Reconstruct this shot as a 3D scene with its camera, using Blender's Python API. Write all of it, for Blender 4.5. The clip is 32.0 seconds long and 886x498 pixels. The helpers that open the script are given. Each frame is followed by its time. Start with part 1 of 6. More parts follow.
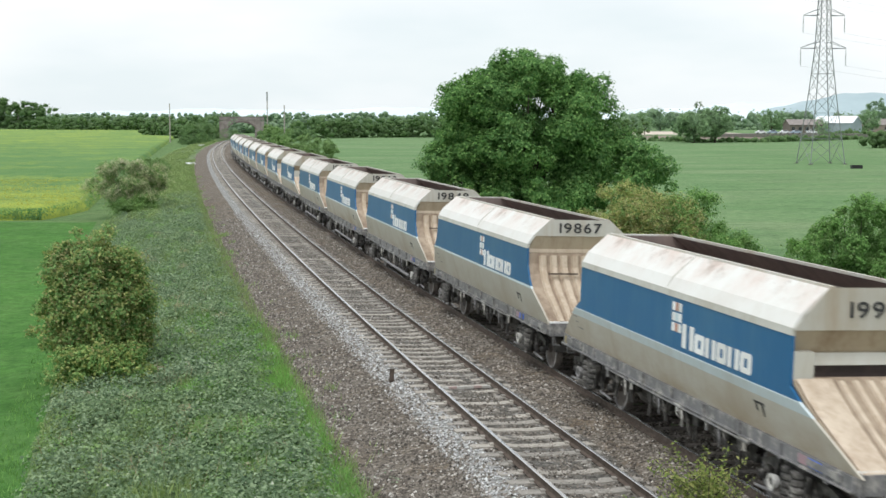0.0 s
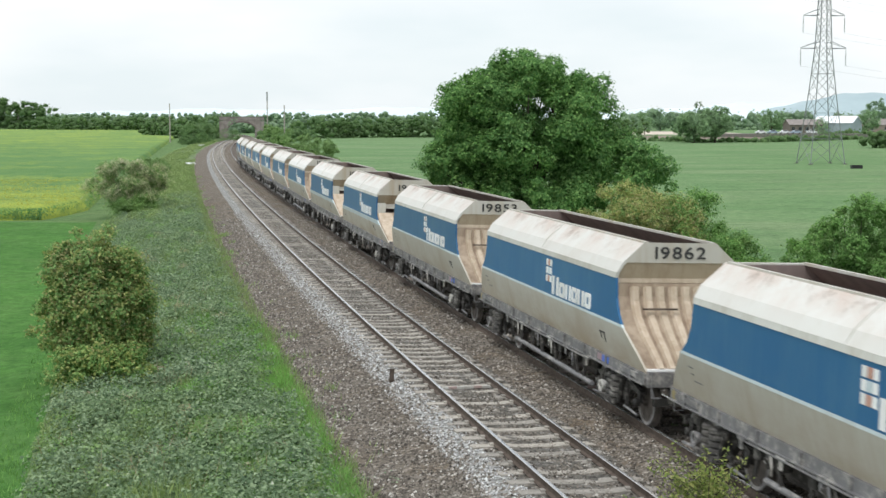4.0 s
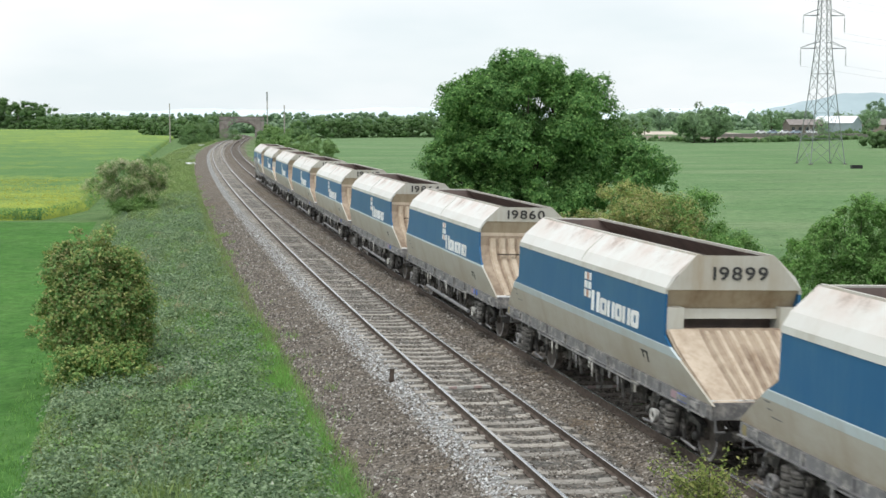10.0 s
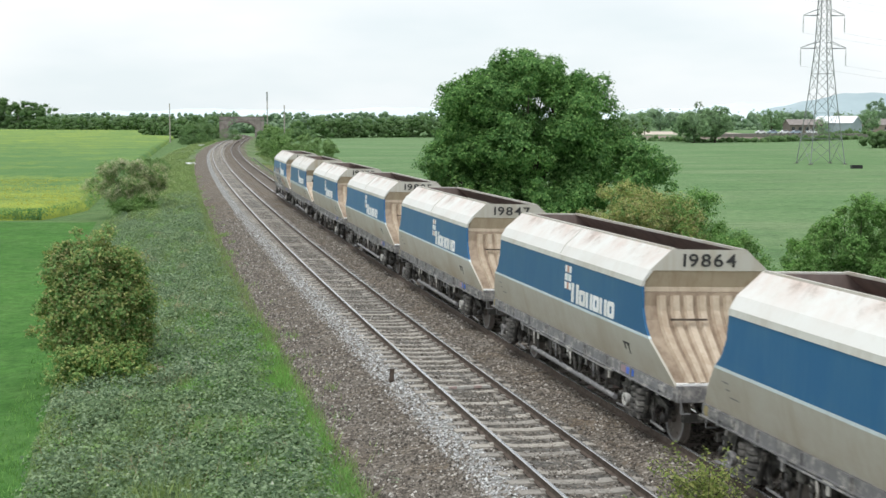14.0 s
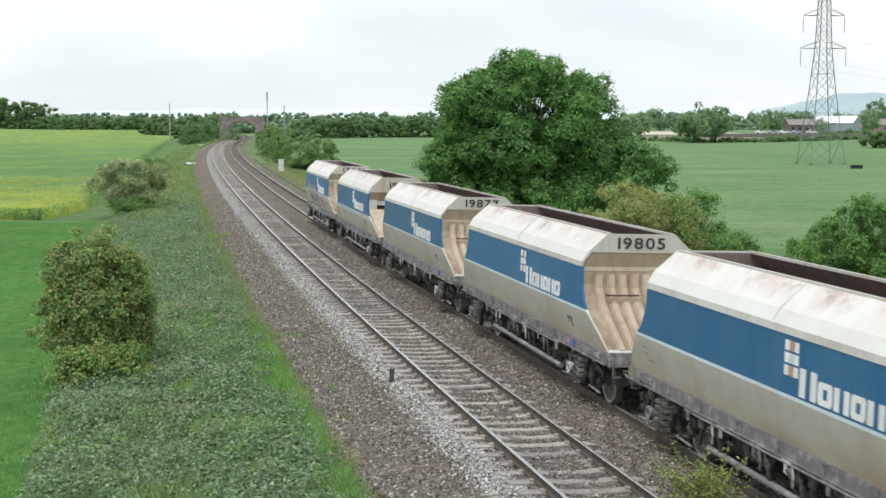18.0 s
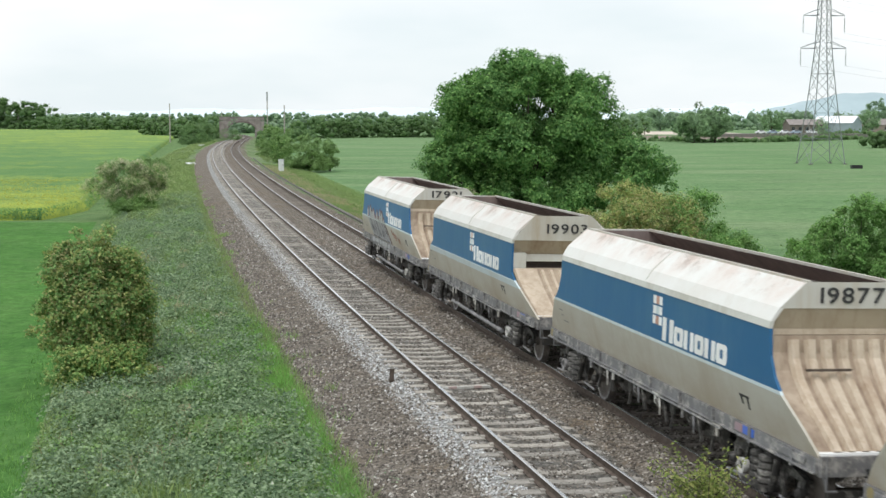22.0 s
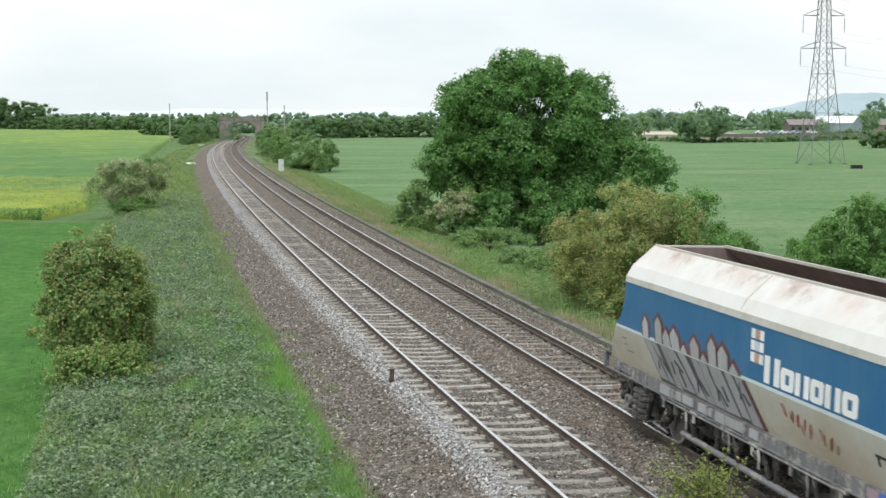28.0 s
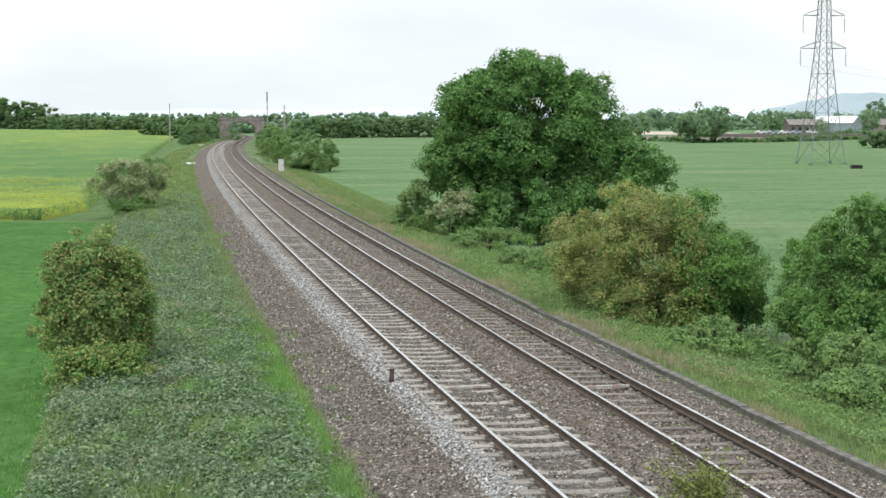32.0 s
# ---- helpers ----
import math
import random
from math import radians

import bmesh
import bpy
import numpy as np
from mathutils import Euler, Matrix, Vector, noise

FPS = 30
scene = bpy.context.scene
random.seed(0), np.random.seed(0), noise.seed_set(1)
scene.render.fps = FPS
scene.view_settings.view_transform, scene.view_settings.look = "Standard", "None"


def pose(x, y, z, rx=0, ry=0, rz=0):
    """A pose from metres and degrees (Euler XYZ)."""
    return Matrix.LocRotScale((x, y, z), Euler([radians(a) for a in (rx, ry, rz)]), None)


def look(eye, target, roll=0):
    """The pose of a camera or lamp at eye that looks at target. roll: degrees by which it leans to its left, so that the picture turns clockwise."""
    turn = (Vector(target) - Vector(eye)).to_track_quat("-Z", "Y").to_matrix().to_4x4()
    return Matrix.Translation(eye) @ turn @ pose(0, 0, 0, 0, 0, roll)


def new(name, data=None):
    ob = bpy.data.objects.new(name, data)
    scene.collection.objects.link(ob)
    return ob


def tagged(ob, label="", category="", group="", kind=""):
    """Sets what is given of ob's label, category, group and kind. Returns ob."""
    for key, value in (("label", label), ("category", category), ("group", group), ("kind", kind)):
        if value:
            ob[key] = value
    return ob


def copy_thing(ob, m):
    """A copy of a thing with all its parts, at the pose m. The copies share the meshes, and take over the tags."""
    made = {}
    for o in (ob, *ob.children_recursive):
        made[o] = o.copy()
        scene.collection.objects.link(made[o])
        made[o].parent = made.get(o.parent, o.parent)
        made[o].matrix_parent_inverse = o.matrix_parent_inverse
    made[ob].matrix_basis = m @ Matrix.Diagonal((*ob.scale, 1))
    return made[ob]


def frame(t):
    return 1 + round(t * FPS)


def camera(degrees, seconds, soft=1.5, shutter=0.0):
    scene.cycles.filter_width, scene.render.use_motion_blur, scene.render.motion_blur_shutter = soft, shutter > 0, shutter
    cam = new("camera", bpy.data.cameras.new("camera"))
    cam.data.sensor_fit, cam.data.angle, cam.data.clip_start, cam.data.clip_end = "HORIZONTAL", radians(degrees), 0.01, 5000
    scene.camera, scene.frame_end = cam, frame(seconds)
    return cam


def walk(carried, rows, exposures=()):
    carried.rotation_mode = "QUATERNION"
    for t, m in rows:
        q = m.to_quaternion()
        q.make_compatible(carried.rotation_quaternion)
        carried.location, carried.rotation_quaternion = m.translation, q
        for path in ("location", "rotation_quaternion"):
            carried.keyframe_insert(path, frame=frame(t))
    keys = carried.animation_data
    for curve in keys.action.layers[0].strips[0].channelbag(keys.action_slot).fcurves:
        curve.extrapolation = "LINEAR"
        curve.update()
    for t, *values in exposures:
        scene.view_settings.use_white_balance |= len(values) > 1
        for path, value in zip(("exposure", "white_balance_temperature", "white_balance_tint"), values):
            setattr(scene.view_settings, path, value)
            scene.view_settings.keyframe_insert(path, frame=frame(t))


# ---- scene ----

from collections import defaultdict

# ---- camera: fixed on an overbridge, 6.1 m above the rails ----
cam = camera(35.49, 32.0, soft=1.5, shutter=0.4)
EYE = pose(0, 0, 6.093, 90 - 5.413, 0, 0)
walk(cam, [(0, EYE), (32, EYE)], exposures=[(0, 0.16), (27.5, 0.16), (30, 0.2), (32, 0.2)])

# ---- sky and sun: bright overcast ----
world = bpy.data.worlds.new("overcast_sky")
scene.world = world
world.use_nodes = True
SUN_EL, SUN_ROT = radians(63), radians(208)


def build_sky():
    nt = world.node_tree
    nt.nodes.clear()
    out = nt.nodes.new("ShaderNodeOutputWorld")
    bg = nt.nodes.new("ShaderNodeBackground")
    sky = nt.nodes.new("ShaderNodeTexSky")
    sky.sky_type, sky.sun_disc = "NISHITA", False
    sky.sun_elevation, sky.sun_rotation = SUN_EL, SUN_ROT
    dim = nt.nodes.new("ShaderNodeVectorMath")
    dim.operation = "SCALE"
    dim.inputs["Scale"].default_value = 0.12
    nt.links.new(sky.outputs[0], dim.inputs[0])
    tc = nt.nodes.new("ShaderNodeTexCoord")
    mp = nt.nodes.new("ShaderNodeMapping")
    mp.inputs["Scale"].default_value = (1, 1, 3.5)
    nt.links.new(tc.outputs["Generated"], mp.inputs[0])
    nz = nt.nodes.new("ShaderNodeTexNoise")
    nz.inputs["Scale"].default_value = 2.2
    nz.inputs["Detail"].default_value = 5
    nt.links.new(mp.outputs[0], nz.inputs[0])
    ramp = nt.nodes.new("ShaderNodeValToRGB")
    ramp.color_ramp.elements[0].position, ramp.color_ramp.elements[0].color = 0.36, (0.7, 0.77, 0.8, 1)
    ramp.color_ramp.elements[1].position, ramp.color_ramp.elements[1].color = 0.56, (0.885, 0.9, 0.915, 1)
    nt.links.new(nz.outputs[0], ramp.inputs[0])
    mix = nt.nodes.new("ShaderNodeMix")
    mix.data_type = "RGBA"
    mix.inputs[0].default_value = 0.93
    nt.links.new(dim.outputs[0], mix.inputs[6])
    nt.links.new(ramp.outputs[0], mix.inputs[7])
    nt.links.new(mix.outputs[2], bg.inputs[0])
    bg.inputs[1].default_value = 1.09
    nt.links.new(bg.outputs[0], out.inputs[0])


build_sky()
sun = new("sun", bpy.data.lights.new("sun", "SUN"))
sun.data.energy, sun.data.angle, sun.data.color = 1.65, radians(32), (1.0, 0.995, 0.97)
sun.matrix_world = look((0, 0, 60), (14, 26, 0))

# ---- railway line: centre of the near track, by curvature along it ----
SPACING, CANT, GAUGE, PITCH = 3.191, 0.032, 1.505, 14.358
_S = np.arange(-80, 560, 0.25)
_u = np.clip(_S, -80, 500) / 100
_K = 0.000758 - 0.0010325 * _u + 0.0005867 * _u**2 - 0.00009514 * _u**3
_i0 = int(np.argmin(abs(_S)))
_T = np.cumsum(_K) * 0.25
_T = _T - _T[_i0] - 0.23712
_X = np.cumsum(np.sin(_T)) * 0.25
_Y = np.cumsum(np.cos(_T)) * 0.25
_X, _Y = _X - _X[_i0] + 7.832, _Y - _Y[_i0]


def line(s, off=0.0):
    """Point and heading at s metres along the near track, off metres to the right of its centre."""
    x, y, h = np.interp(s, _S, _X), np.interp(s, _S, _Y), np.interp(s, _S, _T)
    return x + off * np.cos(h), y - off * np.sin(h), h


def centre_x(y):
    y = np.asarray(y, float)
    slope = np.tan(_T[-1])
    return np.where(y > _Y[-1], _X[-1] + (y - _Y[-1]) * slope, np.interp(y, _Y, _X))


def cross_height(o):
    """Height of the made ground at o metres from the near track's centre."""
    return np.interp(o, [-12.5, -10.5, -5.0, -3.3, -1.4, 0, 4.6, 5.6, 7.2, 12.0, 14.0],
                     [-1.6, -1.5, -0.72, -0.52, -0.27, -0.25, -0.27, -0.45, -0.65, -1.5, -1.6])


TRAIN = (-49.9388, 104.0336, -7.9247, 1.2874, -0.1025)


def train_at(t):
    return float(np.polynomial.chebyshev.chebval((t - 16) / 16, TRAIN))


# ---- materials ----
class Mat:
    """Short-hand for a node material."""

    def __init__(self, name, rough=0.8, metal=0.0, spec=0.3):
        self.m = bpy.data.materials.new(name)
        self.m.use_nodes = True
        self.nt = self.m.node_tree
        self.b = self.nt.nodes["Principled BSDF"]
        self.b.inputs["Roughness"].default_value = rough
        self.b.inputs["Metallic"].default_value = metal
        self.b.inputs["Specular IOR Level"].default_value = spec
        self.tc = self.nt.nodes.new("ShaderNodeTexCoord")

    def n(self, kind):
        return self.nt.nodes.new(kind)

    def link(self, a, b):
        self.nt.links.new(a, b)

    def noise(self, scale, detail=4, rough=0.6, stretch=None, space="Object"):
        nz = self.n("ShaderNodeTexNoise")
        nz.inputs["Scale"].default_value = scale
        nz.inputs["Detail"].default_value = detail
        nz.inputs["Roughness"].default_value = rough
        src = self.tc.outputs[space]
        if stretch:
            mp = self.n("ShaderNodeMapping")
            mp.inputs["Scale"].default_value = stretch
            self.link(src, mp.inputs[0])
            src = mp.outputs[0]
        self.link(src, nz.inputs["Vector"])
        return nz.outputs[0]

    def voronoi(self, scale, out="Color"):
        v = self.n("ShaderNodeTexVoronoi")
        v.inputs["Scale"].default_value = scale
        self.link(self.tc.outputs["Object"], v.inputs["Vector"])
        return v.outputs[out]

    def ramp(self, src, stops):
        r = self.n("ShaderNodeValToRGB")
        e = r.color_ramp.elements
        while len(e) < len(stops):
            e.new(0.5)
        for el, (p, c) in zip(e, stops):
            el.position, el.color = p, (*c, 1) if len(c) == 3 else c
        self.link(src, r.inputs[0])
        return r.outputs[0]

    def mix(self, fac, a, b, mode="MIX"):
        m = self.n("ShaderNodeMix")
        m.data_type, m.blend_type = "RGBA", mode
        for sock, val in ((m.inputs[0], fac), (m.inputs[6], a), (m.inputs[7], b)):
            if isinstance(val, (int, float)):
                sock.default_value = val
            elif isinstance(val, tuple):
                sock.default_value = (*val, 1)
            else:
                self.link(val, sock)
        return m.outputs[2]

    def island(self):
        return self.n("ShaderNodeNewGeometry").outputs["Random Per Island"]

    def per_object(self):
        return self.n("ShaderNodeObjectInfo").outputs["Random"]

    def axis(self, k, space="Object"):
        s = self.n("ShaderNodeSeparateXYZ")
        self.link(self.tc.outputs[space], s.inputs[0])
        return s.outputs[k]

    def maprange(self, src, a, b, c=0.0, d=1.0):
        m = self.n("ShaderNodeMapRange")
        for i, v in enumerate((a, b, c, d)):
            m.inputs[i + 1].default_value = v
        self.link(src, m.inputs[0])
        return m.outputs[0]

    def color(self, c):
        if isinstance(c, tuple):
            self.b.inputs["Base Color"].default_value = (*c, 1)
        else:
            self.link(c, self.b.inputs["Base Color"])
        return self

    def rough(self, src):
        self.link(src, self.b.inputs["Roughness"])
        return self

    def bump(self, src, strength=0.3, dist=0.02):
        bp = self.n("ShaderNodeBump")
        bp.inputs["Strength"].default_value = strength
        bp.inputs["Distance"].default_value = dist
        self.link(src, bp.inputs["Height"])
        self.link(bp.outputs[0], self.b.inputs["Normal"])
        return self


def leaf_material(name, stops, gain=1.75, gloss=0.8, glow=0.38, calm=0.5, fine=0.0):
    """Foliage: colour varies by leaf and by branch; some light passes through."""
    m = Mat(name, gloss, 0, 0.25)
    mid = [sum(col[k] for _, col in stops) / len(stops) for k in range(3)]
    c = m.ramp(m.island(), [(q, tuple(min(0.8, (v * (1 - calm) + w * calm) * gain) for v, w in zip(col, mid))) for q, col in stops])
    patch = m.noise(0.35, 3)
    c = m.mix(m.maprange(patch, 0.35, 0.65), c, m.mix(0.55, c, (0.92, 1.0, 0.7), "MULTIPLY"))
    c = m.mix(0.6, c, m.ramp(m.noise(1.3, 3), [(0.32, (0.72, 0.76, 0.72)), (0.68, (1.22, 1.18, 1.15))]), "MULTIPLY")
    if fine:
        c = m.mix(0.9, c, m.ramp(m.noise(fine, 4, 0.7), [(0.3, (0.5, 0.55, 0.5)), (0.7, (1.4, 1.35, 1.25))]), "MULTIPLY")
    m.color(c)
    tr = m.n("ShaderNodeBsdfTranslucent")
    m.link(c, tr.inputs[0])
    ms = m.n("ShaderNodeMixShader")
    ms.inputs[0].default_value = glow
    out = [n for n in m.nt.nodes if n.type == "OUTPUT_MATERIAL"][0]
    m.link(m.b.outputs[0], ms.inputs[1])
    m.link(tr.outputs[0], ms.inputs[2])
    m.link(ms.outputs[0], out.inputs[0])
    return m.m


def grass_ground(name, a, b, c, fine=9.0, pale=None):
    m = Mat(name, 0.95, 0, 0.1)
    big = m.noise(0.05, 4)
    mid = m.noise(0.35, 5, 0.7)
    tuft = m.noise(1.4, 4, 0.7)
    tiny = m.noise(fine, 5, 0.75)
    col = m.ramp(big, [(0.3, a), (0.7, b)])
    col = m.mix(m.maprange(mid, 0.42, 0.7), col, c)
    if pale:
        # seeding grass in drifts
        col = m.mix(m.maprange(m.noise(0.045, 7, 0.72, (0.5, 1.3, 1)), 0.44, 0.68, 0, 0.75), col, pale)
        col = m.mix(m.maprange(m.noise(0.16, 6, 0.75, (0.6, 1.6, 1)), 0.5, 0.72, 0, 0.55), col, a)
    streak = m.noise(0.22, 5, 0.7, (0.3, 1, 1))
    col = m.mix(0.7, col, m.ramp(streak, [(0.3, (0.72, 0.78, 0.75)), (0.7, (1.25, 1.2, 1.2))]), "MULTIPLY")
    col = m.mix(0.8, col, m.ramp(tuft, [(0.3, (0.62, 0.66, 0.6)), (0.7, (1.3, 1.28, 1.2))]), "MULTIPLY")
    col = m.mix(0.75, col, m.ramp(tiny, [(0.25, (0.45, 0.5, 0.4)), (0.75, (1.45, 1.4, 1.3))]), "MULTIPLY")
    m.color(col).bump(tiny, 0.8, 0.12)
    return m.m


M = {}


def make_materials():
    M["pasture"] = grass_ground("pasture_grass", (0.13, 0.235, 0.115), (0.17, 0.28, 0.145), (0.122, 0.215, 0.105), 5, (0.23, 0.3, 0.19))
    M["cereal"] = grass_ground("young_cereal", (0.07, 0.185, 0.046), (0.088, 0.22, 0.055), (0.092, 0.2, 0.062), 6)
    M["bank"] = grass_ground("rough_bank_grass", (0.12, 0.2, 0.092), (0.155, 0.23, 0.118), (0.15, 0.2, 0.105), 9, (0.25, 0.28, 0.21))
    M["verge"] = grass_ground("field_verge", (0.11, 0.2, 0.085), (0.145, 0.235, 0.105), (0.135, 0.2, 0.095), 7)

    m = Mat("rape_crop", 0.9, 0, 0.1)
    depth = m.axis(1)
    band = m.noise(0.06, 6, 0.7, (0.9, 1.2, 1))
    near_in = m.maprange(depth, 104, 158, 0.27, 0.0)
    far_in = m.maprange(depth, 230, 430, 0.0, 0.13)
    near = m.n("ShaderNodeMath")
    m.link(near_in, near.inputs[0])
    m.link(far_in, near.inputs[1])
    near = near.outputs[0]
    bloom = m.n("ShaderNodeMath")
    bloom.operation = "ADD"
    m.link(near, bloom.inputs[0])
    m.link(band, bloom.inputs[1])
    fine = m.noise(2.5, 5, 0.75)
    bl = m.n("ShaderNodeMath")
    bl.operation = "MULTIPLY_ADD"
    m.link(fine, bl.inputs[0])
    bl.inputs[1].default_value = 0.9
    m.link(bloom.outputs[0], bl.inputs[2])
    green = m.ramp(m.noise(0.3, 4), [(0.3, (0.1, 0.21, 0.075)), (0.7, (0.155, 0.275, 0.095))])
    col = m.mix(m.maprange(bl.outputs[0], 0.97, 1.46), green, (0.45, 0.51, 0.08))
    m.color(col).bump(fine, 1.0, 0.25)
    M["rape"] = m.m

    def ballast(name, dark, mid, light, tint):
        m = Mat(name, 0.9, 0, 0.2)
        cells = m.voronoi(15)
        sep = m.n("ShaderNodeSeparateColor")
        m.link(cells, sep.inputs[0])
        c = m.ramp(sep.outputs[0], [(0.0, dark), (0.45, mid), (0.82, mid), (1.0, light)])
        c = m.mix(m.maprange(m.noise(0.7, 4), 0.35, 0.7), c, m.mix(1.0, c, tint, "MULTIPLY"))
        m.color(c).bump(m.voronoi(15, "Distance"), 1.0, 0.05)
        return m.m

    M["ballast"] = ballast("brown_ballast", (0.048, 0.041, 0.035), (0.176, 0.156, 0.133), (0.42, 0.39, 0.355), (0.95, 0.85, 0.73))
    M["ballast_shoulder"] = ballast("grey_brown_ballast", (0.055, 0.049, 0.043), (0.17, 0.15, 0.127), (0.38, 0.355, 0.32), (0.96, 0.87, 0.76))
    M["ballast_grey"] = ballast("grey_ballast", (0.052, 0.05, 0.046), (0.15, 0.143, 0.131), (0.34, 0.33, 0.318), (0.95, 0.92, 0.86))
    M["ballast_pale"] = ballast("pale_stone_dust", (0.11, 0.11, 0.105), (0.31, 0.312, 0.305), (0.62, 0.63, 0.63), (0.88, 0.87, 0.84))

    def stones(name, stops):
        m = Mat(name, 0.85, 0, 0.25)
        c = m.ramp(m.island(), stops)
        m.color(m.mix(0.5, c, m.ramp(m.noise(40, 3), [(0.3, (0.7, 0.7, 0.7)), (0.7, (1.2, 1.2, 1.2))]), "MULTIPLY"))
        return m.m

    M["stone"] = stones("ballast_stone", [(0, (0.045, 0.038, 0.032)), (0.5, (0.166, 0.147, 0.125)), (0.9, (0.28, 0.252, 0.22)), (1, (0.55, 0.52, 0.48))])
    M["stone_grey"] = stones("grey_ballast_stone", [(0, (0.045, 0.04, 0.035)), (0.5, (0.155, 0.136, 0.115)), (0.9, (0.27, 0.245, 0.215)), (1, (0.58, 0.56, 0.52))])
    M["stone_pale"] = stones("pale_stone", [(0, (0.25, 0.25, 0.25)), (0.6, (0.45, 0.46, 0.46)), (1, (0.75, 0.76, 0.76))])

    m = Mat("rail_rust", 0.85, 0.0, 0.2)
    m.color(m.ramp(m.noise(6, 5), [(0.3, (0.065, 0.05, 0.041)), (0.7, (0.14, 0.112, 0.093))]))
    M["rail"] = m.m
    m = Mat("polished_rail_head", 0.27, 0.85, 0.5)
    m.color(m.ramp(m.noise(3, 4, 0.6, (1, 1, 1)), [(0.3, (0.72, 0.72, 0.72)), (0.7, (0.86, 0.86, 0.86))]))
    M["railhead"] = m.m

    def sleeper(name, a, b):
        m = Mat(name, 0.9, 0, 0.2)
        c = m.ramp(m.noise(5, 5, 0.7), [(0.3, a), (0.7, b)])
        tone = m.ramp(m.per_object(), [(0, (0.75, 0.75, 0.75)), (1, (1.2, 1.18, 1.15))])
        m.color(m.mix(1.0, c, tone, "MULTIPLY")).bump(m.noise(30, 4), 0.4, 0.02)
        return m.m

    M["concrete_sleeper"] = sleeper("concrete_sleeper", (0.24, 0.225, 0.2), (0.47, 0.445, 0.405))
    M["timber_sleeper"] = sleeper("timber_sleeper", (0.13, 0.11, 0.095), (0.33, 0.3, 0.27))
    m = Mat("weathered_concrete", 0.9, 0, 0.2)
    m.color(m.ramp(m.noise(4, 6, 0.7), [(0.3, (0.085, 0.083, 0.076)), (0.7, (0.25, 0.24, 0.215))])).bump(m.noise(25, 4), 0.3, 0.01)
    M["concrete"] = m.m

    def paint(name, base, dirt, lo, hi, rough=0.45, streak=True, top_dust=None, low_dust=None, grit=None):
        m = Mat(name, rough, 0, 0.4)
        st = m.noise(1.1, 5, 0.7, (1.6, 1.6, 0.3) if streak else None)
        fac = m.maprange(st, lo, hi)
        c = m.mix(fac, base, dirt)
        # broad grimy patches, each wagon's paint shifted by its own place
        c = m.mix(m.maprange(m.noise(0.55, 6, 0.7), 0.5, 0.78, 0, 0.6), c, dirt)
        if top_dust:
            # spilt stone dust along the loading rim
            spill = m.mix(m.maprange(m.axis(2), 3.1, 3.56, 0.12, 1.0), (0.0, 0.0, 0.0), m.maprange(m.noise(0.9, 6, 0.72), 0.4, 0.62, 0, 0.95))
            c = m.mix(spill, c, top_dust)
            scuff = m.mix(m.maprange(m.axis(2), 3.25, 3.56, 0.05, 1.0), (0.0, 0.0, 0.0), m.maprange(m.noise(1.9, 6, 0.75), 0.53, 0.66, 0, 0.8))
            c = m.mix(scuff, c, (0.3, 0.23, 0.19))
        if low_dust:
            # road dust thrown up from the wheels, more on some wagons
            film = m.mix(m.maprange(m.axis(2), 1.95, 1.2, 0.05, 1.0), (0.0, 0.0, 0.0), m.maprange(m.noise(0.7, 6, 0.7, (1, 0.6, 1.5)), 0.3, 0.6, 0.2, 1.0))
            film = m.mix(m.maprange(m.per_object(), 0, 1, 0.55, 1.0), (0.0, 0.0, 0.0), film)
            c = m.mix(film, c, low_dust)
        if grit:
            c = m.mix(m.maprange(m.noise(4.5, 6, 0.75), 0.5, 0.64, 0, 0.85), c, grit)
        vary = m.ramp(m.per_object(), [(0, (0.88, 0.87, 0.85)), (1, (1.04, 1.04, 1.04))])
        c = m.mix(1.0, c, vary, "MULTIPLY")
        m.color(c).bump(m.noise(18, 3), 0.06, 0.01)
        return m.m

    M["blue"] = paint("blue_wagon_paint", (0.019, 0.122, 0.28), (0.055, 0.17, 0.305), 0.45, 0.85)
    M["white"] = paint("dusty_white_paint", (0.7, 0.7, 0.68), (0.58, 0.55, 0.5), 0.52, 0.9, 0.5, True, (0.6, 0.5, 0.45))
    M["beige"] = paint("dusty_grey_beige_paint", (0.58, 0.575, 0.53), (0.45, 0.4, 0.32), 0.48, 0.88, 0.6, low_dust=(0.37, 0.3, 0.215))
    M["endplate"] = paint("grey_end_plate_paint", (0.52, 0.51, 0.47), (0.42, 0.36, 0.28), 0.46, 0.75, 0.6)
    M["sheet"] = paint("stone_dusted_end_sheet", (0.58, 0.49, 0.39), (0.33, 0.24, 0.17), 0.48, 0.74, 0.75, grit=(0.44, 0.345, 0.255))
    # Browner copy of the dusty sheet paint, with the recess shade painted in.
    M["sheet_shade"] = paint("shaded_dusty_sheet_hollows", (0.42, 0.34, 0.26), (0.2, 0.14, 0.1), 0.42, 0.7, 0.8)
    M["chine"] = paint("greyish_white_edge_paint", (0.6, 0.6, 0.57), (0.45, 0.42, 0.37), 0.45, 0.75, 0.6)
    M["stained"] = paint("rust_stained_soffit", (0.46, 0.385, 0.29), (0.27, 0.19, 0.12), 0.5, 0.74, 0.7)
    M["stripe"] = paint("pale_blue_stripe", (0.6, 0.69, 0.73), (0.5, 0.52, 0.5), 0.5, 0.8)
    M["lining"] = paint("rusty_hopper_lining", (0.19, 0.15, 0.14), (0.29, 0.225, 0.2), 0.42, 0.72, 0.85)
    M["frame"] = paint("dusty_grey_underframe", (0.2, 0.2, 0.21), (0.1, 0.097, 0.097), 0.45, 0.8, 0.6, grit=(0.43, 0.415, 0.39))
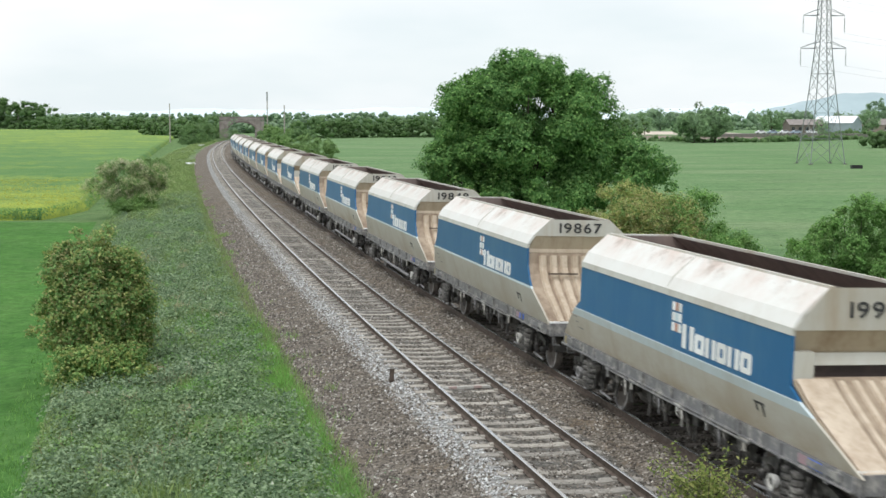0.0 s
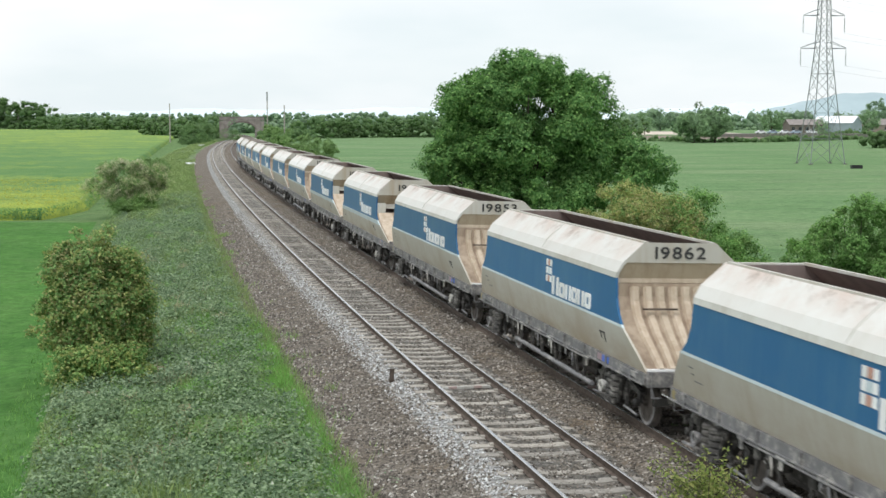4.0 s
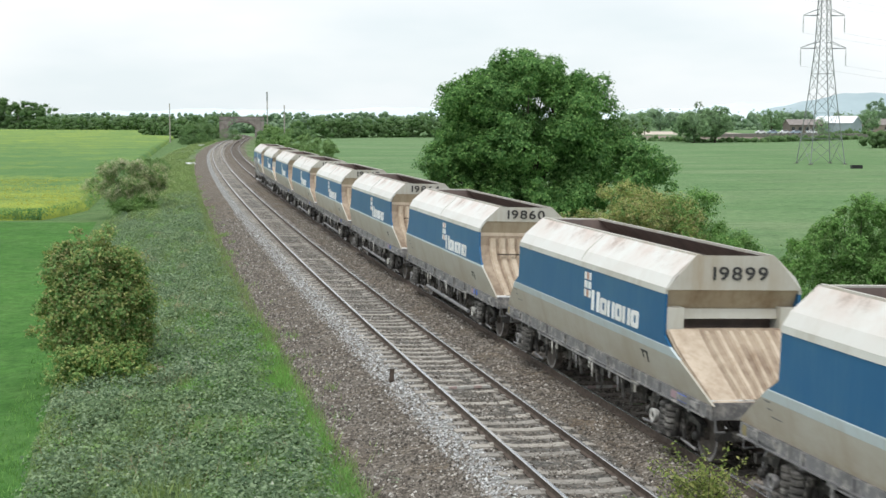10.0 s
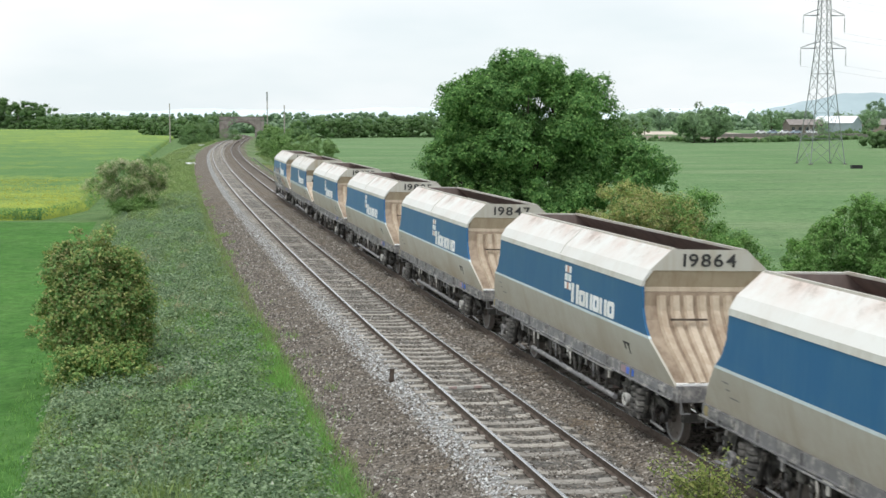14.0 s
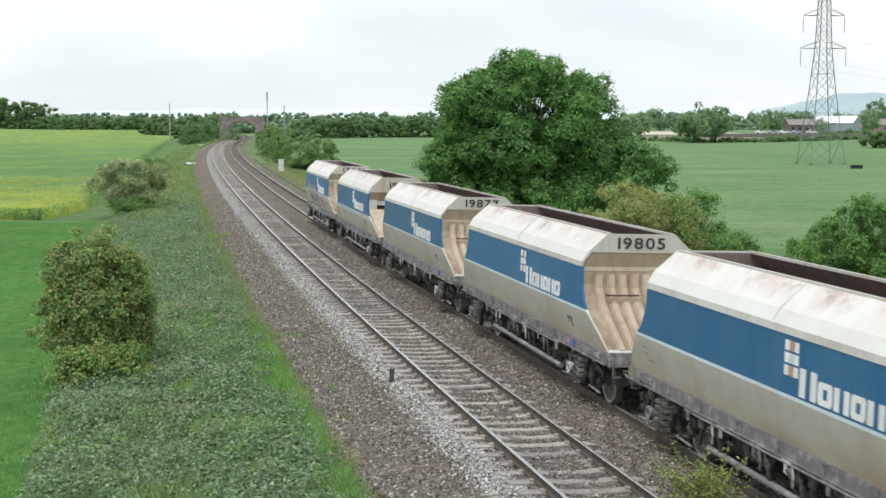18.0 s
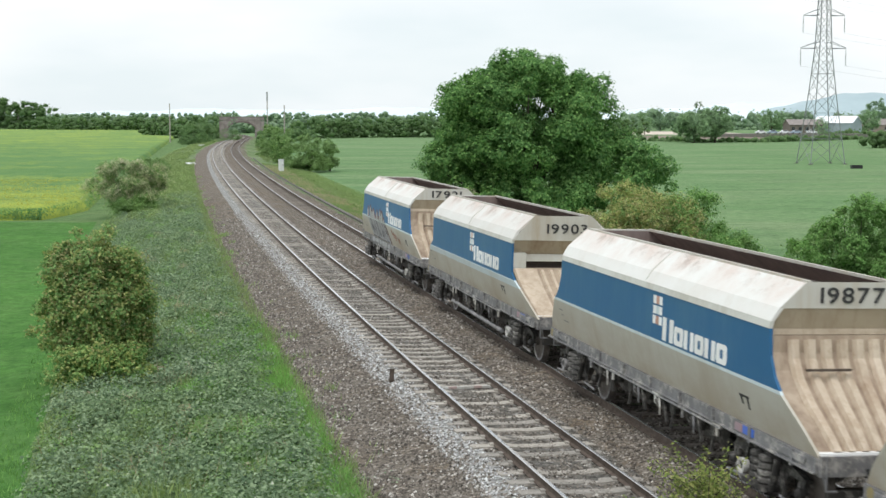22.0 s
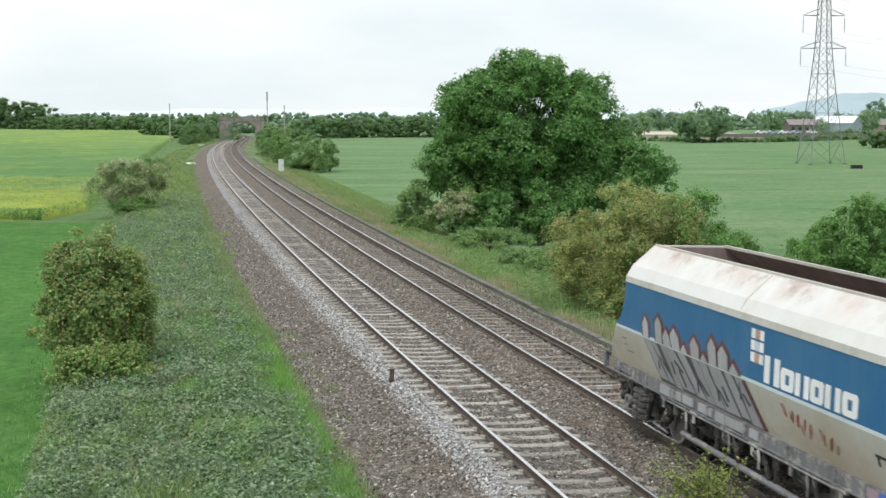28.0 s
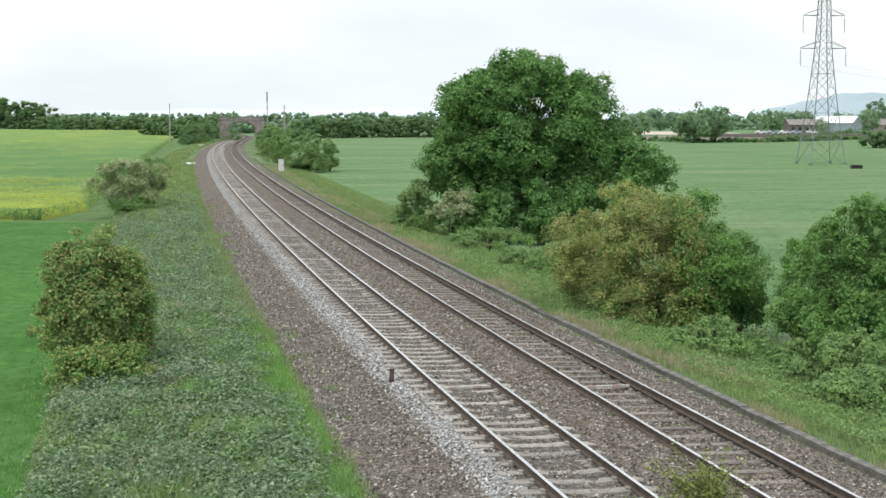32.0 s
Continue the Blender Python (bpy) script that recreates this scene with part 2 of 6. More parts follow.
    M["bogie"] = paint("grimy_bogie_steel", (0.022, 0.021, 0.02), (0.06, 0.055, 0.05), 0.45, 0.75, 0.7, grit=(0.2, 0.19, 0.175))
    M["spring"] = paint("dusty_dark_spring_steel", (0.06, 0.058, 0.056), (0.15, 0.14, 0.13), 0.45, 0.75, 0.6, grit=(0.3, 0.29, 0.27))
    M["wheel"] = paint("brown_wheel_steel", (0.05, 0.044, 0.04), (0.11, 0.095, 0.085), 0.4, 0.7, 0.55, grit=(0.2, 0.18, 0.16))
    M["cover"] = paint("whitish_axlebox_cover", (0.6, 0.6, 0.58), (0.35, 0.32, 0.28), 0.4, 0.7, 0.5)
    M["letter"] = paint("white_lettering", (0.86, 0.87, 0.88), (0.7, 0.7, 0.68), 0.5, 0.9, 0.5)
    M["orange"] = paint("faded_orange_square", (0.5, 0.22, 0.15), (0.6, 0.45, 0.4), 0.4, 0.7, 0.5)
    M["black"] = paint("black_marking", (0.035, 0.035, 0.038), (0.07, 0.065, 0.06), 0.5, 0.8, 0.5)
    M["faded_pink"] = paint("faded_pink_paint", (0.42, 0.3, 0.28), (0.4, 0.36, 0.33), 0.4, 0.7, 0.6)
    M["label_blue"] = paint("blue_label", (0.06, 0.16, 0.6), (0.3, 0.2, 0.4), 0.5, 0.8, 0.5)
    M["label_pink"] = paint("pink_label", (0.36, 0.24, 0.27), (0.3, 0.28, 0.3), 0.5, 0.8, 0.5)
    M["yellow"] = paint("yellow_disc", (0.3, 0.25, 0.12), (0.2, 0.17, 0.1), 0.5, 0.8, 0.5)
    M["silver"] = paint("silver_spray_paint", (0.42, 0.43, 0.45), (0.31, 0.315, 0.33), 0.45, 0.75, 0.4)
    M["spray_red"] = paint("dark_red_spray_paint", (0.16, 0.055, 0.05), (0.09, 0.05, 0.055), 0.4, 0.7, 0.5)
    M["spray_rust"] = paint("rust_red_spray_paint", (0.42, 0.14, 0.09), (0.35, 0.2, 0.14), 0.4, 0.7, 0.6)
    M["spray_dark"] = paint("dark_grey_spray_paint", (0.07, 0.075, 0.085), (0.12, 0.12, 0.13), 0.4, 0.7, 0.5)

    m = Mat("galvanised_steel", 0.6, 0.3, 0.4)
    m.color(m.ramp(m.noise(1.5, 4), [(0.3, (0.17, 0.195, 0.19)), (0.7, (0.26, 0.285, 0.28))]))
    M["steel"] = m.m
    m = Mat("glass_insulator", 0.4, 0, 0.5)
    m.color(m.ramp(m.noise(2, 3), [(0.3, (0.25, 0.28, 0.28)), (0.7, (0.36, 0.38, 0.38))]))
    M["insulator"] = m.m
    m = Mat("weathered_timber_pole", 0.9)
    m.color(m.ramp(m.noise(3, 5, 0.7, (1, 1, 0.1)), [(0.3, (0.3, 0.28, 0.25)), (0.7, (0.46, 0.43, 0.39))]))
    M["pole"] = m.m
    m = Mat("tree_bark", 0.95)
    m.color(m.ramp(m.noise(4, 5, 0.7, (1, 1, 0.25)), [(0.3, (0.035, 0.028, 0.022)), (0.7, (0.11, 0.09, 0.07))])).bump(m.noise(12, 4, 0.7, (1, 1, 0.2)), 0.6, 0.05)
    M["bark"] = m.m
    m = Mat("red_brown_brick", 0.9)
    br = m.n("ShaderNodeTexBrick")
    br.inputs["Scale"].default_value = 4.4
    for k, c in (("Color1", (0.27, 0.24, 0.225)), ("Color2", (0.33, 0.295, 0.28)), ("Mortar", (0.38, 0.36, 0.345))):
        br.inputs[k].default_value = (*c, 1)
    m.link(m.tc.outputs["Object"], br.inputs["Vector"])
    m.color(m.mix(m.maprange(m.noise(0.6, 4), 0.4, 0.7), br.outputs[0], m.mix(1.0, br.outputs[0], (0.6, 0.58, 0.55), "MULTIPLY")))
    M["brick"] = m.m
    m = Mat("dark_brick_soffit", 0.95)
    m.color(m.ramp(m.noise(2, 5), [(0.3, (0.13, 0.11, 0.1)), (0.7, (0.21, 0.175, 0.16))]))
    M["brick_dark"] = m.m

    def plain(name, a, b, scale=2.0, rough=0.8):
        m = Mat(name, rough)
        m.color(m.ramp(m.noise(scale, 5), [(0.3, a), (0.7, b)]))
        return m.m

    M["cabinet"] = plain("pale_grey_cabinet", (0.55, 0.57, 0.56), (0.72, 0.74, 0.73), 3, 0.5)
    M["white_bag"] = plain("white_plastic_sheet", (0.65, 0.67, 0.67), (0.8, 0.82, 0.82), 5, 0.5)
    M["tan"] = plain("tan_cardboard", (0.26, 0.2, 0.14), (0.36, 0.28, 0.2), 6)
    M["shed_white"] = plain("white_metal_roof", (0.72, 0.76, 0.8), (0.85, 0.88, 0.9), 0.2, 0.4)
    M["shed_grey"] = plain("blue_grey_cladding", (0.26, 0.32, 0.36), (0.34, 0.4, 0.44), 0.3, 0.6)
    M["shed_brown"] = plain("brown_tile_roof", (0.22, 0.195, 0.185), (0.31, 0.28, 0.265), 0.8, 0.9)
    M["house_wall"] = plain("red_brick_wall_far", (0.24, 0.19, 0.165), (0.33, 0.27, 0.24), 0.5, 0.9)
    M["dark_glass"] = plain("dark_window_glass", (0.03, 0.035, 0.04), (0.06, 0.065, 0.07), 2, 0.2)
    M["car_white"] = plain("white_car_paint", (0.7, 0.72, 0.74), (0.8, 0.82, 0.84), 1, 0.3)
    M["car_blue"] = plain("silver_blue_car_paint", (0.3, 0.38, 0.48), (0.4, 0.47, 0.55), 1, 0.3)
    M["tyre"] = plain("black_rubber", (0.02, 0.02, 0.02), (0.04, 0.04, 0.04), 5, 0.9)
    M["trough_black"] = plain("black_plastic_trough", (0.015, 0.016, 0.017), (0.03, 0.03, 0.032), 3, 0.6)
    M["stubble"] = plain("pale_bare_field", (0.5, 0.43, 0.36), (0.62, 0.55, 0.47), 0.05, 0.95)
    M["soil"] = plain("brown_soil_strip", (0.2, 0.16, 0.13), (0.28, 0.23, 0.19), 0.05, 0.95)
    # Hill colours carry the distance haze, paler for the ridge further back.
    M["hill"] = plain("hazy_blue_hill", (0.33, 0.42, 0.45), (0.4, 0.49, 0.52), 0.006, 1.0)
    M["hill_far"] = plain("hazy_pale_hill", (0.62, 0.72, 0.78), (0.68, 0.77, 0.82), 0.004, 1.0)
    M["oak"] = leaf_material("oak_leaf", [(0, (0.027, 0.073, 0.024)), (0.55, (0.062, 0.135, 0.043)), (1, (0.145, 0.235, 0.085))], 2.1, calm=0.2)
    M["hawthorn"] = leaf_material("hawthorn_leaf", [(0, (0.038, 0.08, 0.026)), (0.5, (0.076, 0.135, 0.046)), (1, (0.155, 0.21, 0.085))], 2.5, calm=0.0)
    M["faded_may"] = leaf_material("fading_may_blossom", [(0, (0.11, 0.12, 0.05)), (0.5, (0.19, 0.18, 0.085)), (1, (0.3, 0.26, 0.15))], 2.0)
    M["may_pale"] = leaf_material("pale_may_blossom", [(0, (0.13, 0.14, 0.085)), (0.5, (0.24, 0.24, 0.165)), (1, (0.4, 0.38, 0.29))], 2.1, calm=0.2)
    M["olive"] = leaf_material("olive_shrub_leaf", [(0, (0.09, 0.115, 0.036)), (0.5, (0.15, 0.168, 0.06)), (1, (0.225, 0.23, 0.1))], 2.3, calm=0.0)
    M["fresh"] = leaf_material("fresh_green_leaf", [(0, (0.045, 0.1, 0.028)), (0.5, (0.085, 0.17, 0.05)), (1, (0.145, 0.245, 0.085))], 2.0, calm=0.2)
    M["bramble"] = leaf_material("bramble_leaf", [(0, (0.062, 0.105, 0.045)), (0.5, (0.115, 0.188, 0.068)), (1, (0.195, 0.27, 0.125))], 1.9, calm=0.25)
    M["nettle"] = leaf_material("nettle_and_dock_leaf", [(0, (0.05, 0.085, 0.05)), (0.5, (0.12, 0.17, 0.105)), (1, (0.215, 0.27, 0.185))], 1.85, calm=0.0)
    M["blade"] = leaf_material("meadow_grass_blade", [(0, (0.075, 0.125, 0.04)), (0.5, (0.135, 0.195, 0.08)), (1, (0.24, 0.27, 0.14))], 1.85)
    M["lush"] = leaf_material("lush_grass_blade", [(0, (0.075, 0.165, 0.042)), (0.5, (0.115, 0.235, 0.065)), (1, (0.175, 0.3, 0.1))], 2.1, calm=0.2)
    M["dry"] = leaf_material("dry_straw_blade", [(0, (0.2, 0.165, 0.115)), (0.5, (0.3, 0.25, 0.18)), (1, (0.42, 0.36, 0.27))], 1.55)
    M["sapling"] = leaf_material("yellow_green_sapling_leaf", [(0, (0.09, 0.14, 0.035)), (0.5, (0.17, 0.22, 0.06)), (1, (0.33, 0.32, 0.13))], 1.4, calm=0.1)
    # Distance haze is put into these leaf colours and their extra translucency.
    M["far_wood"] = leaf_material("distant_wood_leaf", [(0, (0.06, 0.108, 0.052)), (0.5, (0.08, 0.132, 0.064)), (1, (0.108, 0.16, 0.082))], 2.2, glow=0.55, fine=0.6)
    M["mid_wood"] = leaf_material("hazed_grey_green_leaf", [(0, (0.085, 0.13, 0.088)), (0.5, (0.105, 0.155, 0.1)), (1, (0.13, 0.18, 0.118))], 2.8, glow=0.5, fine=0.8)
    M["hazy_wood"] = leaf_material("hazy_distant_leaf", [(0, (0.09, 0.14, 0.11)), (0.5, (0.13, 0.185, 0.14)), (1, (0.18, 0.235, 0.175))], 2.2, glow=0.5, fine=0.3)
    M["petal"] = leaf_material("white_petal", [(0, (0.6, 0.62, 0.55)), (1, (0.8, 0.82, 0.75))], 1.0)
    M["rape_leaf"] = leaf_material("rape_leaf_blue_green", [(0, (0.05, 0.12, 0.045)), (0.5, (0.085, 0.18, 0.065)), (1, (0.14, 0.25, 0.1))])
    M["rape_flower"] = leaf_material("yellow_rape_flower", [(0, (0.36, 0.4, 0.08)), (1, (0.58, 0.58, 0.14))], 0.9)


make_materials()
rng = np.random.default_rng(7)


# ---- mesh helpers ----
def mesh_np(name, verts, faces, mats, index=None, smooth=False):
    """A mesh from arrays: verts (n, 3), faces (m, 3 or 4)."""
    me = bpy.data.meshes.new(name)
    v, f = np.asarray(verts, np.float32), np.asarray(faces, np.int32)
    k = f.shape[1]
    me.vertices.add(len(v))
    me.vertices.foreach_set("co", v.ravel())
    me.loops.add(f.size)
    me.loops.foreach_set("vertex_index", f.ravel())
    me.polygons.add(len(f))
    me.polygons.foreach_set("loop_start", np.arange(len(f), dtype=np.int32) * k)
    me.polygons.foreach_set("loop_total", np.full(len(f), k, np.int32))
    for m in mats if isinstance(mats, (list, tuple)) else [mats]:
        me.materials.append(m)
    if index is not None:
        me.polygons.foreach_set("material_index", np.asarray(index, np.int32))
    me.polygons.foreach_set("use_smooth", np.full(len(f), smooth))
    me.update(calc_edges=True)
    return me


class Geo:
    """Collects simple solids into one mesh."""

    def __init__(self):
        self.v, self.f = [], []

    def add(self, verts, faces):
        n = len(self.v)
        self.v += [tuple(p) for p in verts]
        self.f += [tuple(i + n for i in f) for f in faces]
        return self

    def box(self, x0, x1, y0, y1, z0, z1, bev=0.0):
        if bev:
            c = bev
            ring = [(x0 + c, y0), (x1 - c, y0), (x1, y0 + c), (x1, y1 - c), (x1 - c, y1), (x0 + c, y1), (x0, y1 - c), (x0, y0 + c)]
            return self.prism([(x, y, z0) for x, y in ring], (0, 0, z1 - z0))
        p = [(x0, y0, z0), (x1, y0, z0), (x1, y1, z0), (x0, y1, z0), (x0, y0, z1), (x1, y0, z1), (x1, y1, z1), (x0, y1, z1)]
        return self.add(p, [(0, 3, 2, 1), (4, 5, 6, 7), (0, 1, 5, 4), (1, 2, 6, 5), (2, 3, 7, 6), (3, 0, 4, 7)])

    def prism(self, ring, way):
        n = len(ring)
        top = [tuple(a + b for a, b in zip(p, way)) for p in ring]
        fs = [tuple(range(n))[::-1], tuple(range(n, 2 * n))]
        fs += [(i, (i + 1) % n, n + (i + 1) % n, n + i) for i in range(n)]
        return self.add(list(ring) + top, fs)

    def tube(self, a, b, r0, r1=None, n=8, cap=True):
        a, b = Vector(a), Vector(b)
        r1 = r0 if r1 is None else r1
        d = (b - a).normalized()
        s = d.orthogonal().normalized()
        t = d.cross(s)
        vs = []
        for p, r in ((a, r0), (b, r1)):
            for i in range(n):
                q = 2 * math.pi * i / n
                vs.append(p + (s * math.cos(q) + t * math.sin(q)) * r)
        fs = [(i, (i + 1) % n, n + (i + 1) % n, n + i) for i in range(n)]
        if cap:
            fs += [tuple(range(n))[::-1], tuple(range(n, 2 * n))]
        return self.add(vs, fs)

    def path(self, pts, radii, n=4):
        """One connected tube through the points."""
        up = (Vector(pts[-1]) - Vector(pts[0])).normalized()
        s0 = up.orthogonal().normalized()
        t0 = up.cross(s0)
        vs, fs = [], []
        for p, r in zip(pts, radii):
            for i in range(n):
                q = 2 * math.pi * (i + 0.5) / n
                vs.append(Vector(p) + (s0 * math.cos(q) + t0 * math.sin(q)) * r)
        for k in range(len(pts) - 1):
            fs += [(k * n + i, k * n + (i + 1) % n, (k + 1) * n + (i + 1) % n, (k + 1) * n + i) for i in range(n)]
        fs += [tuple(range(n))[::-1], tuple(range((len(pts) - 1) * n, len(pts) * n))]
        return self.add(vs, fs)

    def beam(self, a, b, w):
        return self.tube(a, b, w * 0.7, n=4)

    def lathe(self, axis_from, axis_to, profile, n=20):
        """profile: (fraction along the axis, radius)."""
        a, b = Vector(axis_from), Vector(axis_to)
        d = (b - a)
        s = d.normalized().orthogonal().normalized()
        t = d.normalized().cross(s)
        vs, fs = [], []
        for fr, r in profile:
            for i in range(n):
                q = 2 * math.pi * i / n
                vs.append(a + d * fr + (s * math.cos(q) + t * math.sin(q)) * r)
        for k in range(len(profile) - 1):
            for i in range(n):
                j = (i + 1) % n
                fs.append((k * n + i, k * n + j, (k + 1) * n + j, (k + 1) * n + i))
        fs += [tuple(range(n))[::-1], tuple(range((len(profile) - 1) * n, len(profile) * n))]
        return self.add(vs, fs)

    def slab(self, outer, inner):
        """Two matching grids of points, closed round the edges."""
        r, c = len(outer), len(outer[0])
        vs = [p for row in outer for p in row] + [p for row in inner for p in row]
        o = r * c
        fs = []
        for i in range(r - 1):
            for j in range(c - 1):
                a, b, d, e = i * c + j, i * c + j + 1, (i + 1) * c + j + 1, (i + 1) * c + j
                fs += [(a, b, d, e), (o + a, o + e, o + d, o + b)]
        edge = [j for j in range(c)] + [i * c + c - 1 for i in range(1, r)] + [(r - 1) * c + j for j in range(c - 2, -1, -1)] + [i * c for i in range(r - 2, 0, -1)]
        for k in range(len(edge)):
            a, b = edge[k], edge[(k + 1) % len(edge)]
            fs.append((b, a, o + a, o + b))
        return self.add(vs, fs)

    def mesh(self, name, mat, smooth=False):
        me = bpy.data.meshes.new(name)
        me.from_pydata([tuple(p) for p in self.v], [], self.f)
        me.materials.append(mat)
        bm = bmesh.new()
        bm.from_mesh(me)
        bmesh.ops.recalc_face_normals(bm, faces=bm.faces)
        bm.to_mesh(me)
        bm.free()
        if smooth:
            me.polygons.foreach_set("use_smooth", np.full(len(me.polygons), True))
        return me


def part(name, geo, material, parent, label="", smooth=False):
    me = geo.mesh(name, material, smooth) if isinstance(geo, Geo) else geo
    ob = new(name, me)
    ob.parent = parent
    return tagged(ob, label)


def thing(name, label, category, at=None, group="", kind=""):
    ob = new(name)
    ob.empty_display_size = 0.2
    if at is not None:
        ob.matrix_basis = at
    return tagged(ob, label, category, group, kind)


# ---- the ground: one sheet to the horizon ----
def spread(a, b, step, grow, far):
    out = list(np.arange(a, b + 1e-6, step))
    d = step
    while out[-1] < far:
        d *= grow
        out.append(out[-1] + d)
    return out


def hummocks(o, y):
    """Low uneven mounds on the left-hand bank."""
    u, v = o * 1.55 + 0.7 * np.sin(y * 0.6), y * 1.05 + 0.8 * np.sin(o * 1.1)
    w = np.clip((o + 10.0) / 1.2, 0, 1) * np.clip((-4.4 - o) / 0.8, 0, 1)
    return w * (0.13 * np.sin(u) * np.sin(v) + 0.09 * np.sin(u * 0.47 + 1) * np.sin(v * 0.53 + 2) + 0.05 * np.sin(u * 2.1 + 3) * np.sin(v * 1.9))


def ground_height(o, y):
    return cross_height(o) + hummocks(o, y)


def build_ground():
    os_ = np.array([-v for v in spread(13.5, 30, 1.5, 1.35, 4700)][::-1] + list(np.arange(-13, 15.01, 0.5)) + spread(16, 40, 2, 1.35, 4700))
    ys = np.array([-v for v in spread(2, 60, 3, 1.5, 900)][::-1] + spread(0, 150, 1.0, 1.05, 4900))
    O, Yg = np.meshgrid(os_, ys)
    X = centre_x(Yg) + O
    Z = ground_height(O, Yg)
    rough = np.where((O < -4) & (O > -11.5) | (O > 6.5) & (O < 13), 0.045, 0.02)
    rough = np.where((O > -4.0) & (O < 6.4), 0.0, rough)
    Z = Z + rng.normal(0, 1, Z.shape) * rough
    n, m = O.shape
    idx = np.arange(n * m).reshape(n, m)
    F = np.stack([idx[:-1, :-1], idx[:-1, 1:], idx[1:, 1:], idx[1:, :-1]], -1).reshape(-1, 4)
    oc = (O[:-1, :-1] + O[1:, 1:]).ravel() / 2
    yc = (Yg[:-1, :-1] + Yg[1:, 1:]).ravel() / 2
    mat = np.where(oc > 11.0, 0, np.where(oc > -9.9, 2, np.where((yc < 102) & (oc < -10.1 - 1.6 * np.clip((yc - 40) / 50, 0, 1)), 1, 3)))
    me = mesh_np("ground", np.stack([X, Yg, Z], -1).reshape(-1, 3), F, [M["pasture"], M["cereal"], M["bank"], M["verge"]], mat, True)
    tagged(new("ground", me), "flat green fields with a low grassy railway bank", "ground", kind="structure")


def sweep(name, ring, s0, s1, step, mats, index=None, off=0.0, roll=0.0, smooth=False):
    """A cross-section (offset, height) carried along the line."""
    ss = np.arange(s0, s1 + 1e-6, step)
    x, y, h = line(ss, 0.0)
    ring = np.asarray(ring, float)
    k = len(ring)
    lat = off + ring[:, 0] * math.cos(roll) + ring[:, 1] * math.sin(roll)
    z = ring[:, 1] * math.cos(roll) - ring[:, 0] * math.sin(roll)
    V = np.empty((len(ss), k, 3))
    V[:, :, 0] = x[:, None] + lat[None] * np.cos(h)[:, None]
    V[:, :, 1] = y[:, None] - lat[None] * np.sin(h)[:, None]
    V[:, :, 2] = z[None]
    idx = np.arange(len(ss) * k).reshape(len(ss), k)
    nxt = np.roll(idx, -1, 1)
    F = np.stack([idx[:-1], nxt[:-1], nxt[1:], idx[1:]], -1).reshape(-1, 4)
    mi = None if index is None else np.tile(index, len(ss) - 1)
    return mesh_np(name, V.reshape(-1, 3), F[:, ::-1], mats, mi, smooth)


S_NEAR, S_FAR = -30, 520


def build_ballast():
    a, c, p, e = M["ballast"], M["ballast_grey"], M["ballast_pale"], M["ballast_shoulder"]
    # offsets and heights across the bed; each strip has its own stone
    prof = [(-3.95, -0.62), (-3.3, -0.47), (-1.72, -0.25), (-1.15, -0.15), (-0.78, -0.171), (0.78, -0.218), (1.2, -0.208), (1.6, -0.16), (2.36, -0.14),
            (2.55, -0.225), (3.85, -0.268), (4.3, -0.25), (4.75, -0.3), (5.75, -0.5), (6.5, -0.72)]
    mat = [3, 3, 2, 1, 1, 1, 0, 0, 0, 0, 0, 0, 0, 0]
    ss = np.concatenate([np.arange(S_NEAR, 120, 0.25), np.arange(120, S_FAR, 1.5)])
    fine_o = np.unique(np.concatenate([np.linspace(p0[0], p1[0], 4) for p0, p1 in zip(prof, prof[1:])]))
    fz = np.interp(fine_o, [q[0] for q in prof], [q[1] for q in prof])
    x, y, h = line(ss)
    V = np.empty((len(ss), len(fine_o), 3))
    wob = rng.normal(0, 0.014, (len(ss), len(fine_o)))
    lat = fine_o[None]
    V[:, :, 0] = x[:, None] + lat * np.cos(h)[:, None]
    V[:, :, 1] = y[:, None] - lat * np.sin(h)[:, None]
    V[:, :, 2] = fz[None] + wob
    k = len(fine_o)
    idx = np.arange(len(ss) * k).reshape(len(ss), k)
    F = np.stack([idx[:-1, :-1], idx[:-1, 1:], idx[1:, 1:], idx[1:, :-1]], -1).reshape(-1, 4)
    mid = (fine_o[1:] + fine_o[:-1]) / 2
    strip = np.searchsorted([q[0] for q in prof], mid) - 1
    mi = np.tile(np.array(mat)[strip], len(ss) - 1)
    me = mesh_np("ballast_bed", V.reshape(-1, 3), F[:, ::-1], [a, c, p, e], mi)
    tagged(new("ballast_bed", me), "brown stone ballast bed under two railway tracks", "ballast", kind="structure")


